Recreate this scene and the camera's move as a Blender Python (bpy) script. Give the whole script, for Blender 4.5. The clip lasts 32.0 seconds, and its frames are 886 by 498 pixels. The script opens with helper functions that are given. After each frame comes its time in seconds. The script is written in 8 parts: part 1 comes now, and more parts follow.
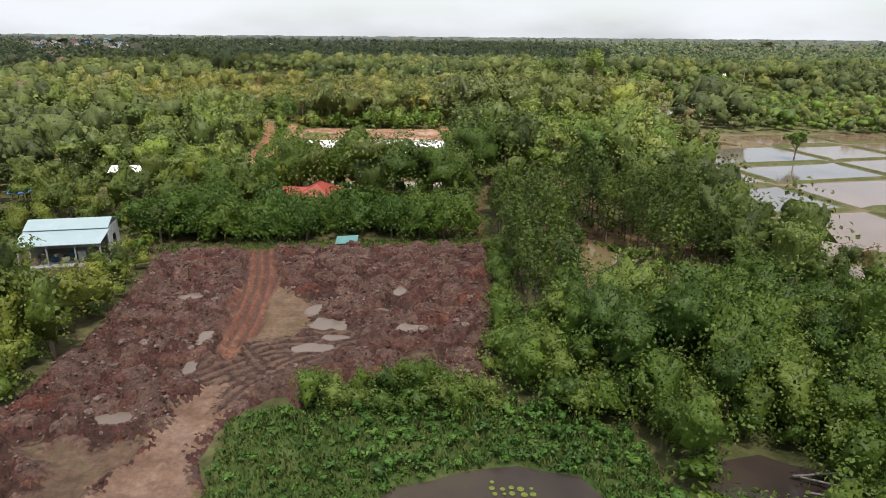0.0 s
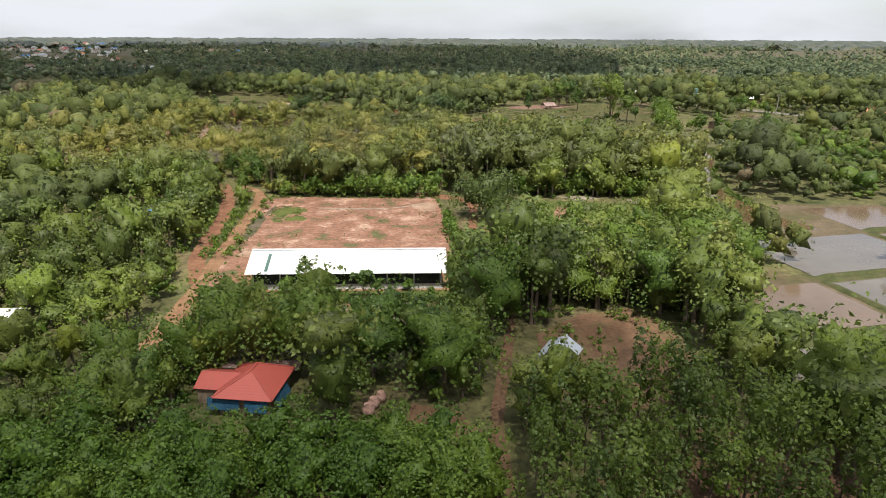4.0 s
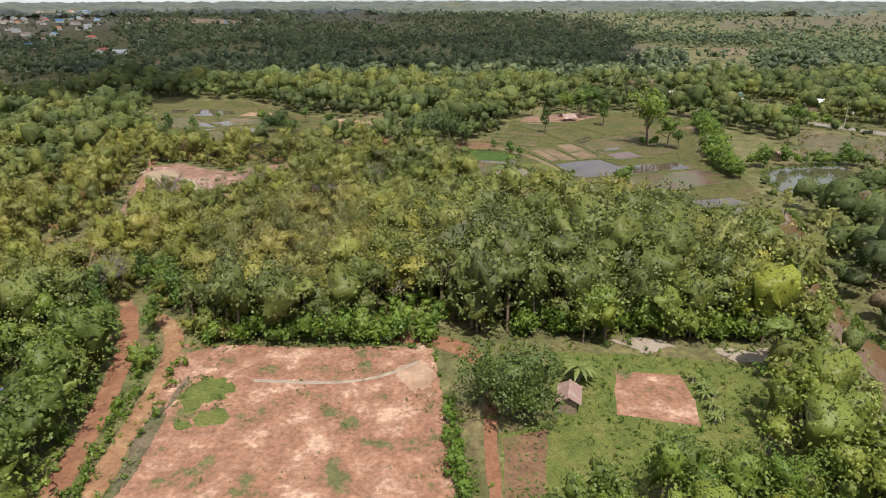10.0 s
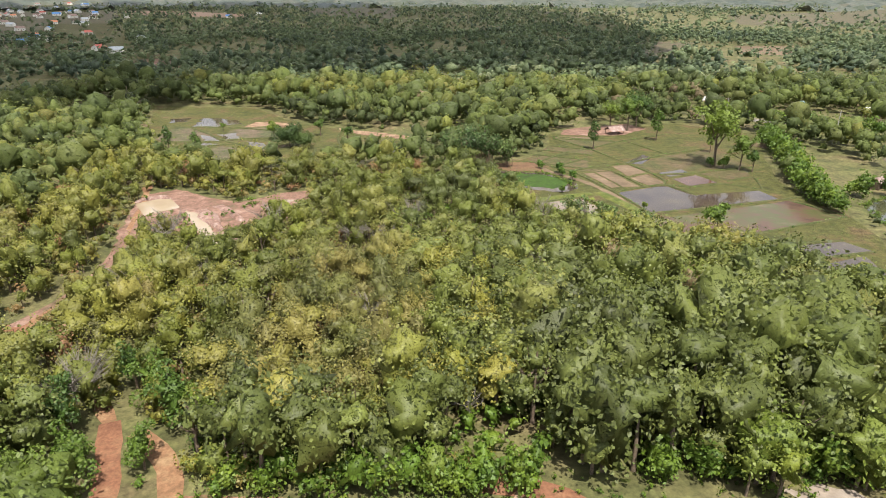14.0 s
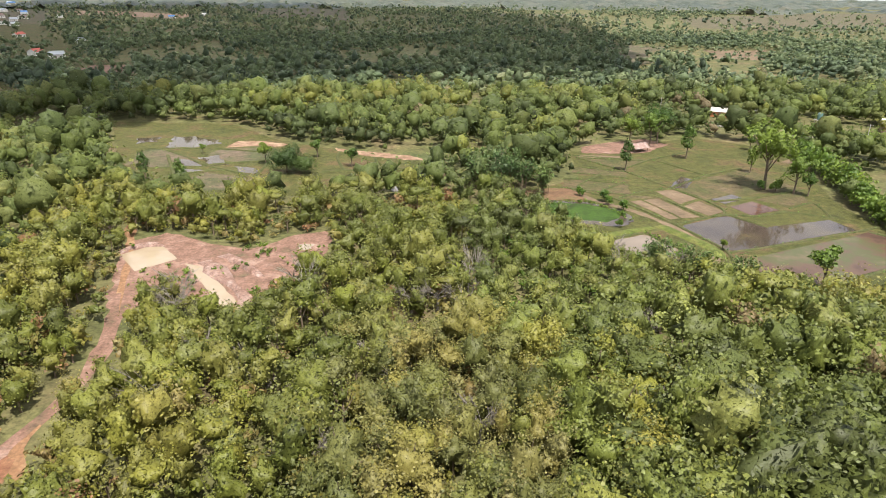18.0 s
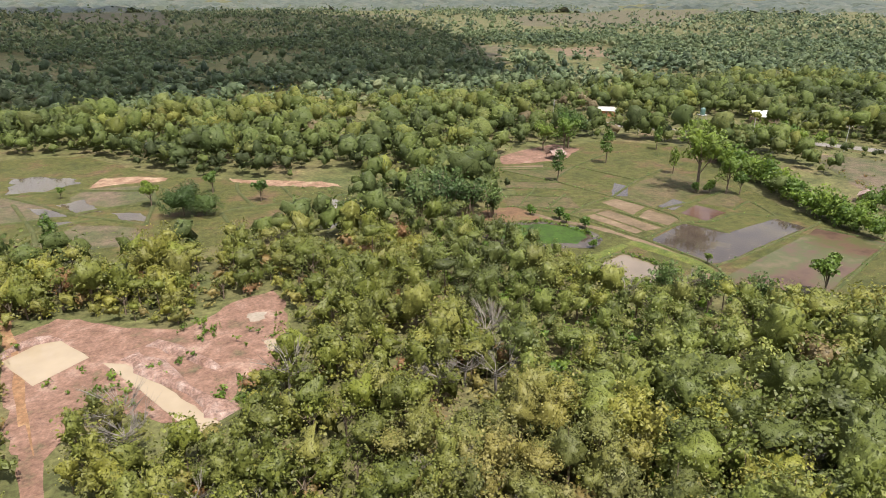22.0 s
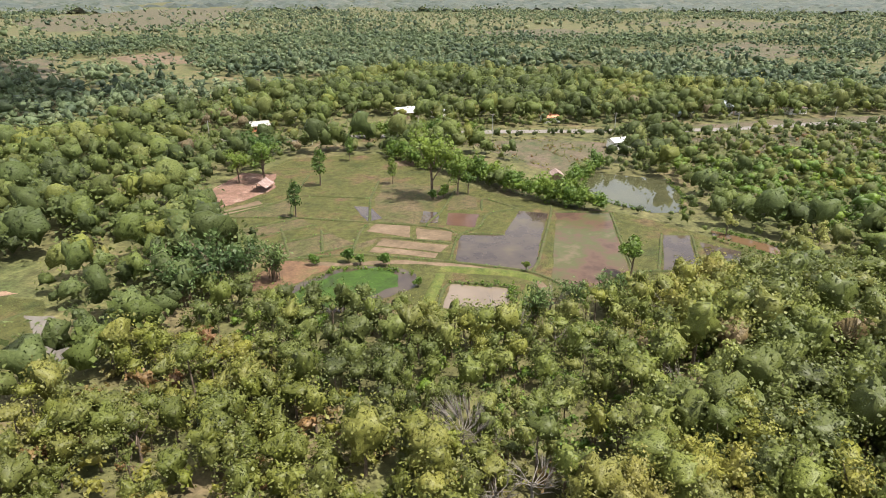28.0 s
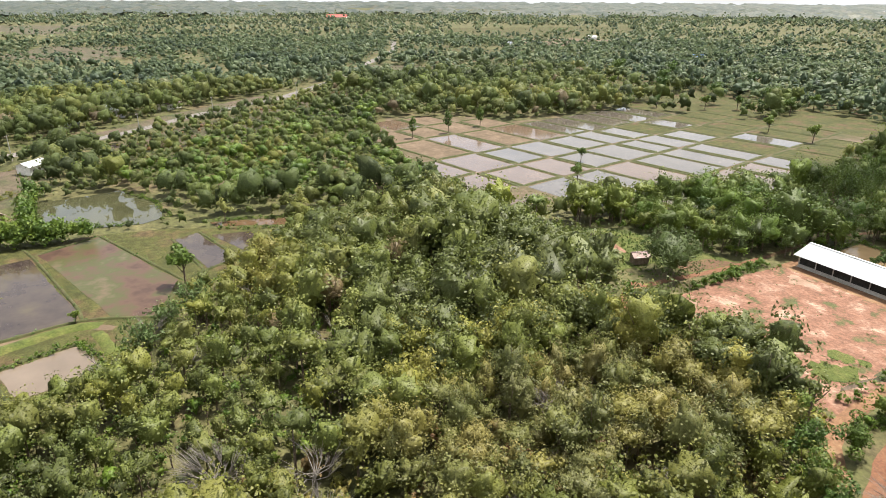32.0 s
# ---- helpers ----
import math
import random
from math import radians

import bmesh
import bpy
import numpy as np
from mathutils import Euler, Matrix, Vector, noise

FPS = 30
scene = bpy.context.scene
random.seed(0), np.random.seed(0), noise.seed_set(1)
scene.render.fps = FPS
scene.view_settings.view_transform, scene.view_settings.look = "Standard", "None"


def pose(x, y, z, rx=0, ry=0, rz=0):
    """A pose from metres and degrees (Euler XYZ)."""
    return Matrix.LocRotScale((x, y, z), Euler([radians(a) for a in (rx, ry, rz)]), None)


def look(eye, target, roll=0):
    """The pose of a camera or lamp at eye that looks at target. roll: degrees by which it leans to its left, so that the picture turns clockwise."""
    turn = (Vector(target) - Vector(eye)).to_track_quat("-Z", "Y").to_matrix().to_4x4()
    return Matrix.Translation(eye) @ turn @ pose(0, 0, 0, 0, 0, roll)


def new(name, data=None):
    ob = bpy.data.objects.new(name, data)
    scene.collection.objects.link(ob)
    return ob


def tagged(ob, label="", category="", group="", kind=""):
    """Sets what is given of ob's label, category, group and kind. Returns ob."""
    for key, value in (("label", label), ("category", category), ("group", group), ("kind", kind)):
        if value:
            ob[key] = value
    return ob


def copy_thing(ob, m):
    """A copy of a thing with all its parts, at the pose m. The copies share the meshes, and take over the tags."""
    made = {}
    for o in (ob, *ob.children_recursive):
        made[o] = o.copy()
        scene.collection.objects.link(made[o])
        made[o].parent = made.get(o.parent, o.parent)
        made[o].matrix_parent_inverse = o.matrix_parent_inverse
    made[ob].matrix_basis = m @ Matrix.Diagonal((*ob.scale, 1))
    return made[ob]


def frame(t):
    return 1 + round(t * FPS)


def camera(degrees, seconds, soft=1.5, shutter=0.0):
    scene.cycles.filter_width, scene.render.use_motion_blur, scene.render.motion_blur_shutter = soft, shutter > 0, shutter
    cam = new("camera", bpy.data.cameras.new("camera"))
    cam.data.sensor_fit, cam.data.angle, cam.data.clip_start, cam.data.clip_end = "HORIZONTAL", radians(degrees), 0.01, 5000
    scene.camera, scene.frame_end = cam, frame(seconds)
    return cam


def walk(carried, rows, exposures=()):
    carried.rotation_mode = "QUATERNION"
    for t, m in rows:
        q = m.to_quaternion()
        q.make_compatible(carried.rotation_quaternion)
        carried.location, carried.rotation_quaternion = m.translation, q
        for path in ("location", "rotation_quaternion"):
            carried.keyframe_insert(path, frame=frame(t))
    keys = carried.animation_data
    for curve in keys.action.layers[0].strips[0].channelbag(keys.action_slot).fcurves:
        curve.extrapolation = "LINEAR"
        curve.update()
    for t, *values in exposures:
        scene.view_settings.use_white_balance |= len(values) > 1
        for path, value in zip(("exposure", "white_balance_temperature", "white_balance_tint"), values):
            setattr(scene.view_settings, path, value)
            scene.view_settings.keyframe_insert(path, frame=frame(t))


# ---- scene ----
cam = camera(69.4, 32.0, soft=0.9)
PATH = [
    (0.0, (-1.12, 1.41, 24.06), (1.69, 96.20, -7.69), 0.47),
    (0.5, (-1.00, 6.04, 24.85), (1.93, 100.82, -6.91), 0.51),
    (1.0, (-0.88, 10.75, 25.87), (2.06, 105.53, -5.87), 0.53),
    (1.5, (-0.76, 15.46, 27.13), (2.14, 110.24, -4.61), 0.52),
    (2.0, (-0.66, 20.08, 28.49), (2.24, 114.86, -3.27), 0.49),
    (2.5, (-0.57, 24.65, 29.86), (2.33, 119.42, -1.95), 0.47),
    (3.0, (-0.48, 29.25, 31.19), (2.38, 124.00, -0.65), 0.45),
    (3.5, (-0.37, 33.89, 32.45), (2.43, 128.65, 0.61), 0.38),
    (4.0, (-0.26, 38.56, 33.60), (2.51, 133.36, 1.88), 0.27),
    (4.5, (-0.15, 43.21, 34.74), (2.65, 138.05, 3.17), 0.15),
    (6.5, (0.47, 61.13, 41.10), (3.37, 155.08, 6.98), 0.43),
    (7.0, (0.59, 65.58, 42.34), (3.43, 159.02, 6.84), 0.41),
    (7.5, (0.73, 69.99, 43.49), (3.51, 162.93, 6.68), 0.34),
    (8.0, (0.90, 74.33, 44.57), (3.59, 166.97, 7.03), 0.23),
    (8.5, (1.10, 78.64, 45.61), (3.68, 171.29, 8.05), 0.10),
    (9.0, (1.31, 82.98, 46.57), (3.77, 175.75, 9.31), -0.01),
    (9.5, (1.43, 87.35, 47.39), (3.87, 180.21, 10.37), -0.06),
    (10.0, (1.37, 91.71, 47.99), (3.91, 184.62, 11.09), -0.05),
    (10.5, (1.06, 96.01, 48.36), (3.76, 188.90, 11.42), 0.01),
    (11.0, (0.49, 100.16, 48.57), (3.25, 193.01, 11.52), 0.07),
    (11.5, (-0.38, 104.14, 48.71), (2.35, 196.94, 11.56), 0.11),
    (12.0, (-1.55, 107.94, 48.84), (1.11, 200.70, 11.59), 0.12),
    (12.5, (-3.04, 111.63, 48.97), (-0.43, 204.35, 11.62), 0.13),
    (13.0, (-4.81, 115.26, 49.09), (-2.25, 207.95, 11.64), 0.12),
    (13.5, (-6.80, 118.86, 49.24), (-4.30, 211.48, 11.62), 0.11),
    (14.0, (-8.96, 122.41, 49.45), (-6.50, 214.95, 11.64), 0.13),
    (15.5, (-16.41, 132.61, 50.21), (-13.80, 225.10, 12.27), 0.60),
    (17.5, (-26.92, 145.82, 50.32), (-18.50, 238.04, 12.56), 0.66),
    (19.0, (-34.90, 155.27, 50.45), (-19.68, 246.67, 12.84), 0.63),
    (21.0, (-45.22, 168.57, 50.69), (-18.09, 257.20, 13.17), 0.46),
    (23.0, (-54.46, 182.57, 51.11), (-12.55, 265.29, 13.68), 0.15),
    (24.5, (-60.60, 193.67, 51.61), (-4.69, 267.66, 14.20), 0.05),
    (26.0, (-65.12, 205.90, 52.26), (4.17, 267.53, 14.82), 0.13),
    (28.5, (-70.42, 227.29, 53.53), (13.91, 265.74, 16.00), 0.23),
    (29.0, (-71.39, 231.48, 53.58), (16.34, 261.53, 16.15), 0.23),
    (29.5, (-72.33, 235.67, 53.55), (18.37, 255.21, 16.25), 0.22),
    (30.0, (-73.25, 239.88, 53.50), (19.24, 247.61, 16.28), 0.23),
    (30.5, (-74.07, 244.06, 53.47), (18.68, 239.63, 16.34), 0.26),
    (31.0, (-74.57, 248.09, 53.49), (16.75, 231.10, 16.44), 0.27),
    (31.5, (-74.57, 251.82, 53.53), (13.31, 221.64, 16.55), 0.28),
    (32.0, (-74.15, 255.29, 53.58), (8.09, 212.02, 16.66), 0.29),
]
walk(cam, [(t, look(eye, target, roll)) for t, eye, target, roll in PATH], ((0.0, 0.84), (4.0, 0.72), (8.0, 0.64), (12.0, 1.0), (17.0, 1.18), (20.0, 1.16), (23.0, 1.02), (25.0, 1.08), (27.5, 1.22), (32.0, 1.18)))

from mathutils.geometry import tessellate_polygon

# ---- world, sun ----
SUN_AZ, SUN_EL = 166.0, 66.0
world = bpy.data.worlds.new("world")
scene.world = world
world.use_nodes = True
wn, wl = world.node_tree.nodes, world.node_tree.links
wn.clear()
sky = wn.new("ShaderNodeTexSky")
sky.sky_type, sky.sun_disc = "NISHITA", False
sky.sun_elevation, sky.sun_rotation = radians(SUN_EL), radians(SUN_AZ)
sky.air_density, sky.dust_density, sky.altitude = 1.0, 2.5, 150
wb, wo = wn.new("ShaderNodeBackground"), wn.new("ShaderNodeOutputWorld")
wb.inputs["Strength"].default_value = 0.14
# broken white cloud over the blue
wc = wn.new("ShaderNodeTexCoord")
wm = wn.new("ShaderNodeMapping")
wm.inputs["Scale"].default_value = (1.0, 1.0, 3.5)
wx = wn.new("ShaderNodeTexNoise")
wx.inputs["Scale"].default_value, wx.inputs["Detail"].default_value = 2.6, 6.0
wr = wn.new("ShaderNodeValToRGB")
wr.color_ramp.elements[0].position, wr.color_ramp.elements[1].position = 0.3, 0.62
wr.color_ramp.elements[0].color, wr.color_ramp.elements[1].color = (0.35, 0.35, 0.35, 1), (0.95, 0.95, 0.95, 1)
wq = wn.new("ShaderNodeMix")
wq.data_type = "RGBA"
wq.inputs["B"].default_value = (3.7, 3.85, 4.1, 1)
wl.new(wc.outputs["Generated"], wm.inputs["Vector"])
wl.new(wm.outputs["Vector"], wx.inputs["Vector"])
wl.new(wx.outputs["Fac"], wr.inputs["Fac"])
wl.new(wr.outputs["Color"], wq.inputs["Factor"])
wl.new(sky.outputs[0], wq.inputs["A"])
wl.new(wq.outputs["Result"], wb.inputs["Color"])
wl.new(wb.outputs[0], wo.inputs["Surface"])
sun_data = bpy.data.lights.new("sun", "SUN")
sun_data.energy, sun_data.angle, sun_data.color = 4.6, radians(0.6), (1.0, 0.95, 0.86)
sun = new("sun", sun_data)
sx, sy = math.sin(radians(SUN_AZ)) * math.cos(radians(SUN_EL)), math.cos(radians(SUN_AZ)) * math.cos(radians(SUN_EL))
sun.matrix_world = look((200 * sx, 200 * sy, 200 * math.sin(radians(SUN_EL))), (0, 0, 0))


# ---- materials ----
def nodes_of(name):
    m = bpy.data.materials.new(name)
    m.use_nodes = True
    nt = m.node_tree
    return m, nt.nodes, nt.links, nt.nodes["Principled BSDF"]


def ramp_of(n, cols, lo=0.3, hi=0.7):
    r = n.new("ShaderNodeValToRGB")
    el = r.color_ramp.elements
    while len(el) < len(cols):
        el.new(0.5)
    for i, c in enumerate(cols):
        el[i].position = lo + (hi - lo) * i / max(1, len(cols) - 1)
        el[i].color = (*c, 1)
    return r


def noise_of(n, l, coord, scale, detail=4.0, rough=0.6):
    t = n.new("ShaderNodeTexNoise")
    t.inputs["Scale"].default_value, t.inputs["Detail"].default_value, t.inputs["Roughness"].default_value = scale, detail, rough
    l.new(coord, t.inputs["Vector"])
    return t


def mottled(name, cols, big=0.1, fine=2.0, rough=0.9, bump=0.3, spread=(0.32, 0.68), vary=(0.7, 1.3), spec=0.2, bump_dist=0.15, clumps=(0.78, 1.22)):
    """Ground, soil, grass: broad patches of colour, fine grain on them, relief from the grain."""
    m, n, l, p = nodes_of(name)
    co = n.new("ShaderNodeTexCoord").outputs["Object"]
    a = noise_of(n, l, co, big, 5.0, 0.62)
    r = ramp_of(n, cols, *spread)
    l.new(a.outputs["Fac"], r.inputs["Fac"])
    b = noise_of(n, l, co, fine, 5.0, 0.7)
    mr = n.new("ShaderNodeMapRange")
    mr.inputs["From Min"].default_value, mr.inputs["From Max"].default_value = 0.3, 0.7
    mr.inputs["To Min"].default_value, mr.inputs["To Max"].default_value = vary
    l.new(b.outputs["Fac"], mr.inputs["Value"])
    c = noise_of(n, l, co, (big * fine) ** 0.5, 4.0, 0.65)
    mc = n.new("ShaderNodeMapRange")
    mc.inputs["From Min"].default_value, mc.inputs["From Max"].default_value = 0.3, 0.7
    mc.inputs["To Min"].default_value, mc.inputs["To Max"].default_value = clumps
    l.new(c.outputs["Fac"], mc.inputs["Value"])
    both = n.new("ShaderNodeMath")
    both.operation = "MULTIPLY"
    l.new(mr.outputs["Result"], both.inputs[0])
    l.new(mc.outputs["Result"], both.inputs[1])
    mx = n.new("ShaderNodeVectorMath")
    mx.operation = "SCALE"
    l.new(r.outputs["Color"], mx.inputs[0])
    l.new(both.outputs[0], mx.inputs["Scale"])
    l.new(mx.outputs["Vector"], p.inputs["Base Color"])
    bp = n.new("ShaderNodeBump")
    bp.inputs["Strength"].default_value, bp.inputs["Distance"].default_value = bump, bump_dist
    l.new(b.outputs["Fac"], bp.inputs["Height"])
    l.new(bp.outputs["Normal"], p.inputs["Normal"])
    p.inputs["Roughness"].default_value = rough
    p.inputs["Specular IOR Level"].default_value = spec
    return m


def leafy(name, cols, cell=0, single=False, light=0.28, vary=(0.72, 1.2), holes=0.39, grain=4.2, sheen=0.3):
    """Foliage: one hue a tree, each leaf spray a little lighter or darker, light passing through."""
    m, n, l, p = nodes_of(name)
    geo = n.new("ShaderNodeNewGeometry")
    r = ramp_of(n, cols, 0.05, 0.95)
    if single:
        oi = n.new("ShaderNodeObjectInfo")
        l.new(oi.outputs["Random"], r.inputs["Fac"])
    elif cell:
        co = n.new("ShaderNodeTexCoord").outputs["Object"]
        v = n.new("ShaderNodeTexVoronoi")
        v.inputs["Scale"].default_value = cell
        l.new(co, v.inputs["Vector"])
        sep = n.new("ShaderNodeSeparateColor")
        l.new(v.outputs["Color"], sep.inputs["Color"])
        l.new(sep.outputs["Red"], r.inputs["Fac"])
    else:
        at = n.new("ShaderNodeAttribute")
        at.attribute_name = "hue"
        l.new(at.outputs["Fac"], r.inputs["Fac"])
    mr = n.new("ShaderNodeMapRange")
    mr.inputs["To Min"].default_value, mr.inputs["To Max"].default_value = vary
    l.new(geo.outputs["Random Per Island"], mr.inputs["Value"])
    # single leaves: lighter and darker, turned this way and that
    leaf = noise_of(n, l, n.new("ShaderNodeTexCoord").outputs["Object"], grain * 0.8, 3.0, 0.6)
    tone = n.new("ShaderNodeMapRange")
    tone.inputs["From Min"].default_value, tone.inputs["From Max"].default_value = 0.3, 0.7
    tone.inputs["To Min"].default_value, tone.inputs["To Max"].default_value = 0.74, 1.28
    l.new(leaf.outputs["Fac"], tone.inputs["Value"])
    both = n.new("ShaderNodeMath")
    both.operation = "MULTIPLY"
    l.new(mr.outputs["Result"], both.inputs[0])
    l.new(tone.outputs["Result"], both.inputs[1])
    mx = n.new("ShaderNodeVectorMath")
    mx.operation = "SCALE"
    l.new(r.outputs["Color"], mx.inputs[0])
    l.new(both.outputs[0], mx.inputs["Scale"])
    l.new(mx.outputs["Vector"], p.inputs["Base Color"])
    turn = n.new("ShaderNodeBump")
    turn.inputs["Strength"].default_value, turn.inputs["Distance"].default_value = 0.6, 0.5 / grain
    l.new(leaf.outputs["Fac"], turn.inputs["Height"])
    l.new(turn.outputs["Normal"], p.inputs["Normal"])
    p.inputs["Roughness"].default_value, p.inputs["Specular IOR Level"].default_value = 0.5, sheen
    tr = n.new("ShaderNodeBsdfTranslucent")
    l.new(mx.outputs["Vector"], tr.inputs["Color"])
    ms = n.new("ShaderNodeMixShader")
    ms.inputs["Fac"].default_value = light
    l.new(p.outputs[0], ms.inputs[1])
    l.new(tr.outputs[0], ms.inputs[2])
    if not holes:
        l.new(ms.outputs[0], n["Material Output"].inputs["Surface"])
        return m
    # the gaps between the leaves of a spray
    gap = noise_of(n, l, n.new("ShaderNodeTexCoord").outputs["Object"], grain, 1.5, 0.5)
    cut = n.new("ShaderNodeMath")
    cut.operation = "GREATER_THAN"
    cut.inputs[1].default_value = holes
    l.new(gap.outputs["Fac"], cut.inputs[0])
    clear = n.new("ShaderNodeBsdfTransparent")
    mc = n.new("ShaderNodeMixShader")
    l.new(cut.outputs[0], mc.inputs["Fac"])
    l.new(clear.outputs[0], mc.inputs[1])
    l.new(ms.outputs[0], mc.inputs[2])
    l.new(mc.outputs[0], n["Material Output"].inputs["Surface"])
    return m


def watery(name, cols, rough=0.06, big=0.12, ripple=0.06, gloss=0.5):
    m, n, l, p = nodes_of(name)
    co = n.new("ShaderNodeTexCoord").outputs["Object"]
    a = noise_of(n, l, co, big, 4.0)
    r = ramp_of(n, cols)
    l.new(a.outputs["Fac"], r.inputs["Fac"])
    l.new(r.outputs["Color"], p.inputs["Base Color"])
    b = noise_of(n, l, co, 1.6, 3.0)
    bp = n.new("ShaderNodeBump")
    bp.inputs["Strength"].default_value, bp.inputs["Distance"].default_value = ripple, 0.05
    l.new(b.outputs["Fac"], bp.inputs["Height"])
    l.new(bp.outputs["Normal"], p.inputs["Normal"])
    p.inputs["Roughness"].default_value, p.inputs["IOR"].default_value = rough, 1.33
    p.inputs["Specular IOR Level"].default_value = gloss
    return m


def sheet(name, col, dirt, rough=0.45, metal=0.0, ribs=(1, 0), pitch=4.0):
    """Corrugated roofing: ribs along one way, rust and dust in patches."""
    m, n, l, p = nodes_of(name)
    co = n.new("ShaderNodeTexCoord").outputs["Object"]
    a = noise_of(n, l, co, 0.8, 6.0, 0.7)
    r = ramp_of(n, (col, dirt), 0.5, 0.85)
    l.new(a.outputs["Fac"], r.inputs["Fac"])
    l.new(r.outputs["Color"], p.inputs["Base Color"])
    w = n.new("ShaderNodeTexWave")
    w.bands_direction = "X" if ribs[0] else "Y"
    w.inputs["Scale"].default_value = pitch
    l.new(co, w.inputs["Vector"])
    bp = n.new("ShaderNodeBump")
    bp.inputs["Strength"].default_value, bp.inputs["Distance"].default_value = 0.35, 0.03
    l.new(w.outputs["Fac"], bp.inputs["Height"])
    l.new(bp.outputs["Normal"], p.inputs["Normal"])
    p.inputs["Roughness"].default_value, p.inputs["Metallic"].default_value = rough, metal
    return m


M_GROUND = mottled("undergrowth", ((0.05, 0.058, 0.02), (0.072, 0.072, 0.027), (0.088, 0.08, 0.034), (0.112, 0.084, 0.046)), 0.05, 0.9, vary=(0.5, 1.45), clumps=(0.6, 1.4))
M_GRASS = mottled("grass", ((0.035, 0.06, 0.014), (0.055, 0.082, 0.02), (0.088, 0.094, 0.034)), 0.2, 3.0, vary=(0.68, 1.28))
M_LAWN = mottled("lawn_grass", ((0.048, 0.063, 0.014), (0.071, 0.084, 0.019), (0.099, 0.095, 0.03)), 0.3, 3.5, vary=(0.55, 1.4), bump=0.6)
M_MEADOW = mottled("rice_stubble_grass", ((0.028, 0.035, 0.010), (0.046, 0.047, 0.013), (0.056, 0.056, 0.016), (0.071, 0.051, 0.023), (0.086, 0.051, 0.035)), 0.1, 3.2, spread=(0.3, 0.72), vary=(0.5, 1.5), bump=0.9, clumps=(0.6, 1.4))
M_BUND = mottled("bund_grass", ((0.036, 0.043, 0.014), (0.051, 0.056, 0.019), (0.072, 0.063, 0.031)), 0.4, 3.0, vary=(0.68, 1.28))
M_DRYGRASS = mottled("dry_grass", ((0.039, 0.049, 0.018), (0.059, 0.057, 0.028), (0.083, 0.065, 0.042), (0.101, 0.072, 0.054)), 0.1, 2.5, vary=(0.55, 1.45), clumps=(0.65, 1.35))
M_REDSOIL = mottled("red_soil", ((0.086, 0.066, 0.04), (0.13, 0.074, 0.054), (0.165, 0.098, 0.074), (0.22, 0.148, 0.118)), 0.2, 1.8, vary=(0.65, 1.3))
M_FIELD = mottled("bare_red_field", ((0.077, 0.076, 0.031), (0.156, 0.080, 0.052), (0.182, 0.095, 0.062), (0.209, 0.120, 0.083), (0.308, 0.200, 0.144)), 0.2, 1.6, vary=(0.7, 1.25), spread=(0.36, 0.66))
M_ROAD = mottled("laterite_track", ((0.125, 0.070, 0.037), (0.170, 0.092, 0.050), (0.220, 0.140, 0.078)), 0.35, 2.5, vary=(0.75, 1.2))
M_HEAP = mottled("dug_earth", ((0.056, 0.025, 0.019), (0.083, 0.038, 0.030), (0.113, 0.054, 0.040), (0.149, 0.076, 0.057)), 0.45, 4.5, vary=(0.5, 1.5), bump=0.9, bump_dist=0.35, clumps=(0.6, 1.4))
M_TANSOIL = mottled("tan_mud", ((0.178, 0.108, 0.072), (0.23, 0.15, 0.104), (0.28, 0.2, 0.148)), 0.2, 1.5, vary=(0.85, 1.12))
M_PLOUGHED = mottled("brown_soil", ((0.076, 0.045, 0.027), (0.115, 0.066, 0.038), (0.083, 0.073, 0.030)), 0.15, 1.8)
M_SAND = mottled("pale_sand", ((0.176, 0.141, 0.111), (0.232, 0.195, 0.159)), 0.2, 2.0, vary=(0.88, 1.08), bump=0.15)
M_ROADRED = mottled("dark_red_laterite", ((0.115, 0.052, 0.030), (0.150, 0.070, 0.040), (0.180, 0.100, 0.056)), 0.35, 2.5, vary=(0.75, 1.2))
M_GREYPOND = watery("grey_clay_water", ((0.115, 0.088, 0.064), (0.15, 0.115, 0.085)), 0.08)
M_CLAYPOND = watery("ochre_pond_water", ((0.15, 0.105, 0.056), (0.195, 0.14, 0.078)), 0.08)
# the white roof's back slope: shade away from the sun put into the colour
M_BACKSHEET = sheet("shaded_back_roof_sheet", (0.26, 0.27, 0.28), (0.21, 0.21, 0.215), 0.45, pitch=1.6)
M_PONDWATER = watery("green_pond_water", ((0.035, 0.036, 0.02), (0.06, 0.058, 0.03)), 0.03, 0.12, 0.03)
M_ASPHALT = mottled("worn_asphalt", ((0.124, 0.112, 0.102), (0.174, 0.155, 0.143)), 0.3, 3.0, vary=(0.85, 1.1))
M_BROWNWATER = watery("muddy_water", ((0.076, 0.045, 0.025), (0.104, 0.065, 0.036)), 0.06)
M_PALEWATER = watery("clay_water", ((0.21, 0.163, 0.113), (0.26, 0.205, 0.146)), 0.12)
M_DARKWATER = watery("dark_water", ((0.03, 0.022, 0.02), (0.05, 0.038, 0.03), (0.07, 0.055, 0.034)), 0.06, gloss=0.3)
M_PADDYWATER = watery("paddy_water", ((0.075, 0.064, 0.052), (0.115, 0.098, 0.08)), 0.07, 0.1, 0.06)
M_DRAINED = mottled("drained_paddy_mud", ((0.077, 0.057, 0.035), (0.113, 0.080, 0.051), (0.144, 0.104, 0.070)), 0.12, 1.8, vary=(0.8, 1.15))
M_MARSH = mottled("marsh_weed", ((0.021, 0.027, 0.011), (0.024, 0.045, 0.008), (0.031, 0.061, 0.008), (0.040, 0.068, 0.013)), 0.25, 3.0, vary=(0.68, 1.28))
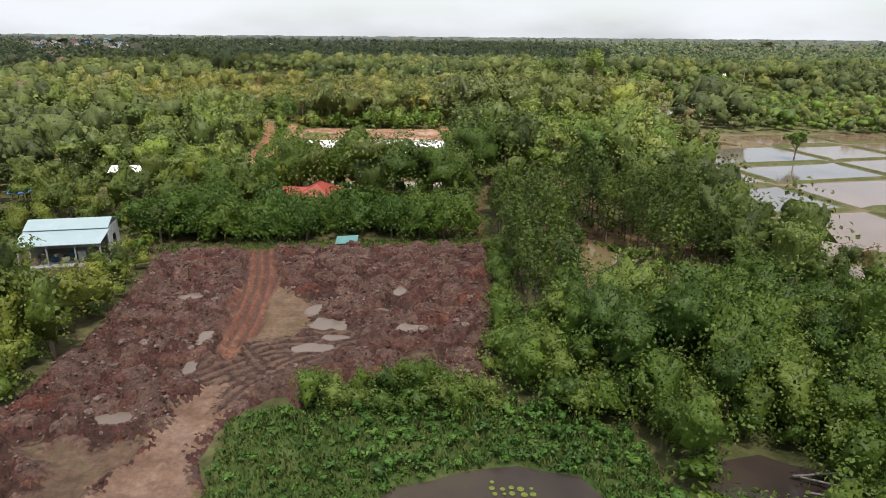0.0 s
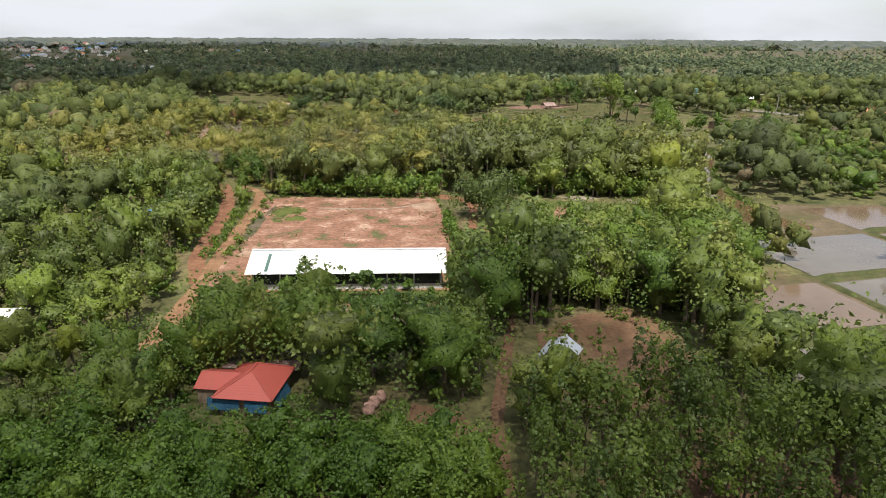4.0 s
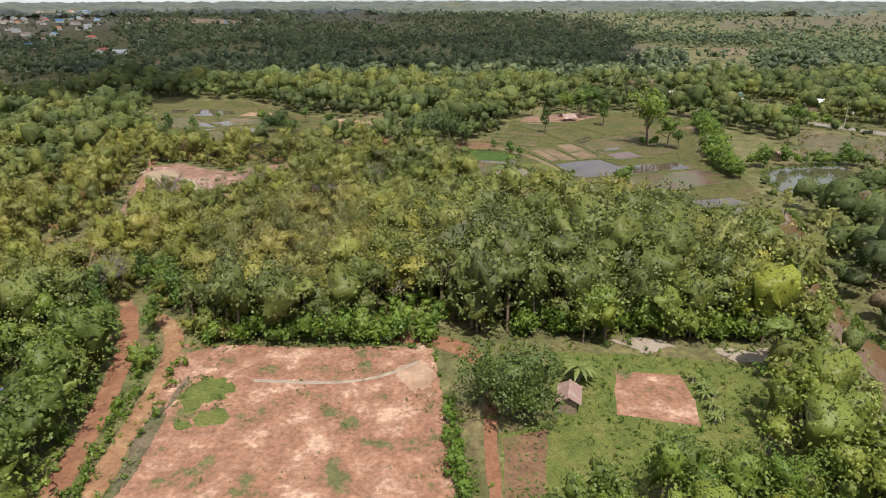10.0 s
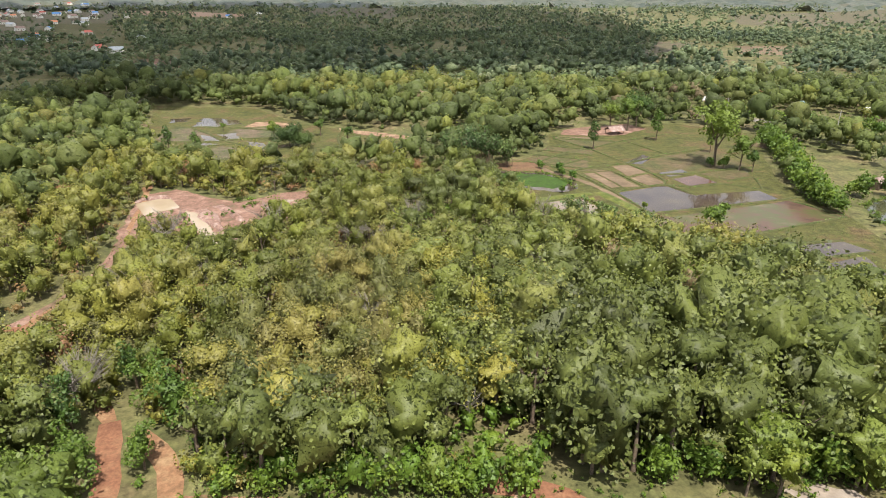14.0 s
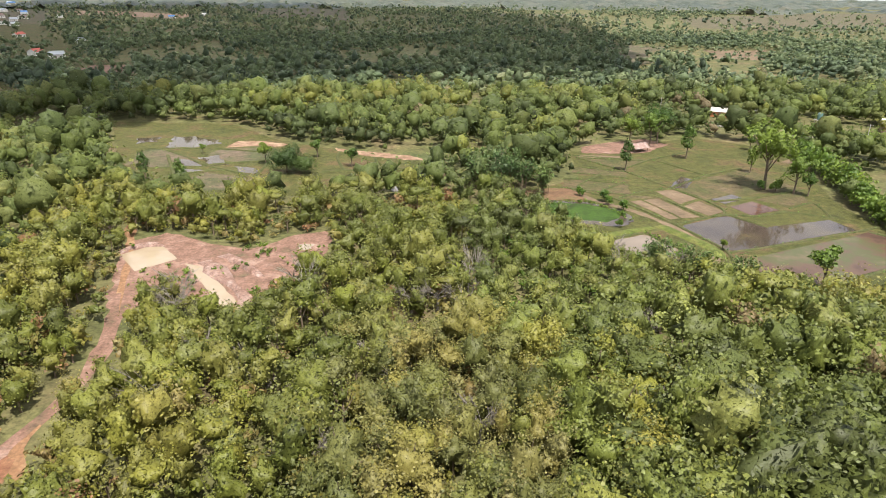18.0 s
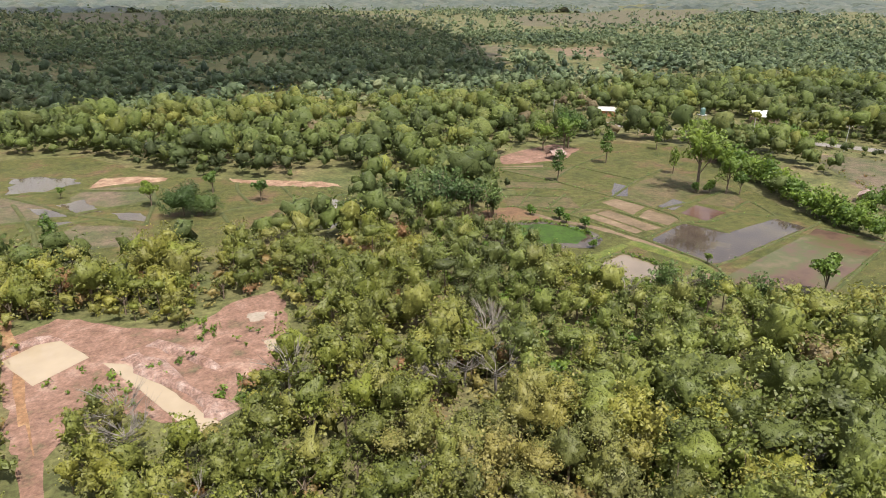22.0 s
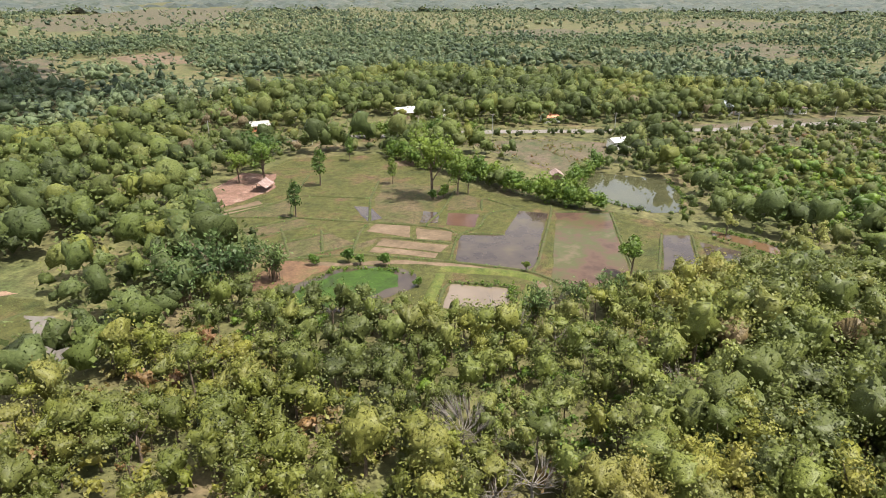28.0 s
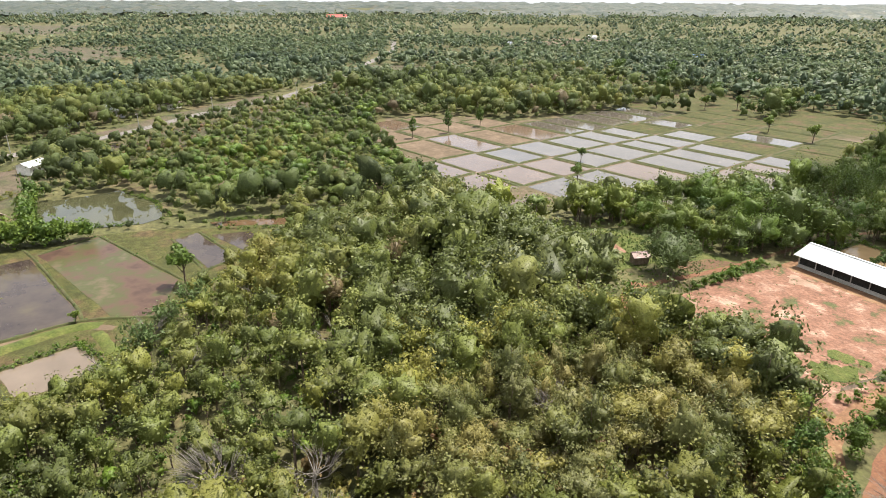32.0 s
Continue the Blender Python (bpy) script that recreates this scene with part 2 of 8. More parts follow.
M_BARK = mottled("bark", ((0.09, 0.065, 0.045), (0.17, 0.13, 0.095)), 2.0, 9.0)
M_PALEBARK = mottled("pale_bark", ((0.125, 0.109, 0.094), (0.21, 0.186, 0.163)), 2.0, 9.0)
M_CONCRETE = mottled("concrete", ((0.280, 0.273, 0.259), (0.364, 0.350, 0.329)), 0.8, 6.0, vary=(0.85, 1.1))
M_CLAY = mottled("clay_jar", ((0.270, 0.162, 0.128), (0.330, 0.216, 0.174)), 1.5, 6.0)
M_WOOD = mottled("grey_wood", ((0.14, 0.1, 0.07), (0.25, 0.19, 0.14)), 1.2, 8.0)
M_DARKNET = mottled("dark_netting", ((0.012, 0.012, 0.012), (0.03, 0.03, 0.028)), 1.2, 8.0)
M_WHITEWALL = mottled("lime_wall", ((0.62, 0.6, 0.55), (0.74, 0.72, 0.68)), 0.6, 5.0, vary=(0.85, 1.05))
M_ROCK = mottled("broken_rock", ((0.12, 0.08, 0.066), (0.22, 0.165, 0.145)), 1.2, 6.0)
M_WHITESHEET = sheet("white_roof_sheet", (0.6, 0.6, 0.6), (0.5, 0.5, 0.48), 0.4, pitch=1.6)
M_REDSHEET = sheet("red_roof_sheet", (0.36, 0.072, 0.052), (0.28, 0.07, 0.055), 0.6, pitch=2.2)
M_TURQSHEET = sheet("pale_turquoise_roof_sheet", (0.33, 0.42, 0.44), (0.42, 0.48, 0.48), 0.4, pitch=2.2)
M_TEALSHEET = sheet("teal_roof_sheet", (0.1, 0.24, 0.23), (0.2, 0.32, 0.3), 0.4, pitch=2.2)
M_ZINC = sheet("zinc_sheet", (0.34, 0.37, 0.41), (0.3, 0.27, 0.25), 0.45, 0.2, pitch=2.2)
M_RUST = sheet("rusty_sheet", (0.19, 0.12, 0.1), (0.4, 0.37, 0.35), 0.6, 0.1, pitch=2.2)
M_BLUESHEET = sheet("blue_sheet", (0.06, 0.2, 0.5), (0.1, 0.25, 0.45), 0.4, pitch=2.2)
M_ORANGETILE = sheet("orange_tile", (0.5, 0.2, 0.1), (0.4, 0.17, 0.1), 0.6, pitch=3.0)
M_GREENSHEET = sheet("green_skylight", (0.051, 0.102, 0.084), (0.078, 0.114, 0.099), 0.3, pitch=2.2)
M_BLUETARP = mottled("blue_tarpaulin", ((0.017, 0.063, 0.119), (0.035, 0.098, 0.154)), 0.8, 4.0, rough=0.5)

WOODS = ((0.058, 0.078, 0.016), (0.072, 0.101, 0.018), (0.092, 0.123, 0.023), (0.107, 0.145, 0.021), (0.129, 0.154, 0.030), (0.149, 0.176, 0.023), (0.175, 0.187, 0.029), (0.159, 0.136, 0.048))
DRYWOODS = ((0.082, 0.095, 0.019), (0.109, 0.117, 0.028), (0.127, 0.142, 0.023), (0.147, 0.142, 0.036), (0.166, 0.163, 0.027), (0.177, 0.163, 0.035), (0.175, 0.142, 0.048), (0.177, 0.095, 0.043))
M_LEAF = leafy("mixed_foliage", WOODS, vary=(0.74, 1.22), grain=6.4, holes=0.37)
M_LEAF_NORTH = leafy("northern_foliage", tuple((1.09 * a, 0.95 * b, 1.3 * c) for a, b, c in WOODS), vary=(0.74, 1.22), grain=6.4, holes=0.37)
M_LEAF_DRY = leafy("thin_dry_foliage", DRYWOODS, vary=(0.74, 1.22), grain=6.4, holes=0.38)
M_LEAF_WOOD = leafy("woodland_tree_foliage", tuple((1.12 * a, 0.97 * b, 1.3 * c) for a, b, c in WOODS[:7]), single=True, vary=(0.74, 1.22), grain=7.5, holes=0.38)
M_LEAF_WOODDRY = leafy("dry_tree_foliage", tuple((1.04 * a, 0.98 * b, 1.35 * c) for a, b, c in DRYWOODS[:6]), single=True, vary=(0.74, 1.22), grain=7.5, holes=0.39)
# woods further off: bluish distance haze is put into the leaf colours
HAZEWOODS = tuple((1.05 * a, 0.97 * b, 1.45 * c + 0.008) for a, b, c in WOODS)
M_LEAF_MID = leafy("hazed_further_foliage", HAZEWOODS, grain=3.4, holes=0.38, vary=(0.72, 1.22), sheen=0.15, light=0.42)
# far woods: the same haze coloured in more strongly, paler and bluer
M_LEAF_FAR = leafy("hazed_far_foliage", ((0.064, 0.090, 0.056), (0.090, 0.121, 0.064), (0.123, 0.158, 0.077), (0.165, 0.188, 0.098), (0.220, 0.227, 0.124)), holes=0.36, grain=1.5, sheen=0.2, light=0.42)
# shade between crowns and bluish haze are put into this dark colour
M_CANOPY = leafy("shaded_hazed_horizon_foliage", ((0.032, 0.042, 0.029), (0.045, 0.054, 0.036), (0.059, 0.068, 0.043), (0.085, 0.083, 0.059)), 0.03, light=0.1, vary=(0.7, 1.2), holes=0, grain=0.25, sheen=0.25)
M_BAMBOO = leafy("bamboo_foliage", ((0.056, 0.094, 0.031), (0.081, 0.122, 0.037), (0.106, 0.15, 0.043)), single=True, grain=4.6)
M_PALM = leafy("palm_fronds", ((0.09, 0.12, 0.03), (0.13, 0.15, 0.04)), single=True, holes=0)
M_LEAF_ONE = leafy("tree_foliage", ((0.045, 0.083, 0.014), (0.065, 0.111, 0.016), (0.091, 0.139, 0.019), (0.119, 0.161, 0.022)), single=True, grain=5.4)
M_LEAF_LUSH = leafy("lush_dark_foliage", ((0.04, 0.068, 0.016), (0.058, 0.088, 0.02), (0.078, 0.105, 0.024)), single=True, grain=6.0, holes=0.34)
M_LEAF_FINE = leafy("fine_foliage", ((0.060, 0.106, 0.017), (0.092, 0.144, 0.019), (0.122, 0.172, 0.024), (0.147, 0.191, 0.038)), grain=6.0)
M_LEAF_LIME = leafy("lime_foliage", ((0.06, 0.1, 0.016), (0.095, 0.14, 0.02), (0.15, 0.19, 0.028), (0.2, 0.22, 0.035)), grain=6.0)
M_LEAF_EUC = leafy("eucalyptus_foliage", ((0.052, 0.081, 0.013), (0.073, 0.110, 0.015), (0.095, 0.134, 0.019)), grain=5.0)
M_LEAF_BRIGHT = leafy("bright_foliage", ((0.052, 0.099, 0.011), (0.069, 0.123, 0.014), (0.096, 0.147, 0.018)), single=True, grain=6.5, holes=0.36)
M_LEAF_PALE = leafy("pale_foliage", ((0.201, 0.220, 0.055), (0.260, 0.264, 0.077)), single=True, grain=4.6)
M_LEAF_SHRUB = leafy("shrub_foliage", ((0.059, 0.104, 0.013), (0.086, 0.139, 0.016), (0.123, 0.172, 0.022)), grain=5.2)
M_LEAF_WEED = leafy("weed_foliage", ((0.053, 0.114, 0.020), (0.077, 0.160, 0.025), (0.114, 0.200, 0.035)), grain=6.0)
M_BLADE = leafy("tall_grass_blades", ((0.058, 0.104, 0.021), (0.087, 0.133, 0.028), (0.126, 0.152, 0.042)), holes=0)


# ---- building blocks ----
def part(name, bm, material, parent=None, label="", smooth=False):
    me = bpy.data.meshes.new(name)
    if smooth:
        for f in bm.faces:
            f.smooth = True
    bm.to_mesh(me)
    bm.free()
    for mt in material if isinstance(material, (list, tuple)) else (material,):
        me.materials.append(mt)
    ob = new(name, me)
    if parent is not None:
        ob.parent = parent
    if label:
        ob["label"] = label
    return ob


def np_mesh(name, V, F, mats, midx=None, smooth=False, hue=None):
    V, F = np.asarray(V, np.float32), np.asarray(F, np.int32)
    me = bpy.data.meshes.new(name)
    k = F.shape[1]
    me.vertices.add(len(V))
    me.vertices.foreach_set("co", V.ravel())
    me.loops.add(F.size)
    me.loops.foreach_set("vertex_index", F.ravel())
    me.polygons.add(len(F))
    me.polygons.foreach_set("loop_start", np.arange(0, F.size, k, dtype=np.int32))
    if midx is not None:
        me.polygons.foreach_set("material_index", np.asarray(midx, np.int32))
    if smooth:
        me.polygons.foreach_set("use_smooth", np.ones(len(F), bool))
    if hue is not None:
        me.attributes.new("hue", "FLOAT", "FACE").data.foreach_set("value", np.asarray(hue, np.float32))
    for mt in mats:
        me.materials.append(mt)
    me.update(calc_edges=True)
    return me


def box(bm, x0, x1, y0, y1, z0, z1, m=None):
    r = bmesh.ops.create_cube(bm, size=1.0)
    bmesh.ops.scale(bm, vec=(x1 - x0, y1 - y0, z1 - z0), verts=r["verts"])
    bmesh.ops.translate(bm, vec=((x0 + x1) / 2, (y0 + y1) / 2, (z0 + z1) / 2), verts=r["verts"])
    if m is not None:
        bmesh.ops.transform(bm, matrix=m, verts=r["verts"])
    return r["verts"]


def boxed(name, x0, x1, y0, y1, z0, z1, material, parent, label="", bevel=0.0):
    bm = bmesh.new()
    box(bm, x0, x1, y0, y1, z0, z1)
    if bevel:
        bmesh.ops.bevel(bm, geom=bm.edges[:], offset=bevel, segments=1, affect="EDGES")
    return part(name, bm, material, parent, label)


def slab(bm, corners, thick):
    """A plate with the given upper corners, its thickness below."""
    up = [bm.verts.new(c) for c in corners]
    dn = [bm.verts.new((c[0], c[1], c[2] - thick)) for c in corners]
    n = len(corners)
    bm.faces.new(up)
    bm.faces.new(dn[::-1])
    for i in range(n):
        bm.faces.new((up[i], dn[i], dn[(i + 1) % n], up[(i + 1) % n]))
    bmesh.ops.recalc_face_normals(bm, faces=bm.faces[:])


def empty(name, m, label, category, group="", kind=""):
    ob = new(name)
    ob.matrix_world = m
    return tagged(ob, label, category, group, kind)


def inside(px, py, poly):
    px, py = np.asarray(px, float), np.asarray(py, float)
    c = np.zeros(px.shape, bool)
    n = len(poly)
    for i in range(n):
        (x1, y1), (x2, y2) = poly[i], poly[(i + 1) % n]
        if y1 == y2:
            continue
        t = (y1 > py) != (y2 > py)
        c ^= t & (px < (x2 - x1) * (py - y1) / (y2 - y1) + x1)
    return c


def line_gap(px, py, line):
    """Distance of points from a polyline."""
    px, py = np.asarray(px, float), np.asarray(py, float)
    d = np.full(px.shape, 1e9)
    for (x1, y1), (x2, y2) in zip(line, line[1:]):
        ux, uy = x2 - x1, y2 - y1
        t = np.clip(((px - x1) * ux + (py - y1) * uy) / (ux * ux + uy * uy), 0, 1)
        d = np.minimum(d, np.hypot(px - x1 - t * ux, py - y1 - t * uy))
    return d


def ragged(poly, step=1.5, amp=0.5):
    """The outline walked in short steps and made uneven."""
    out = []
    n = len(poly)
    for i in range(n):
        (x1, y1), (x2, y2) = poly[i], poly[(i + 1) % n]
        k = max(1, int(math.hypot(x2 - x1, y2 - y1) / step))
        for j in range(k):
            x, y = x1 + (x2 - x1) * j / k, y1 + (y2 - y1) * j / k
            v = noise.noise_vector(Vector((x * 0.35, y * 0.35, 3.3)))
            w = noise.noise_vector(Vector((x * 0.09, y * 0.09, 7.3))) * 1.5 + v + noise.noise_vector(Vector((x * 1.1, y * 1.1, 1.3))) * 0.5
            out.append((x + amp * w.x, y + amp * w.y))
    return out


CLEARINGS = []
LAYER = [0.0]


def patch(name, poly, material, z, label, category, amp=0.5, step=1.5, clear=True):
    bm = bmesh.new()
    pts = ragged(poly, step, amp)
    LAYER[0] += 0.0006
    z += LAYER[0] % 0.012
    if sum(a[0] * b[1] - b[0] * a[1] for a, b in zip(pts, pts[1:] + pts[:1])) < 0:
        pts.reverse()
    vs = [bm.verts.new((x, y, z)) for x, y in pts]
    for tri in tessellate_polygon([[Vector((x, y, 0)) for x, y in pts]]):
        bm.faces.new([vs[i] for i in tri])
    for f in bm.faces:
        f.normal_update()
        if f.normal.z < 0:
            f.normal_flip()
    if clear:
        CLEARINGS.append(poly)
    return tagged(part(name, bm, material), label, category, kind="structure")


LANES = []


def strip(name, line, width, material, z, label, category, crown=0.0, wobble=0.25, keep=1.0):
    """A road, track or bund along a line; crown is its height over its edges."""
    pts = []
    for (x1, y1), (x2, y2) in zip(line, line[1:]):
        k = max(1, int(math.hypot(x2 - x1, y2 - y1) / 2.0))
        pts += [(x1 + (x2 - x1) * j / k, y1 + (y2 - y1) * j / k) for j in range(k)]
    pts.append(line[-1])
    for _ in range(3):
        pts = [pts[0]] + [((a[0] + 2 * b[0] + c[0]) / 4, (a[1] + 2 * b[1] + c[1]) / 4) for a, b, c in zip(pts, pts[1:], pts[2:])] + [pts[-1]]
    V, F = [], []
    for i, (x, y) in enumerate(pts):
        a, b = pts[max(0, i - 1)], pts[min(len(pts) - 1, i + 1)]
        L = math.hypot(b[0] - a[0], b[1] - a[1]) or 1
        nx, ny = -(b[1] - a[1]) / L, (b[0] - a[0]) / L
        wv = noise.noise(Vector((x * 0.3, y * 0.3, 1.7))) * wobble * width
        high = 0.0 if i in (0, len(pts) - 1) else crown
        for s, h in ((-0.5, -0.02), (-0.28, high * 0.85), (0.0, high), (0.28, high * 0.85), (0.5, -0.02)):
            V.append((x + nx * (s * (width + wv)), y + ny * (s * (width + wv)), z + h + (0.15 * crown * noise.noise(Vector((x, y, s * 5))) if h > 0 else 0)))
    for i in range(len(pts) - 1):
        for j in range(4):
            a = i * 5 + j
            F.append((a, a + 5, a + 6, a + 1))
    if keep:
        LANES.append((line, width / 2 + keep))
    return tagged(new(name, np_mesh(name, V, F, (material,), smooth=crown > 0)), label, category, kind="structure")

# ---- ground ----
def ground_sheet():
    xs = np.r_[-4800, -2500, -1200, np.arange(-600, 701, 20), 1200, 2500, 4800].astype(float)
    ys = np.r_[-2500, -1200, -600, np.arange(-300, 1001, 20), 1600, 2800, 4800].astype(float)
    X, Y = np.meshgrid(xs, ys)
    V = np.c_[X.ravel(), Y.ravel(), np.zeros(X.size)]
    i = np.arange(X.size).reshape(X.shape)
    F = np.c_[i[:-1, :-1].ravel(), i[:-1, 1:].ravel(), i[1:, 1:].ravel(), i[1:, :-1].ravel()]
    return tagged(new("ground", np_mesh("ground", V, F, (M_GROUND,))), "flat ground with dark green undergrowth and bare soil", "ground", kind="structure")


ground_sheet()


def cloudy(name, clear=0.5):
    """Thin cloud: part of the sunlight passes straight through, the rest is scattered."""
    m, n, l, p = nodes_of(name)
    p.inputs["Base Color"].default_value, p.inputs["Roughness"].default_value = (0.85, 0.86, 0.88, 1), 1.0
    tr, cl = n.new("ShaderNodeBsdfTranslucent"), n.new("ShaderNodeBsdfTransparent")
    tr.inputs["Color"].default_value = (0.85, 0.86, 0.88, 1)
    a, b = n.new("ShaderNodeMixShader"), n.new("ShaderNodeMixShader")
    a.inputs["Fac"].default_value, b.inputs["Fac"].default_value = 0.5, clear
    l.new(p.outputs[0], a.inputs[1])
    l.new(tr.outputs[0], a.inputs[2])
    l.new(a.outputs[0], b.inputs[1])
    l.new(cl.outputs[0], b.inputs[2])
    l.new(b.outputs[0], n["Material Output"].inputs["Surface"])
    return m


def cloud(shade, base, thick, step, label, clear):
    """A fair-weather cloud with a flat base and a heaped top, over the stretch of land that it shades."""
    sx, sy = math.sin(radians(SUN_AZ)) / math.tan(radians(SUN_EL)), math.cos(radians(SUN_AZ)) / math.tan(radians(SUN_EL))
    poly = ragged([(x + base * sx, y + base * sy) for x, y in shade], step, step * 0.8)
    poly = [(x + 2.2 * step * noise.noise(Vector((x * 0.25 / step, y * 0.25 / step, 2.0))), y + 2.2 * step * noise.noise(Vector((x * 0.25 / step, y * 0.25 / step, 9.0)))) for x, y in poly]
    bx, by = [q[0] for q in poly], [q[1] for q in poly]
    X, Y = np.meshgrid(np.arange(min(bx), max(bx) + step, step), np.arange(min(by), max(by) + step, step))
    x, y = X.ravel(), Y.ravel()
    edge = np.where(inside(x, y, poly), line_gap(x, y, poly + poly[:1]), 0)
    lump = np.array([noise.fractal(Vector((a / (9 * step), b / (9 * step), 4.0)), 0.9, 2.1, 4) for a, b in zip(x, y)])
    up = np.sqrt(np.clip(edge / (5 * step), 0, 1)) * np.clip(0.75 + 0.7 * lump, 0.2, 2)
    i = np.arange(x.size).reshape(X.shape)
    F = np.c_[i[:-1, :-1].ravel(), i[:-1, 1:].ravel(), i[1:, 1:].ravel(), i[1:, :-1].ravel()]
    F = F[(edge[F] > 0).any(axis=1)]
    V = np.concatenate([np.c_[x, y, base + thick * up], np.c_[x, y, base - 0.15 * thick * up]])
    ob = new("cloud", np_mesh("cloud", V, np.concatenate([F, F[:, ::-1] + x.size]), (cloudy("thin_cloud", clear),), smooth=True))
    return tagged(ob, label, "cloud", kind="structure")


cloud(((-700, 560), (-330, 470), (-230, 400), (-165, 366), (-135, 392), (-107, 484), (-42, 545), (37, 545), (112, 535), (180, 690), (258, 950), (300, 1300), (240, 1750), (-300, 2100), (-1250, 2100), (-1150, 1100)), 320, 60, 16, "broad flat-based white cloud over the distant woods", 0.3)
cloud(((-170, 92), (-90, 96), (-50, 99), (-25, 104), (2, 112), (16, 112), (18, 101), (27, 92), (34, 72), (44, 40), (60, 0), (50, -90), (-80, -130), (-180, -40)), 320, 30, 7, "small thin white cloud above the dug plot", 0.62)

# the dug-over plot with its heaps of red-brown earth
DIG = ((-31, 71), (-24, 72.5), (6.2, 73), (4.6, 50), (3.6, 42), (0.8, 42.4), (-4, 42.8), (-7.2, 41), (-9.8, 39.2), (-10.7, 41.1), (-12.2, 40.7), (-13.6, 38.8), (-14.9, 36.3), (-14.8, 34.1), (-13.5, 30), (-12, 20), (-36, 20), (-33, 33), (-29.3, 39), (-28.4, 47), (-29.8, 62))
RED_TRACK = ((-20, 74), (-19.6, 70.5), (-18.2, 65.1), (-17.3, 59.6), (-16.6, 53), (-16.5, 48))
DIG_TAN = ((-15.8, 60.5), (-12.2, 57.2), (-10.7, 53.6), (-11, 49.2), (-12.4, 47), (-15.5, 46.6), (-17.4, 46.6), (-18.2, 51), (-17.2, 56.2))
DIG_MUD = ((-18.6, 43.6), (-17, 46.4), (-15.5, 47.6), (-11.6, 50.4), (-8.4, 51.2), (-6.1, 49.4), (-8.2, 46), (-11.4, 42.6), (-13.2, 41.2), (-15, 38), (-15.6, 38.4), (-14.6, 41.6), (-17.6, 41.8))
DIG_LOW = ((-17.4, 41.5), (-17.3, 37.7), (-17.8, 34.1), (-18.8, 31.6), (-19.3, 30), (-21, 20), (-12, 20), (-13.5, 30), (-14.6, 32.5), (-15.1, 35.5), (-14.3, 38.4), (-13.3, 40.4), (-13.4, 43))
DIG_BROWN = ((-26, 34.4), (-24.4, 35.8), (-22.6, 34.4), (-21.3, 34.4), (-18.2, 34.8), (-17.7, 36.5), (-18.5, 31), (-21, 20), (-26, 20), (-21.4, 30), (-22.8, 33))
CHURNS = (((-18.6, 42.6), (-16, 45.4), (-12, 47.4), (-6.5, 48.6)), ((-15.4, 37), (-14.6, 41), (-11.5, 45), (-6.6, 49)), ((-18, 44.6), (-14, 48.6), (-8, 49.6)), ((-16.8, 47.6), (-14, 43.6), (-12, 42)))
PUDDLES = ((-23.4, 58.3, 1.5, 1.0), (-9.4, 52.1, 1.9, 1.3), (-2.6, 51.4, 1.2, 1.0), (-18.9, 44.6, 0.6, 1.2), (-19.3, 49.8, 0.6, 1.5), (-10.2, 47.8, 2.3, 0.9), (-21.3, 38.0, 1.5, 0.8), (-11.3, 55.2, 0.8, 1.3),
           (-22.4, 49.6, 1.4, 0.5), (-4.8, 54.8, 0.6, 0.7), (-8.6, 49.6, 1.2, 0.6), (-21.8, 53.4, 0.8, 0.4), (-21.3, 46.4, 1.0, 0.4), (-23.4, 41.6, 1.3, 0.4), (-3.6, 59.6, 0.7, 1.3), (-20.9, 42.2, 0.6, 0.5),
           (-6.2, 47.6, 0.8, 0.35), (-8.9, 58.4, 0.7, 0.4), (-25.4, 62, 1.1, 0.5), (-24.6, 45.2, 0.8, 0.35), (1.4, 55.2, 0.6, 0.5))


def soft_inside(x, y, poly, width):
    """0 outside to 1 inside, over that width."""
    d = line_gap(x, y, list(poly) + [poly[0]])
    return np.clip(0.5 + np.where(inside(x, y, poly), d, -d) / width, 0, 1)


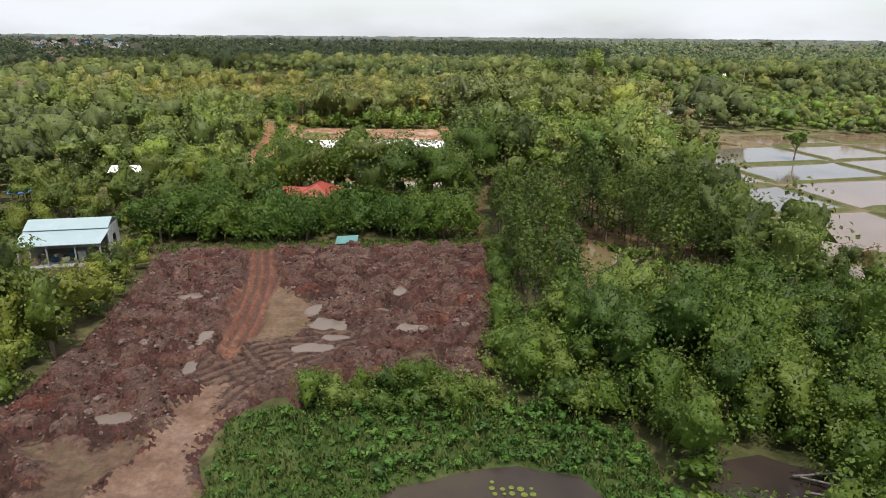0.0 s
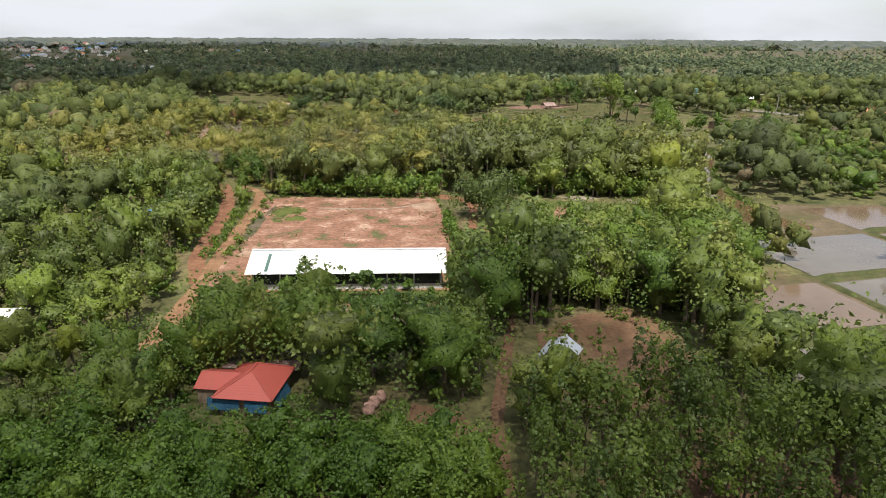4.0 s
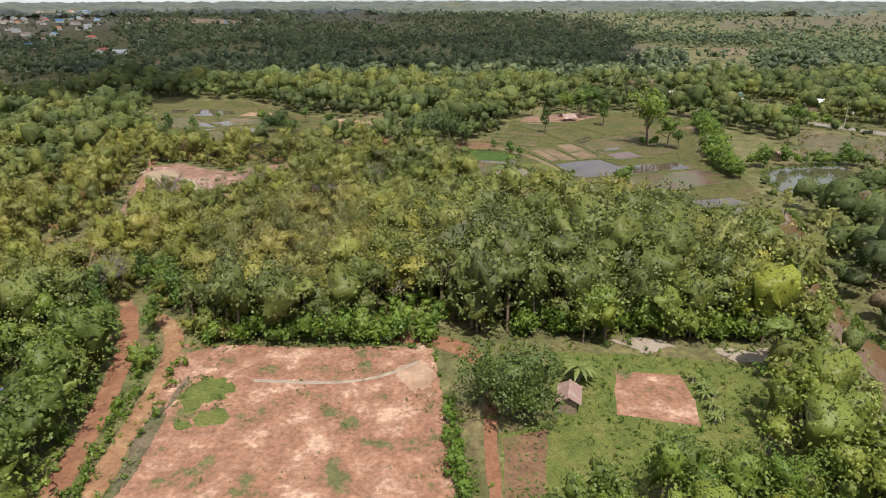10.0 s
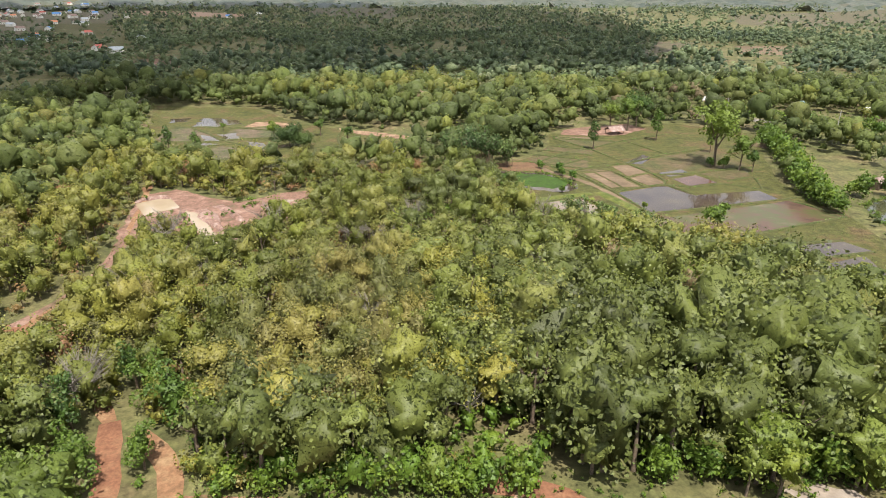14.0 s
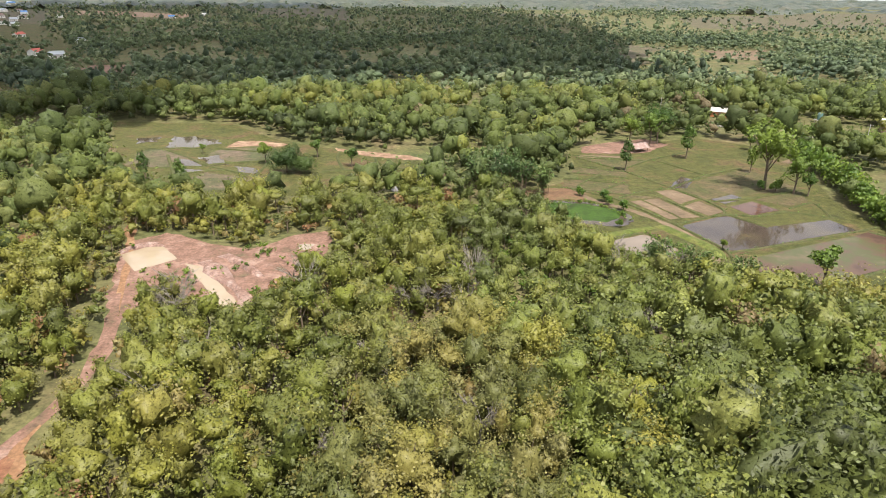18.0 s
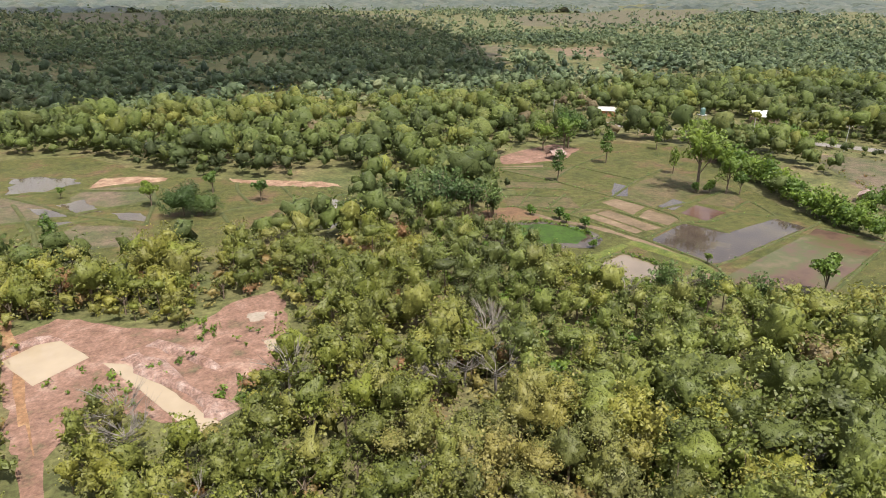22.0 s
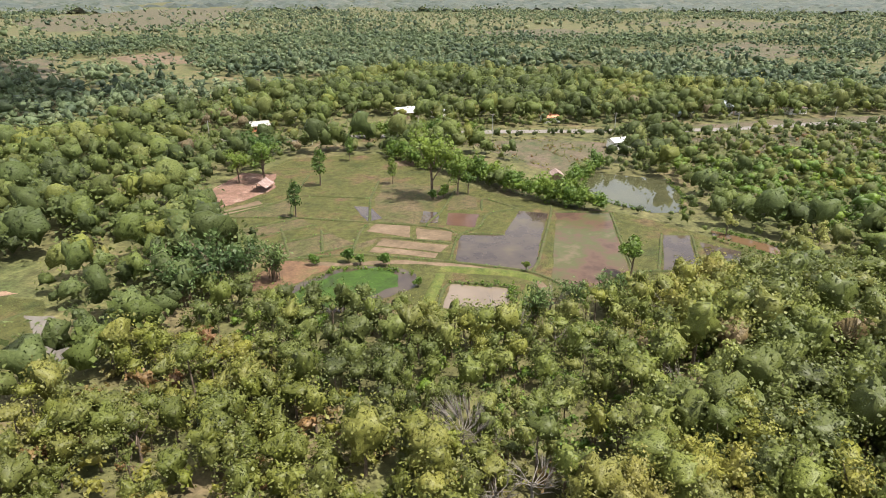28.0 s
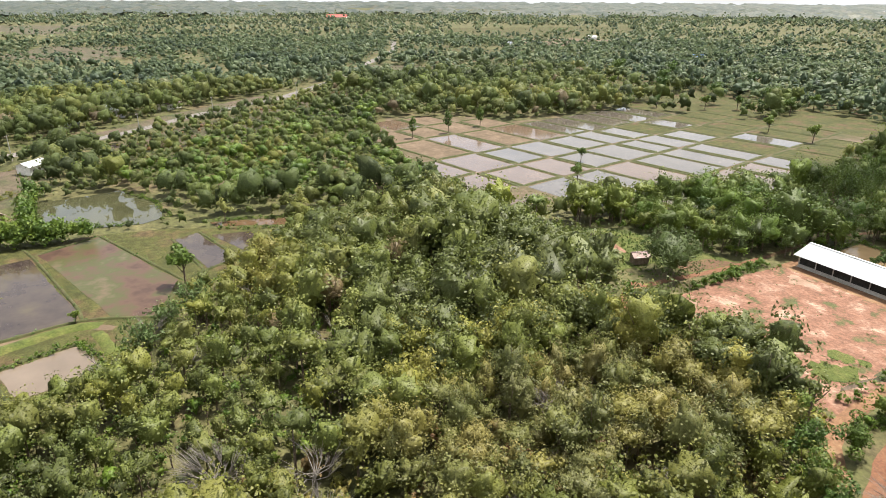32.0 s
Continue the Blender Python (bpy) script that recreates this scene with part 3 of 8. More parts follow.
def dug_plot():
    rng = np.random.default_rng(5)
    step = 0.19
    X, Y = np.meshgrid(np.arange(-36, 7.5, step), np.arange(24, 75, step))
    x, y = X.ravel() + rng.uniform(-0.05, 0.05, X.size), Y.ravel() + rng.uniform(-0.05, 0.05, X.size)
    # tipped loads, each a mound of its own
    h = np.zeros(x.size)
    gx, gy = np.meshgrid(np.arange(-37, 9, 2.75), np.arange(23, 77, 2.25))
    gx[1::2] += 1.37
    hx, hy = gx.ravel() + rng.uniform(-0.5, 0.5, gx.size), gy.ravel() + rng.uniform(-0.4, 0.4, gx.size)
    tint = np.zeros(x.size)
    for a, b, r, t, k in zip(hx, hy, rng.uniform(1.1, 1.5, hx.size), rng.uniform(0.8, 1.3, hx.size), rng.random(hx.size)):
        near = (np.abs(x - a) < r * 1.2) & (np.abs(y - b) < r)
        d2 = (((x[near] - a) / 1.2) ** 2 + (y[near] - b) ** 2) / (r * r)
        up = t * np.clip(1 - d2, 0, 1) ** 0.55
        tint[np.flatnonzero(near)[up > h[near]]] = k
        h[near] = np.maximum(h[near], up)
    rough = np.array([noise.fractal(Vector((a * 0.8, b * 0.8, 0)), 0.8, 2.1, 5) for a, b in zip(x, y)])
    lump = np.array([noise.noise(Vector((a * 2.3, b * 2.3, 5.0))) for a, b in zip(x, y)])
    fine = rng.uniform(-1, 1, x.size)
    red = line_gap(x, y, RED_TRACK)
    soft = np.array([noise.noise(Vector((a * 0.4, b * 0.4, 9.0))) for a, b in zip(x, y)])
    wob = 1.1 * soft + 0.2 * rough
    w_red = np.clip((1.9 + wob - red) / 0.8, 0, 1)
    w_tan, w_mud = soft_inside(x + wob, y - wob, DIG_TAN, 1.2), soft_inside(x - wob, y + wob, DIG_MUD, 1.0)
    w_low, w_brown = soft_inside(x + wob, y + wob, DIG_LOW, 1.2), soft_inside(x - 1.5 * wob, y - wob, DIG_BROWN, 2.0)
    level = np.maximum.reduce([w_red, w_tan, w_mud, w_low, w_brown])
    z = 0.34 + (1 - level) * (0.95 * h - 0.1 + 0.22 * rough + 0.17 * lump + 0.08 * fine) + level * (0.05 * rough + 0.02 * fine)
    # wheel ruts side by side
    rut = np.cos(2 * math.pi * (red + 0.05 * rough) / 0.95)
    z += w_red * (0.2 * rut + 0.1 * lump)
    arcs = np.zeros(x.size)
    for ln in CHURNS:
        g = line_gap(x, y, ln) + 0.05 * rough
        arcs = np.where(g < 1.9, arcs + np.cos(2 * math.pi * g / 0.9), arcs)
    z += w_mud * (0.06 * arcs + 0.04 * lump)
    lane = line_gap(x, y, ((-15.4, 42), (-16.2, 38), (-16.4, 34), (-16.5, 30), (-17, 20)))
    z += w_low * np.where(lane < 1.6, 0.045 * np.cos(2 * math.pi * lane / 0.8), 0)
    # hollows that hold rain
    for a, b, rx, ry in PUDDLES:
        d = np.hypot((x - a) / rx, (y - b) / ry) + 0.45 * rough + 0.2 * lump
        z = np.where(d < 2.2, np.minimum(z, 0.12 + 0.5 * np.clip(d - 0.72, 0, 3) + 0.02 * fine), z)
    rim = soft_inside(x + 0.7 * soft + 0.2 * rough, y + 0.5 * soft - 0.2 * rough, DIG, 1.8)
    z = z * np.clip(rim * 1.6 - 0.5, 0, 1) - 0.12 * np.clip(1.2 - 3 * rim, 0, 1)
    keep = rim > 0.01
    i = np.arange(x.size).reshape(X.shape)
    F = np.c_[i[:-1, :-1].ravel(), i[:-1, 1:].ravel(), i[1:, 1:].ravel(), i[1:, :-1].ravel()]
    F = F[keep[F].all(axis=1)]

    def at(v):
        return v[F].mean(axis=1)

    # one earth runs into the next in crumbs
    mix = rng.uniform(0.22, 0.78, len(F))
    # dry: how far a heap top is coloured lighter, as lit from above
    dry = at(h) + 0.25 * at(lump) + 0.35 * at(tint) + 0.3 * (mix - 0.5)
    kind = np.where(dry > 0.93, 5, 0) + np.where((at(tint) < 0.06) & (mix < 0.6), 6, 0)
    # low gaps between heaps: dark mud colour that also puts in crease shade
    kind = np.where((at(h) < 0.3 + 0.15 * at(lump)), 3, np.minimum(kind, 6))
    kind = np.where(at(w_brown) > mix, 4, kind)
    kind = np.where(at(w_tan) > mix, 2, kind)
    kind = np.where(at(w_low) > mix, np.where(at(lane) + at(soft) + mix < 2.6, 9, 2), kind)
    kind = np.where(at(w_red) > mix, np.where(at(rut) + 0.3 * at(lump) < -0.2, 7, 1), kind)
    kind = np.where(at(w_mud) > mix, np.where(at(arcs) + 0.4 * at(lump) > 0.35, 8, 3), kind)
    used = np.unique(F)
    back = np.full(x.size, -1)
    back[used] = np.arange(len(used))
    ob = new("dug_earth", np_mesh("dug_earth", np.c_[x, y, z][used], back[F], (M_HEAP, M_DIGTRACK, M_DIGTAN, M_CHURNCREASE, M_DIGBROWN, M_HEAPTOP, M_HEAPRED, M_RUT, M_CHURNDRY, M_DIGLANE), kind, smooth=True))
    tagged(ob, "cleared plot of dumped red-brown earth in low heaps", "earth", kind="structure")
    CLEARINGS.append(DIG)
    for a, b, rx, ry in PUDDLES:
        ring = [(a + 1.5 * rx * math.cos(q), b + 1.5 * ry * math.sin(q)) for q in np.linspace(0, 2 * math.pi, 12, endpoint=False)]
        patch("puddle", ring, M_PUDDLE, 0.2, "shallow puddle of pale rain water on dug earth", "puddle", 0.1, 0.6, clear=False)
    # clods and broken rock strewn over the heaps
    n = 15000
    px, py = rng.uniform(-31, 6, n), rng.uniform(28, 73, n)
    col, row = np.clip(((px + 36) / step).round().astype(int), 0, X.shape[1] - 1), np.clip(((py - 24) / step).round().astype(int), 0, X.shape[0] - 1)
    g = row * X.shape[1] + col
    ok = inside(px, py, DIG) & (level[g] < 0.4 * rng.random(n)) & (z[g] > 0.25)
    px, py, pz = px[ok], py[ok], z[g][ok]
    size = 0.04 + 0.16 * rng.random(len(px)) ** 4
    octa = np.array([(1, 0, 0), (0, 1, 0), (-1, 0, 0), (0, -1, 0), (0, 0, 0.8), (0, 0, -0.6)], float)
    V = octa[None] * rng.uniform(0.6, 1.3, (len(px), 6, 1)) * size[:, None, None]
    w = rng.uniform(0, 6.3, len(px))
    c, s = np.cos(w)[:, None], np.sin(w)[:, None]
    V = np.stack([V[:, :, 0] * c - V[:, :, 1] * s + px[:, None], V[:, :, 0] * s + V[:, :, 1] * c + py[:, None], V[:, :, 2] + pz[:, None] + 0.3 * size[:, None]], axis=2).reshape(-1, 3)
    T = np.array([(0, 1, 4), (1, 2, 4), (2, 3, 4), (3, 0, 4), (1, 0, 5), (2, 1, 5), (3, 2, 5), (0, 3, 5)])
    Fc = (T[None] + 6 * np.arange(len(px))[:, None, None]).reshape(-1, 3)
    tagged(new("clods", np_mesh("clods", V, Fc, (M_ROCK, M_HEAP), np.repeat((rng.random(len(px)) < 0.6).astype(int), 8))), "small clods and stones strewn over the dug earth", "clods", kind="stuff")
    # larger loose stones
    for px, py, r in [(-1.3, 49.6, 0.55), (2.2, 50.6, 0.5), (1.6, 51.2, 0.35), (-23.2, 47.4, 0.5), (-24.8, 51, 0.45)] + [(rng.uniform(-29, 4), rng.uniform(34, 71), rng.uniform(0.18, 0.36)) for _ in range(70)]:
        k = int(np.clip(round((py - 24) / step), 0, X.shape[0] - 1)) * X.shape[1] + int(np.clip(round((px + 36) / step), 0, X.shape[1] - 1))
        if not inside([px], [py], DIG)[0] or level[k] > 0.3:
            continue
        bm = bmesh.new()
        bmesh.ops.create_icosphere(bm, subdivisions=1, radius=r)
        for v in bm.verts:
            v.co *= 0.75 + 0.5 * rng.random()
            v.co.z *= 0.7
        st = part("stone", bm, M_ROCK)
        st.matrix_world = pose(px, py, z[k] + 0.1 * r, 0, 0, rng.uniform(0, 360))
        tagged(st, "broken lump of rock lying on the dug earth", "stone", "stones on the dug plot")
    # a log beside the track
    V = [(-14.6 + 0.42 * t, 59.6 - 0.2 * t + 0.17 * math.cos(q * math.pi / 3), 0.55 + 0.17 * math.sin(q * math.pi / 3) * (1 - 0.06 * t)) for t in range(7) for q in range(6)]
    F = []
    for t in range(6):
        for q in range(6):
            F.append((t * 6 + q, (t + 1) * 6 + q, (t + 1) * 6 + (q + 1) % 6, t * 6 + (q + 1) % 6))
    tagged(new("log", np_mesh("log", V, F, (M_BARK,))), "felled log lying on the earth beside the track", "log")


M_DIGTRACK = mottled("rutted_clay", ((0.111, 0.046, 0.03), (0.156, 0.068, 0.044), (0.189, 0.096, 0.063)), 0.5, 3.0, vary=(0.6, 1.3), bump=0.8)
M_DIGTAN = mottled("tan_clay", ((0.091, 0.079, 0.034), (0.129, 0.082, 0.051), (0.159, 0.102, 0.067), (0.102, 0.079, 0.041)), 0.35, 2.4, vary=(0.7, 1.2))
# mud of the churned ground, also the painted shade between heaps
M_CHURNCREASE = mottled("churned_mud_and_crease_shade", ((0.045, 0.021, 0.016), (0.064, 0.033, 0.024), (0.085, 0.044, 0.032)), 0.8, 4.0, rough=0.5, vary=(0.6, 1.3), bump=0.7, bump_dist=0.35, clumps=(0.6, 1.4))
M_DIGBROWN = mottled("trodden_brown_earth", ((0.078, 0.050, 0.034), (0.110, 0.069, 0.046), (0.089, 0.075, 0.038)), 0.4, 2.6, vary=(0.65, 1.3))
# grey earth of the heap tops, lightened to put in light from above
M_HEAPTOP = mottled("lit_top_grey_earth", ((0.087, 0.049, 0.038), (0.121, 0.071, 0.055), (0.160, 0.097, 0.075)), 0.6, 4.5, vary=(0.5, 1.45), bump=0.9, bump_dist=0.35, clumps=(0.6, 1.4))
M_HEAPRED = mottled("fresh_red_earth", ((0.076, 0.028, 0.019), (0.113, 0.040, 0.027), (0.147, 0.054, 0.036)), 0.6, 4.5, vary=(0.55, 1.4), bump=0.9, bump_dist=0.35, clumps=(0.6, 1.4))
M_RUT = mottled("wet_red_rut", ((0.072, 0.034, 0.023), (0.098, 0.047, 0.033), (0.117, 0.06, 0.042)), 0.6, 4.0, rough=0.6, vary=(0.7, 1.25))
M_CHURNDRY = mottled("drying_mud", ((0.079, 0.046, 0.032), (0.103, 0.061, 0.042), (0.129, 0.079, 0.055)), 0.6, 4.0, rough=0.7, vary=(0.7, 1.25))
M_DIGLANE = mottled("driven_tan_clay", ((0.126, 0.072, 0.047), (0.168, 0.102, 0.071), (0.210, 0.139, 0.101)), 0.4, 2.6, vary=(0.75, 1.2), bump=0.5)
M_PUDDLE = watery("puddle_water", ((0.128, 0.096, 0.075), (0.176, 0.135, 0.109)), 0.05)
dug_plot()

patch("grass_verge", ((-33, 74.6), (6.4, 77.5), (6.2, 72.2), (-20, 71.8), (-31, 70.5)), M_LAWN, 0.05, "strip of fresh green grass beside the dug plot", "grass")
patch("grass_bank", ((-14, 38.2), (-10, 39.8), (-3.7, 43.4), (3.5, 41), (12, 36), (14, 18), (-11, 18), (-13.4, 30)), M_GRASS, 0.04, "lush green grass bank round a small pond", "grass", clear=True)
patch("pond_dark", ((-4.5, 29.8), (-1, 32), (4, 33.2), (7.8, 32), (9.4, 29), (8, 20), (-4, 20)), M_DARKWATER, 0.1, "small dark pond with still water", "pond")
patch("pond_dark", ((15, 32.5), (19, 33.8), (22, 32), (22, 27), (15, 27)), M_DARKWATER, 0.1, "small dark pool between trees", "pond")
patch("pond_brown", ((17.6, 75.2), (20.6, 74.2), (21.8, 70), (21.2, 65), (18.4, 60), (14.6, 58.4), (14.4, 66)), M_CLAYPOND, 0.08, "narrow muddy brown pond among eucalyptus trees", "pond")
patch("bare_soil", ((14, 55), (36, 58), (36, 84), (24, 88), (12, 80)), M_PLOUGHED, 0.03, "bare brown soil under the plantation", "soil", clear=False)
patch("ploughed_plot", ((10.6, 92), (16, 90), (28, 91), (29.6, 104), (29, 110), (25.6, 114.4), (19, 112), (12.6, 107)), M_PLOUGHED, 0.05, "bare ploughed brown plot between trees", "soil")
patch("yard", ((-3.5, 83), (-1.5, 92), (3, 91), (6, 84), (6.4, 77), (1, 78)), M_PLOUGHED, 0.05, "trodden brown yard beside the house", "soil")
strip("track", ((6, 73), (6.2, 90), (8, 98), (10.6, 112), (9, 122), (8.4, 132)), 1.2, M_PLOUGHED, 0.06, "narrow brown earth track between trees", "track", keep=0.1)
strip("track", ((8.4, 132), (8.2, 142), (8.4, 152), (9.4, 160), (9.6, 167)), 1.5, M_ROADRED, 0.062, "narrow red earth track beside the garden", "track", keep=0.3)
strip("track", ((10.6, 166), (8.6, 171), (5, 174.4), (1, 176.4), (-4, 176.8)), 3.4, M_ROADRED, 0.066, "red earth track at the corner of the field", "track", keep=0.3)
strip("track", ((-31.6, 92), (-31.6, 110), (-31.5, 117), (-32.3, 128), (-33.3, 142), (-34, 152), (-34.2, 160), (-35, 171), (-36.6, 178), (-40, 183), (-44, 186)), 2.5, M_ROAD, 0.07, "red laterite track beside the bare field", "track", keep=0.5)
strip("track", ((-32.5, 124), (-36.2, 134), (-37.8, 146), (-38.6, 155), (-40.4, 165), (-43, 176), (-48, 188)), 2.7, M_ROADRED, 0.06, "winding dark red laterite track through the woods", "track", keep=0.5)
strip("track", ((-74, 212), (-72, 219), (-70, 226), (-70.2, 236), (-72.3, 247), (-75, 256)), 2.2, M_REDSOIL, 0.062, "broad red earth track leading to the clay pits", "track", keep=0.6, wobble=0.8)
strip("track", ((-48, 188), (-55, 197), (-62, 203.8), (-68, 208), (-73, 214), (-72, 219), (-70, 226), (-70.2, 236), (-72.3, 247), (-76, 262), (-79, 276), (-84, 290), (-86, 300)), 2.0, M_ROAD, 0.058, "narrow laterite track winding through the woods", "track", keep=0.0, wobble=0.6)
strip("track", ((-71, 211), (-78, 210), (-90, 208)), 5.0, M_ROADRED, 0.064, "red laterite track branching off in the woods", "track", keep=1.2)
patch("bare_field", ((-35.4, 175.4), (-20, 174.6), (2, 173.4), (4.2, 151.3), (3.6, 133), (-27, 133), (-29.5, 120), (-31.6, 120), (-31.2, 140), (-32.4, 155)), M_FIELD, 0.05, "bare red field with sandy patches and tufts of grass", "field", 0.4)
strip("sand_path", ((-22, 165.5), (-16, 164.9), (-10, 164.5), (-5, 165.5), (0, 169.5)), 0.6, M_SAND, 0.08, "pale sandy footpath across the bare field", "path", keep=0, wobble=0.9)
patch("lawn", ((-29.8, 107), (-28.6, 114), (-26.4, 120.6), (4.6, 120.9), (4.4, 116.6), (-21, 117.2), (-22.6, 112), (-22.6, 106)), M_LAWN, 0.05, "rough green lawn between shed and pond", "grass")
patch("pond_brown", ((-21.2, 116.3), (-10, 115.5), (2.6, 115.6), (4, 104.5), (-16, 103.5), (-21, 109)), M_CLAYPOND, 0.1, "rectangular pond of muddy brown water", "pond", 0.3)
patch("pond_bank", ((-21, 116.2), (-10, 115.4), (3, 115.5), (3, 117), (-10, 117), (-21, 117.6)), M_ROAD, 0.056, "bare red bank of the pond", "soil", 0.7, 0.7, clear=False)
patch("shed_apron", ((-32, 119.4), (-26, 120.6), (4.4, 121), (4.2, 134), (-32, 134)), M_ROAD, 0.04, "trodden earth under and round the shed", "soil", 0.2)


def blotches(name, cx, cy, rx, ry, count, material, z, label, category, seed):
    """A worn spot that breaks up into smaller ones."""
    rng = random.Random(seed)
    for k in range(count):
        q = 1.0 if k == 0 else rng.uniform(0.12, 0.4)
        a, b = (cx, cy) if k == 0 else (cx + rng.gauss(0, rx * 0.9), cy + rng.gauss(0, ry * 0.9))
        ring = [(a + q * rx * math.cos(w) * (1 + 0.5 * noise.noise(Vector((a + 1.5 * math.cos(w), b + 1.5 * math.sin(w), seed)))), b + q * ry * math.sin(w) * (1 + 0.5 * noise.noise(Vector((b + 1.5 * math.cos(w), a + 1.5 * math.sin(w), seed))))) for w in np.linspace(0, 2 * math.pi, 14, endpoint=False)]
        patch(name, ring, material, z, label, category, 0.9 * min(rx, ry) * q * 0.6, 0.5, clear=False)


blotches("sandy_spot", -0.5, 166, 2.2, 3.6, 9, M_TANSOIL, 0.065, "worn pale sandy spot on the bare field", "sand", 1)
blotches("sandy_spot", -26.5, 137.5, 3.2, 2.4, 8, M_TANSOIL, 0.065, "worn pale sandy spot on the bare field", "sand", 2)
blotches("sandy_spot", -4, 136.5, 2.8, 1.8, 8, M_TANSOIL, 0.065, "worn pale sandy spot on the bare field", "sand", 3)
blotches("grass_spot", -27.4, 162.6, 3.4, 3.6, 9, M_LAWN, 0.066, "patch of rough green grass on the bare field", "grass", 4)
blotches("grass_spot", -31.4, 152, 1.0, 9.0, 8, M_DRYGRASS, 0.066, "strip of thin grass beside the track", "grass", 8)
patch("garden", ((18, 172), (46, 168), (46, 160), (36, 147), (22, 143), (9, 138.5), (9.5, 153), (17, 156)), M_LAWN, 0.045, "overgrown green vegetable garden", "garden")
patch("garden_bed", ((26.8, 166.3), (35.6, 165), (35.4, 159), (34, 154), (24.6, 156.4)), M_FIELD, 0.06, "bare red garden bed", "soil", 0.3, clear=False)
patch("garden_bed", ((9.8, 152.3), (15.4, 154), (13.4, 143), (9, 139.4)), M_PLOUGHED, 0.06, "garden bed with rows of seedlings", "soil", 0.3, clear=False)
patch("sand_bank", ((28, 174.2), (33.6, 175.3), (38, 172.2), (33, 170.4)), M_SAND, 0.065, "bare patch of pale sand beside the garden", "sand", 1.1, 0.5)
patch("sand_bank", ((42, 172), (50.2, 171.2), (49, 168), (44, 168.4)), M_SAND, 0.065, "bare patch of pale sand at the wood's edge", "sand", 1.1, 0.5)
patch("stream", ((60, 158), (64, 150), (72, 148.6), (67.4, 162), (67.4, 177), (72, 197), (81.6, 215), (88, 236), (84, 236), (75, 214), (66, 190), (62.8, 177), (61.4, 164)), M_BROWNWATER, 0.08, "slow muddy brown stream between trees", "stream")
patch("pond_grey", ((98, 268.6), (108, 274.6), (125, 276.4), (128.6, 255), (112, 247.6), (97.6, 245.4), (93.6, 251.6)), M_PONDWATER, 0.1, "calm pond reflecting the sky, trees round it", "pond")
patch("paddy_plot", ((62, 164.4), (67.8, 165.3), (69, 151.4), (60, 152.2)), M_BROWNWATER, 0.085, "flooded plot of brown water below the garden", "paddy plot", 0.5)

CLEARINGS.append(((3.4, 134), (3.8, 152), (4.6, 173), (12, 177), (22, 176), (18, 172), (16, 156), (9.5, 153), (9, 138), (7, 134)))

# the woodland clearing with clay pits
patch("red_clearing", ((-80.6, 282), (-75, 286), (-62, 279), (-56, 275.5), (-47, 282), (-40, 284.5), (-39, 276), (-39.5, 262), (-43, 258), (-49, 256), (-51, 248), (-58, 250), (-68, 258), (-71, 248), (-75, 250), (-79, 268)), M_REDSOIL, 0.05, "red earth clearing in the woods", "soil", 0.9)
patch("clay_pit", ((-80.4, 274), (-74.6, 279.8), (-68.6, 270.8), (-75, 265.6)), M_PALEWATER, 0.09, "shallow pit of pale clay water", "pond", 0.2)
patch("clay_pit", ((-66.6, 268.5), (-63.6, 267), (-51.4, 247.6), (-54.6, 246.4)), M_PALEWATER, 0.09, "long narrow pit of pale clay water", "pond", 0.25)
patch("clay_pit", ((-45.4, 277.5), (-42.4, 276.8), (-42.6, 274), (-44.8, 273.6)), M_SAND, 0.09, "small patch of pale sand", "sand", 0.9, 0.5)
patch("clay_pit", ((-43.6, 266.4), (-41.6, 266.6), (-41.4, 264), (-43.4, 263.6)), M_PALEWATER, 0.09, "small pool of pale clay water", "pond", 0.8, 0.5)

CLEARINGS.append(((-57, 243.6), (-50.4, 244), (-48.4, 248.5), (-60, 269), (-68, 270)))

M_SPOIL = mottled("pale_pink_spoil", ((0.14, 0.08, 0.06), (0.19, 0.12, 0.098), (0.26, 0.19, 0.165)), 0.5, 2.6, vary=(0.5, 1.4), bump=1.0)
for ln, w in ((((-63, 269.6), (-59, 263), (-54.6, 256), (-50.4, 249)), 3.4), (((-60, 272.6), (-55, 266.6), (-51, 261)), 2.0), (((-81.6, 275), (-77, 280.4), (-73, 278)), 1.6)):
    strip("spoil_bank", ln, w, M_SPOIL, 0.06, "ridge of pale pinkish spoil beside a clay pit", "soil", crown=0.7, keep=0, wobble=1.4)

# green fields beyond the clearing
GREEN_L = ((-132, 416), (-84, 408), (-78, 400), (-58, 374), (-16, 350), (-12, 338), (-22, 325), (-39, 313), (-50, 311), (-67, 311), (-88, 317), (-104, 345), (-117, 376))
patch("wet_meadow", GREEN_L, M_MEADOW, 0.04, "wet green meadow with shallow pools", "field", 1.2, 3)
for q, amp in ((((-101, 386), (-93, 387), (-84, 382), (-81.5, 374), (-90, 369), (-98, 369)), 1.4), (((-85, 354.6), (-78.4, 358), (-73.4, 345), (-79, 345)), 1.0), (((-91, 354), (-84, 349.4), (-80.8, 344.4), (-86, 344)), 1.0),
               (((-71, 343), (-64.5, 339.6), (-63, 333), (-69, 336)), 0.8), (((-86, 341), (-80, 340), (-79, 336.4), (-85, 337)), 0.9), (((-112, 384), (-105, 386), (-104, 378), (-110, 376)), 1.0)):
    patch("pool", q, M_DARKWATER, 0.07, "shallow dark pool in the meadow", "pool", amp, 0.8, clear=False)
patch("pool", ((-22.3, 325.6), (-17.6, 335), (-15.6, 331), (-21.6, 314), (-24.6, 313)), M_PADDYWATER, 0.07, "narrow grey pool at the wood's edge", "pool", 0.7, 0.8)
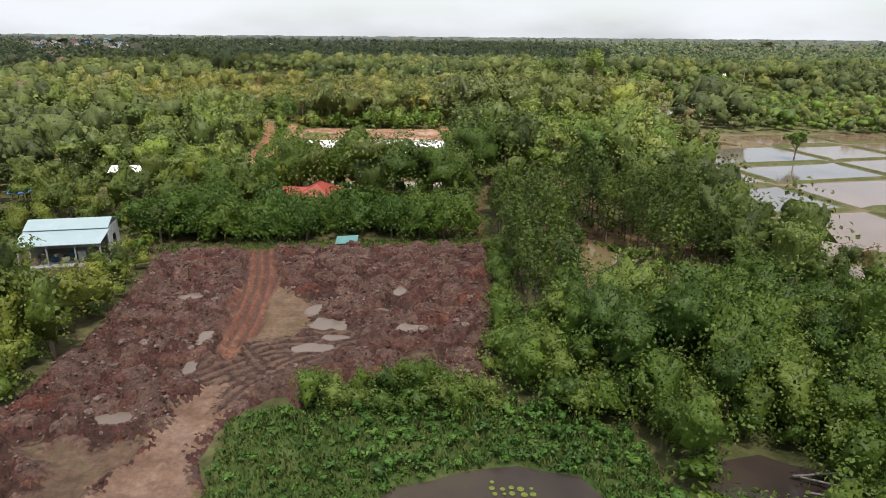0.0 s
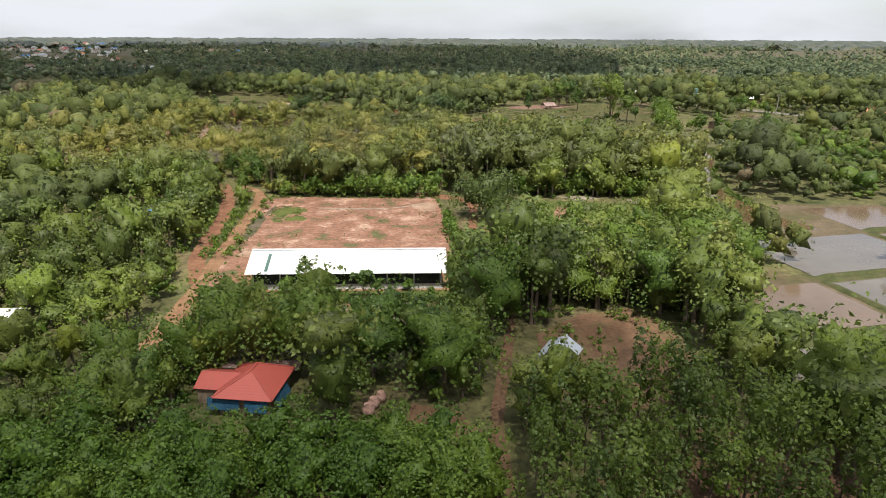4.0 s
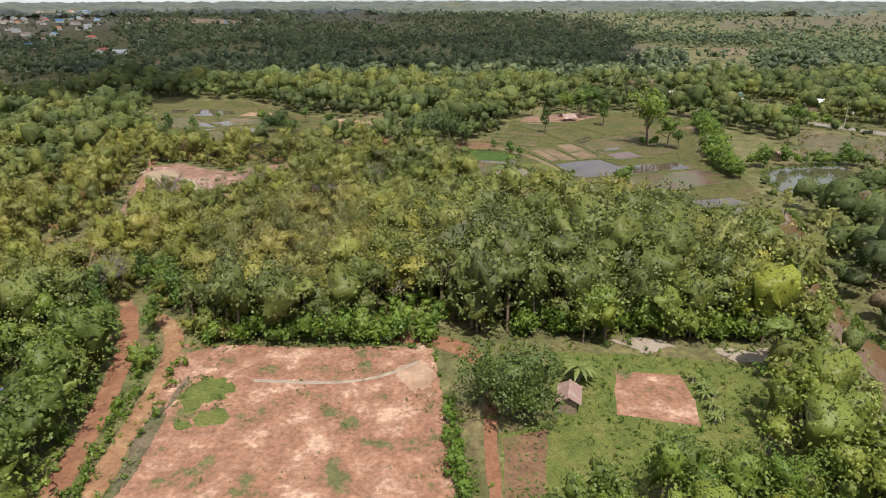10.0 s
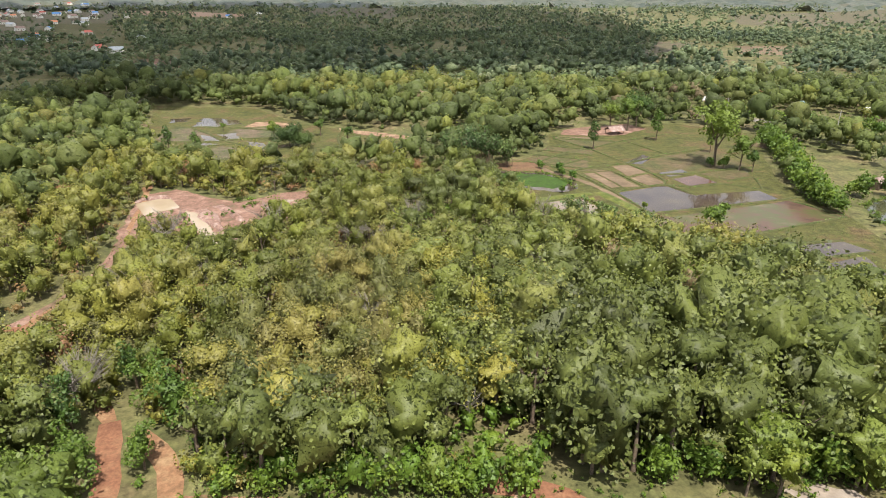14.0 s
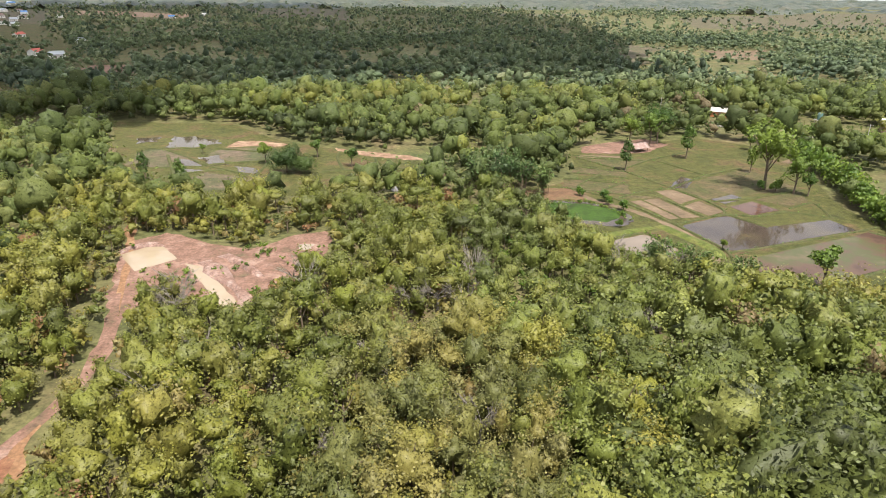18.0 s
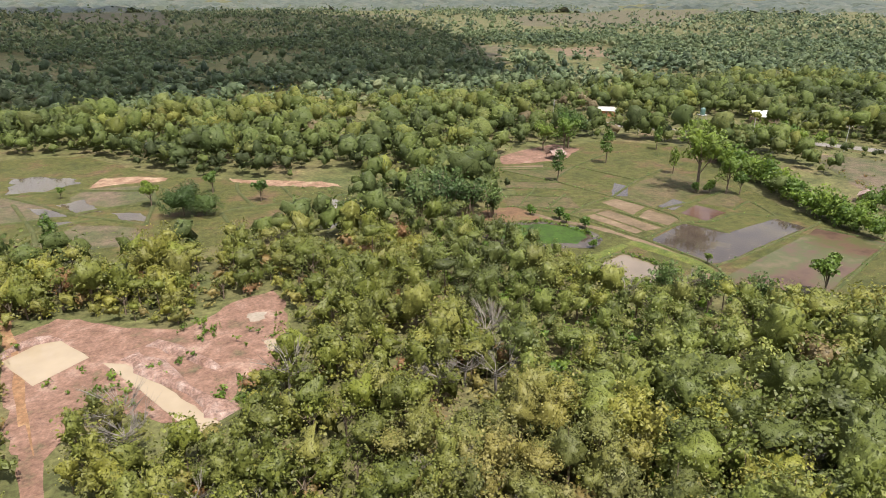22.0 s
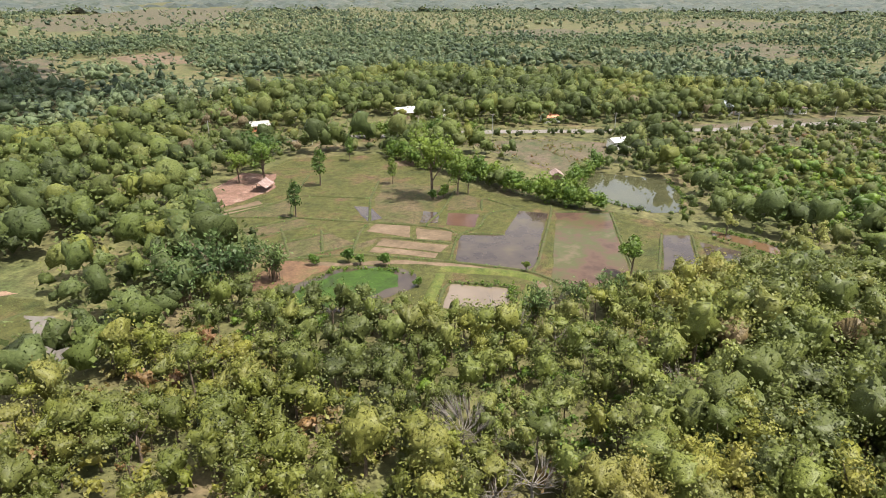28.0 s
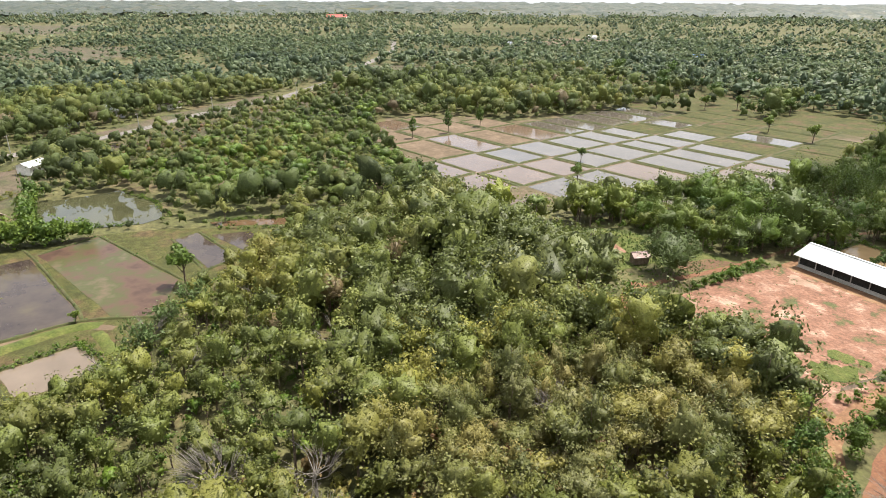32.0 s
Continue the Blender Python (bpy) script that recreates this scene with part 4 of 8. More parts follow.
patch("dry_paddy", ((-104, 366), (-97, 366), (-82, 347), (-92, 341), (-104, 346)), M_DRYGRASS, 0.052, "paddy of brownish dying grass", "paddy plot", 1.2, 1.5, clear=False)
patch("dry_paddy", ((-80, 366), (-64, 366), (-62, 350), (-71, 347), (-82, 358)), M_DRYGRASS, 0.052, "paddy of brownish dying grass", "paddy plot", 1.2, 1.5, clear=False)
patch("dry_paddy", ((-78, 337), (-64, 329), (-62, 318), (-74, 317), (-84, 325)), M_DRYGRASS, 0.052, "paddy of brownish dying grass", "paddy plot", 1.2, 1.5, clear=False)
M_BANKSOIL = mottled("bank_soil", ((0.12, 0.08, 0.04), (0.16, 0.095, 0.066), (0.22, 0.145, 0.1), (0.28, 0.2, 0.145)), 0.25, 1.6, vary=(0.7, 1.25))
patch("bare_bank", ((-78, 368), (-75.5, 377.6), (-67, 377), (-58, 372.6), (-59, 368.6), (-69.6, 369.4)), M_BANKSOIL, 0.07, "bank of bare tan earth along the meadow", "soil", 1.0, 1.0)
patch("bare_bank", ((-42, 366), (-37, 361), (-26, 357), (-17, 352.6), (-12, 346), (-19, 348), (-33.4, 353.6), (-41.5, 362)), M_BANKSOIL, 0.07, "bank of bare tan earth along the meadow", "soil", 1.0, 1.0)
for ln in (((-97.5, 366), (-88, 355.6), (-80, 344.6), (-62.9, 330.5)), ((-98, 368), (-86, 367), (-77, 365), (-63, 359.6)), ((-46, 334), (-38, 335.4), (-26, 336.2), (-16.4, 336.4)), ((-81, 343.6), (-92.8, 341.8), (-101, 344)),
           ((-80, 344.6), (-71, 347.4), (-60, 348.4)), ((-89.3, 331.2), (-79, 338), (-72, 338.4)), ((-95, 359.5), (-90, 345), (-86, 333.4), (-83, 318)), ((-63, 331), (-61.4, 348), (-62, 360)), ((-38, 335.4), (-41, 352), (-40, 360)), ((-44, 318), (-46, 334)), ((-27, 336), (-29, 352))):
    strip("bund", ln, 1.1, M_BUND, 0.05, "low bund across the wet meadow", "bund", crown=0.35, keep=0)

# rice fields in the middle
M_WEEDWATER = watery("weedy_water", ((0.05, 0.032, 0.026), (0.08, 0.05, 0.036), (0.058, 0.062, 0.026), (0.105, 0.075, 0.05)), 0.2, 0.12, gloss=0.08)
M_REDWATER = watery("reddish_water", ((0.05, 0.026, 0.02), (0.09, 0.052, 0.036)), 0.15, gloss=0.15)
RICE = ((36, 354), (60, 356), (72, 366), (90, 372), (112, 350), (97, 316), (88, 290), (90, 262), (88, 248), (79, 226), (62, 224), (52, 240), (37, 254), (27, 258), (17, 270), (16, 286), (9, 299), (6, 311), (20, 316), (30, 324))
patch("rice_meadow", RICE, M_MEADOW, 0.04, "green rice field land with low earth bunds", "field", 0.4, 2.5)
POOLS = (
    (((41.8, 281.5), (55.2, 287.4), (60.4, 278.6), (78.6, 282.4), (80, 275), (47.8, 265.8), (44, 266), (40, 279)), M_DARKWATER, "flooded rice plot with dark still water"),
    (((82, 273.4), (88.4, 261.6), (54.4, 247.8), (39.4, 253.6), (41.4, 259.8)), M_WEEDWATER, "flooded rice plot with weeds and dark water"),
    (((78.6, 245.8), (81.6, 240.6), (60, 235), (57.6, 241.6)), M_DARKWATER, "flooded rice plot with dark water"),
    (((78.4, 237.6), (76.6, 228.6), (61.2, 227), (61.2, 231.6)), M_DARKWATER, "flooded rice plot with dark water"),
    (((46.4, 308), (51.6, 309.2), (54.6, 300.8), (48, 296.8)), M_DRAINED, "levelled plot of tan mud"),
    (((54, 298.6), (56.4, 290.2), (51, 287.6), (48.2, 295)), M_DRAINED, "levelled plot of tan mud"),
    (((40, 300.8), (44, 301.8), (48.4, 286.6), (43.8, 286.4)), M_DRAINED, "levelled plot of tan mud"),
    (((36.2, 300), (39.2, 300.6), (43, 286.4), (40.4, 285.6)), M_DRAINED, "levelled plot of brown mud"),
    (((38, 349.6), (51.6, 347), (48.4, 342), (36, 347)), M_DRAINED, "levelled plot of tan mud"),
    (((52, 312), (60, 322), (62, 318), (56, 310)), M_DARKWATER, "flooded rice plot with dark water"),
    (((58, 300), (66, 304), (67, 300), (59.6, 296)), M_DARKWATER, "flooded rice plot with dark water"),
    (((60, 294), (68, 297.6), (70.6, 290), (61.6, 287)), M_REDWATER, "flooded rice plot with reddish water"),
    (((30.6, 276.4), (34.4, 265.2), (24.8, 262.2), (20.8, 273)), M_GREYPOND, "square pond of pale clay water"),
    (((5, 299), (10, 303.4), (18, 302.6), (26.6, 299), (31.6, 290), (31.2, 284), (26, 281.4), (20, 282.6), (13.6, 286), (8.4, 291)), M_DARKWATER, "shallow pond with weed and dark water"),
    (((8.4, 297), (12, 300.4), (18.4, 300.8), (25.4, 298), (29.6, 292.6), (28.8, 286.6), (24, 284.6), (17, 287.4), (11, 291)), M_MARSH, "bright green weed floating on a pond"),
    (((7.6, 310.4), (23, 314.4), (26, 302.4), (18, 303.2), (9.6, 306)), M_PLOUGHED, "brown mud beside the weedy pond"),
    (((20.6, 285.8), (27, 286.4), (30, 287.6), (30.4, 284), (25.4, 282)), M_DARKWATER, "dark water beside the weedy pond"),
    (((100, 336), (106, 340), (110, 334), (104, 329)), M_DRAINED, "patch of bare tan earth"),
)
for q, mt, lab in POOLS:
    natural = "weed" in lab and "plot" not in lab
    patch("rice_plot", q, mt, 0.07, lab, "pond" if natural else "rice plot", 0.9 if natural else 0.25, 0.8 if natural else 1.5, clear=False)
M_STUBBLE = mottled("stubble", ((0.038, 0.044, 0.013), (0.057, 0.053, 0.021), (0.074, 0.057, 0.029), (0.089, 0.065, 0.040)), 0.16, 3.0, spread=(0.3, 0.72), vary=(0.55, 1.45), bump=0.8, clumps=(0.62, 1.38))
for q, mt, lab in ((((57, 299.6), (88, 307), (84, 328), (68, 320.6), (54, 310)), M_STUBBLE, "rice plot of dry brownish stubble"), 
                   (((37, 345.6), (52, 341), (57, 340.4), (45.4, 331)), M_STUBBLE, "rice plot of dry brownish stubble"), 
                   (((74, 292), (83, 297), (86, 305), (70, 299)), M_STUBBLE, "rice plot of dry brownish stubble"), (((32, 334), (46, 327.6), (44.4, 321.6), (29, 328.4)), M_STUBBLE, "rice plot of dry brownish stubble"),
                   (((25, 322.4), (41, 314.8), (38.6, 305.6), (22, 313.6)), M_STUBBLE, "rice plot of dry brownish stubble"), (((31.4, 304), (40, 301.6), (44, 303), (38, 305)), M_STUBBLE, "rice plot of dry brownish stubble")):
    patch("rice_plot", q, mt, 0.055, lab, "rice plot", 0.5, 1.2, clear=False)
BUNDS = (((39, 252.6), (44, 265), (40, 282), (33, 303), (22, 314)), ((44, 265), (47, 265), (81, 274.4), (88, 277)), ((53, 247), (40, 252.8)), ((54, 247), (89.5, 261.4)), ((82, 274), (89.5, 261)),
         ((41, 282.4), (55.4, 288.2), (62, 285.4), (72, 289), (80, 283)), ((60.6, 278), (55.6, 288.4)), ((49.6, 286), (45, 303)), ((34, 303), (46, 309.6), (52, 310.4)), ((55.4, 288.6), (57.6, 290), (55.4, 301), (52, 310.6), (45, 330), (36, 346)),
         ((57, 298), (68, 299.6), (88, 306)), ((52, 311), (68, 322), (84, 330)), ((45, 330), (58, 341), (78, 352)), ((36, 346), (52, 341.4), (58, 341)), ((68, 322), (60, 341)), ((26, 314), (38, 327)), ((30, 308), (42, 318)),
         ((35, 349), (51.4, 342.7)), ((31.8, 334.6), (46.5, 327.8)), ((28.6, 328.4), (44, 321)), ((25, 322.6), (41.2, 314.8)), ((21.4, 313.6), (38.2, 304.7)), ((57, 242.4), (79.4, 246.4)), ((59.6, 234.4), (82, 240)), ((60, 226), (61, 234), (57, 242), (53.6, 247)), ((24, 261), (35.4, 264.4), (31, 278), (17, 272.6)), ((80, 283), (84, 296), (74, 291)))
strip("grass_bank", ((36, 282), (42.4, 264.6), (40, 262)), 3.2, M_LAWN, 0.045, "lush green bank beside the square pond", "grass", crown=0.4, keep=0)
strip("grass_bank", ((34, 280.6), (18, 275.4), (21, 266), (25, 259.6), (38, 262.6)), 2.2, M_LAWN, 0.045, "green bank round the square pond", "grass", crown=0.4, keep=0)
for ln in BUNDS:
    strip("bund", ln, 0.75, M_BUND, 0.05, "low grassy earth bund between rice plots", "bund", crown=0.3, keep=0)
strip("track", ((19.1, 312.9), (24.5, 306.7), (28.4, 299.6), (34.4, 292.4), (38, 283.4), (39.6, 276.5), (42, 265.4), (38, 260)), 1.7, M_DRAINED, 0.075, "bare brown footpath along the rice plots", "path", keep=0, wobble=0.8)
patch("farmyard", ((40, 352), (52, 350), (62, 352), (74, 362), (70, 372), (52, 366), (42, 360)), M_REDSOIL, 0.065, "trodden reddish yard round a field hut", "soil", 0.8)
patch("dry_field", ((142, 329), (161, 312.5), (170, 281), (143, 276.5), (125, 281), (120, 290), (128, 303)), M_DRYGRASS, 0.05, "dry brown field edged with trees", "field", 1.0, 3)
patch("roadside_grass", ((118, 392), (150, 352), (166, 334), (192, 292), (186, 288), (160, 328), (140, 346), (108, 384)), M_MEADOW, 0.045, "grass verge along the road", "grass", 0.8, 4)
strip("road", ((60, 470), (98, 418), (116, 388), (151, 350), (166, 331), (191, 291), (218, 250), (252, 216), (288, 166), (353, 112), (440, 58), (560, -20), (700, -80)), 6.5, M_ASPHALT, 0.07, "straight worn grey country road", "road", keep=2)
patch("roadside_dirt", ((222, 262), (262, 222), (300, 176), (290, 164), (250, 210), (214, 248)), M_DRYGRASS, 0.05, "bare roadside with low grass", "grass", 1.0, 4)
patch("scrub_field", ((190, 262), (232, 214), (300, 130), (262, 110), (214, 168), (176, 214)), M_DRYGRASS, 0.04, "scrubby dry field", "field", 2.0, 4, clear=False)

CLEARINGS.append(((89, 262), (100, 266), (104, 276), (122, 282), (124, 300), (118, 330), (108, 350), (98, 316)))

# flooded paddies to the east
PADDY = ((39, 76), (40, 104), (46, 124), (60, 128), (64, 150), (68, 167), (88, 168), (108, 166), (164, 161), (204, 139), (190, 104), (170, 92), (170, 16), (132, -6), (68, -21), (58, 26), (50, 52), (45, 66))
M_PADDYLAND = mottled("muddy_paddy_ground", ((0.05, 0.056, 0.018), (0.075, 0.062, 0.03), (0.105, 0.078, 0.05), (0.13, 0.094, 0.066)), 0.09, 1.8, vary=(0.75, 1.2))
patch("paddy_land", PADDY, M_PADDYLAND, 0.03, "open paddy land", "field", 0.6, 3)


def paddies():
    rng = np.random.default_rng(11)
    ux, uy = Vector((0.97, 0.2, 0)), Vector((-0.2, 0.97, 0))
    o = Vector((40, -30, 0))
    cols, rows = np.r_[0, np.cumsum(rng.uniform(20, 32, 9))], np.r_[0, np.cumsum(rng.uniform(13, 20, 14))]

    def at(a, b):
        v = o + ux * a + uy * b
        return (v.x, v.y)

    for i in range(len(cols) - 1):
        for j in range(len(rows) - 1):
            q = [at(cols[i] + 0.8, rows[j] + 0.8), at(cols[i + 1] - 0.8, rows[j] + 0.8), at(cols[i + 1] - 0.8, rows[j + 1] - 0.8), at(cols[i] + 0.8, rows[j + 1] - 0.8)]
            mx, my = sum(p[0] for p in q) / 4, sum(p[1] for p in q) / 4
            if inside([p[0] for p in q], [p[1] for p in q], PADDY).sum() < 2 or not inside([mx], [my], PADDY)[0]:
                continue
            if my < 48 and mx < 150:
                mt, lab = (M_MEADOW, "paddy plot grown over with green grass") if rng.random() < 0.8 else (M_PADDYWATER, "flooded paddy plot with grey water")
            elif mx > 122 and my > 96:
                mt, lab = (M_DRAINED, "drained paddy plot of brown mud") if rng.random() < 0.8 else (M_MUDWATER, "paddy plot of wet tan mud")
            else:
                mt, lab = (M_PADDYWATER, "flooded paddy plot with grey water") if rng.random() < (0.8 if my < 110 else 0.4) else (M_MUDWATER, "paddy plot of wet tan mud")
            patch("paddy_plot", q, mt, 0.07, lab, "paddy plot", 0.35, 3, clear=False)
            for a, b in ((q[0], q[1]), (q[1], q[2]), (q[2], q[3]), (q[3], q[0]))[:: 1 if (i + j) % 2 == 0 else 5]:
                strip("bund", (a, b), 1.5, M_BUND, 0.05, "low grassy bund between flooded paddies", "bund", crown=0.35, keep=0)


M_MUDWATER = watery("mud_water", ((0.095, 0.064, 0.042), (0.135, 0.094, 0.066)), 0.12, 0.1, 0.1)
paddies()

# distant fields
VILLAGE = ((-330, 684), (-398, 690), (-640, 1090), (-990, 1620), (-690, 1640), (-500, 1230), (-410, 900))
patch("village_land", VILLAGE, M_DRYGRASS, 0.03, "open ground between village houses", "ground", 6.0, 20)
PASTURE = ((216, 12), (222, -16), (330, -60), (300, -180), (108, -92), (62, -24), (68, -21), (132, -8), (170, 14))
patch("pasture", PASTURE, M_MEADOW, 0.04, "green pasture with scattered trees", "field", 2.0, 5, clear=False)
for q, mt, lab in ((((-560, 1120), (-475, 1125), (-330, 850), (-214, 618), (-300, 640), (-400, 803)), M_MEADOW, "distant green field beside the village"), (((-222, 586), (-214, 618), (-190, 618), (-170, 556), (-196, 550)), M_REDSOIL, "distant red earth field"),
                   (((-670, 1640), (-560, 1645), (-360, 1480), (-330, 1320), (-480, 1390), (-592, 1474)), M_TANSOIL, "distant tan fields"), (((-330, 1780), (-80, 1880), (-60, 1240), (-150, 1280), (-225, 1370)), M_DRYGRASS, "distant open fields with scattered trees"),
                   (((206, 784), (268, 782), (214, 714), (180, 627), (154, 614)), M_DRYGRASS, "distant bare brown field"), (((157, 614), (175, 614), (149, 551), (130, 540)), M_MEADOW, "distant green paddies"),
                   (((587, 1450), (1180, 1830), (1500, 1750), (615, 1000), (523, 1040), (454, 1106)), M_DRYGRASS, "wide distant dry plain"), (((279, 733), (338, 733), (286, 640), (251, 660)), M_DRAINED, "distant bare fields"),
                   (((964, -280), (890, -640), (670, -460), (700, -170)), M_MEADOW, "distant pale green rice fields"), (((652, -195), (650, -320), (546, -360), (538, -215)), M_DRAINED, "distant tan fields"),
                   (((437, 62), (397, 8), (340, 38), (362, 87)), M_DRYGRASS, "field of brown scrub beside the road"), (((640, 470), (760, 420), (900, 560), (760, 640)), M_DRYGRASS, "distant dry fields"),
                   (((-110, 900), (60, 880), (90, 960), (-120, 980)), M_DRYGRASS, "distant dry field"), (((560, 250), (700, 190), (760, 300), (620, 340)), M_DRYGRASS, "distant dry field"),
                   (((420, -60), (520, -130), (600, -60), (500, 10)), M_MEADOW, "distant green field"), (((330, 350), (390, 320), (430, 380), (360, 420)), M_MEADOW, "far green field"),
                   
                   (((1000, 300), (1250, 200), (1350, 420), (1100, 520)), M_DRYGRASS, "far dry plain"), (((200, 1500), (420, 1480), (460, 1640), (180, 1660)), M_DRYGRASS, "far dry plain")):
    patch("far_field", q, mt, 0.05, lab, "field", 4.0, 12)

# ---- trees ----
def tube(points, radii, sides):
    V, F = [], []
    for i, (p, r) in enumerate(zip(points, radii)):
        a, b = Vector(points[max(0, i - 1)]), Vector(points[min(len(points) - 1, i + 1)])
        q = (b - a).to_track_quat("Z", "Y")
        for k in range(sides):
            w = 2 * math.pi * k / sides
            V.append(Vector(p) + q @ Vector((r * math.cos(w), r * math.sin(w), 0)))
    for i in range(len(points) - 1):
        for k in range(sides):
            F.append((i * sides + k, i * sides + (k + 1) % sides, (i + 1) * sides + (k + 1) % sides, (i + 1) * sides + k))
    return np.array([v[:] for v in V]), np.array(F)


def sprays(rng, lobes, n, size, up=0.35, spread=0.7, shape=0.55):
    """n leaf sprays on the lobes' outsides: pointed, tilted plates in four-sided outlines."""
    vol = np.array([r[0] * r[1] for _, r in lobes])
    m = 4 * n
    pick = rng.choice(len(lobes), m, p=vol / vol.sum())
    C, R = np.array([q[0] for q in lobes], float), np.array([q[1] for q in lobes], float)
    d = rng.normal(size=(m, 3))
    d[:, 2] = d[:, 2] * 0.8 + up
    d /= np.linalg.norm(d, axis=1)[:, None]
    p = C[pick] + d * R[pick] * rng.uniform(0.8, 1.24, (m, 1))
    # only those on the outside of the whole crown
    deep = (np.linalg.norm((p[:, None] - C[None]) / R[None], axis=2) < 0.84).any(axis=1)
    order = np.argsort(deep, kind="stable")[:n]
    d, p = d[order], p[order]
    nrm = d + spread * rng.normal(size=(n, 3))
    nrm[:, 2] += 0.5
    nrm /= np.linalg.norm(nrm, axis=1)[:, None]
    a = np.cross(nrm, rng.normal(size=(n, 3)))
    a /= np.linalg.norm(a, axis=1)[:, None]
    b = np.cross(nrm, a)
    L = size * rng.uniform(0.6, 1.35, (n, 1))
    W = L * shape * rng.uniform(0.75, 1.3, (n, 1))
    fold = nrm * L * 0.22
    V = np.stack([p + a * L - fold, p + b * W + fold * 0.4, p - a * L * rng.uniform(0.5, 0.9, (n, 1)) - fold * 0.6, p - b * W + fold * 0.4], axis=1).reshape(-1, 3)
    return V, np.arange(4 * n).reshape(n, 4)


def hull(rng, lobes, k, crumple=0.1):
    """The leafy mass inside a crown: a closed skin just under its lobes, k by k faces on each of six sides."""
    C, R = np.array([q[0] for q in lobes], float), np.array([q[1] for q in lobes], float)
    mid = C.mean(axis=0)
    seen, D, F = {}, [], []

    def corner(v):
        if v not in seen:
            seen[v] = len(D)
            D.append(v)
        return seen[v]

    for axis in range(3):
        for side in (0, k):
            for a in range(k):
                for b in range(k):
                    ring = []
                    for u, w in ((a, b), (a + 1, b), (a + 1, b + 1), (a, b + 1)):
                        v = [u, w]
                        v.insert(axis, side)
                        ring.append(corner(tuple(v)))
                    F.append(ring if (side > 0) == (axis != 1) else ring[::-1])
    d = np.array(D, float) * 2 / k - 1
    d /= np.linalg.norm(d, axis=1)[:, None]
    p = C - mid
    a = ((d[:, None] / R) ** 2).sum(axis=2)
    b = (d[:, None] * p / R ** 2).sum(axis=2)
    disc = b * b - a * (((p / R) ** 2).sum(axis=1) - 1)
    t = np.where(disc > 0, (b + np.sqrt(np.maximum(disc, 0))) / a, 0).max(axis=1)
    t = np.maximum(t, 0.4 * t.mean()) * 0.7 * rng.uniform(1 - crumple, 1 + crumple, len(d))
    return mid + d * t[:, None], np.array(F)


def join(pieces):
    V, F, M, o = [], [], [], 0
    for v, f, m in pieces:
        V.append(v)
        F.append(f + o)
        M.append(np.full(len(f), m))
        o += len(v)
    return np.concatenate(V), np.concatenate(F), np.concatenate(M)


def tree_shape(seed, height, radius, lobes_n=7, leaves=230, leaf=0.5, cores=40, form="broad", limbs=3, stem=True, low=0.35, trunk_r=None, spread=0.6, shape=0.6, skin=3, crumple=0.2):
    """A tree of that height and crown radius about the origin; returns crown and trunk as vertices, faces."""
    rng = np.random.default_rng(seed)
    lobes = []
    for i in range(lobes_n):
        w = 2.4 * i + rng.uniform(-0.4, 0.4)
        if form == "tall":
            t = i / max(1, lobes_n - 1)
            z = height * (0.42 + 0.5 * t)
            rr = radius * (0.75 - 0.35 * abs(t - 0.35)) * rng.uniform(0.8, 1.15)
            off = radius * 0.35 * rng.uniform(0.2, 1.0)
            lobes.append(((off * math.cos(w * 2.3), off * math.sin(w * 2.3), z), np.array((rr, rr, height * 0.11))))
        elif form == "flat":
            off = radius * (rng.uniform(0.35, 0.85) if i else 0.0)
            rr = radius * rng.uniform(0.26, 0.5)
            lobes.append(((off * math.cos(w), off * math.sin(w), height * rng.uniform(0.72, 0.9)), np.array((rr, rr, rr * 0.5))))
        else:
            # small leaf masses over a dome, round one large mass in the middle
            mid, tall = height * (1 + low) / 2, height * (1 - low) / 2
            if i == 0:
                lobes.append(((0, 0, mid), np.array((radius * 0.52, radius * 0.52, tall * 0.6))))
                continue
            up = rng.uniform(-0.85, 1.0)
            out = math.sqrt(1 - up * up)
            rr = radius * rng.uniform(0.18, 0.46)
            reach = rng.uniform(0.4, 1.12)
            lobes.append(((radius * reach * out * math.cos(w), radius * reach * out * math.sin(w), min(mid + tall * reach * up, height - 0.6 * rr)), np.array((rr, rr, rr * rng.uniform(0.7, 1.0)))))
    if form == "tall":
        crown = [(*sprays(rng, [(c, r * 0.62) for c, r in lobes], cores, leaf * 2.1, up=0.15, spread=0.5, shape=0.8), 0)]
    else:
        crown = [(*hull(rng, lobes, skin, crumple), 0)]
    if leaves:
        crown.append((*sprays(rng, lobes, leaves, leaf, spread=spread, shape=shape), 0))
    V, F, _ = join(crown)
    wood = []
    if stem:
        tr = trunk_r or height * 0.018 + 0.03
        lean = rng.uniform(-0.05, 0.05, 2) * height
        top = height * 0.72
        wood.append((*tube([(0, 0, 0), (lean[0] * 0.3, lean[1] * 0.3, top * 0.35), (lean[0], lean[1], top)], [tr * 1.25, tr, tr * 0.4], 5), 1))
        for i in range(limbs):
            c = lobes[(i + 1) % len(lobes)][0]
            wood.append((*tube([(lean[0] * 0.3, lean[1] * 0.3, top * (0.35 + 0.1 * i)), (c[0] * 0.5, c[1] * 0.5, (top * 0.45 + c[2]) / 2), c], [tr * 0.6, tr * 0.45, tr * 0.2], 3), 1))
    return (V, F), (join(wood)[:2] if wood else None)


def merged(shape):
    (V, F), wood = shape
    pieces = [(V, F, 0)] + ([(wood[0], wood[1], 1)] if wood else [])
    return join(pieces)


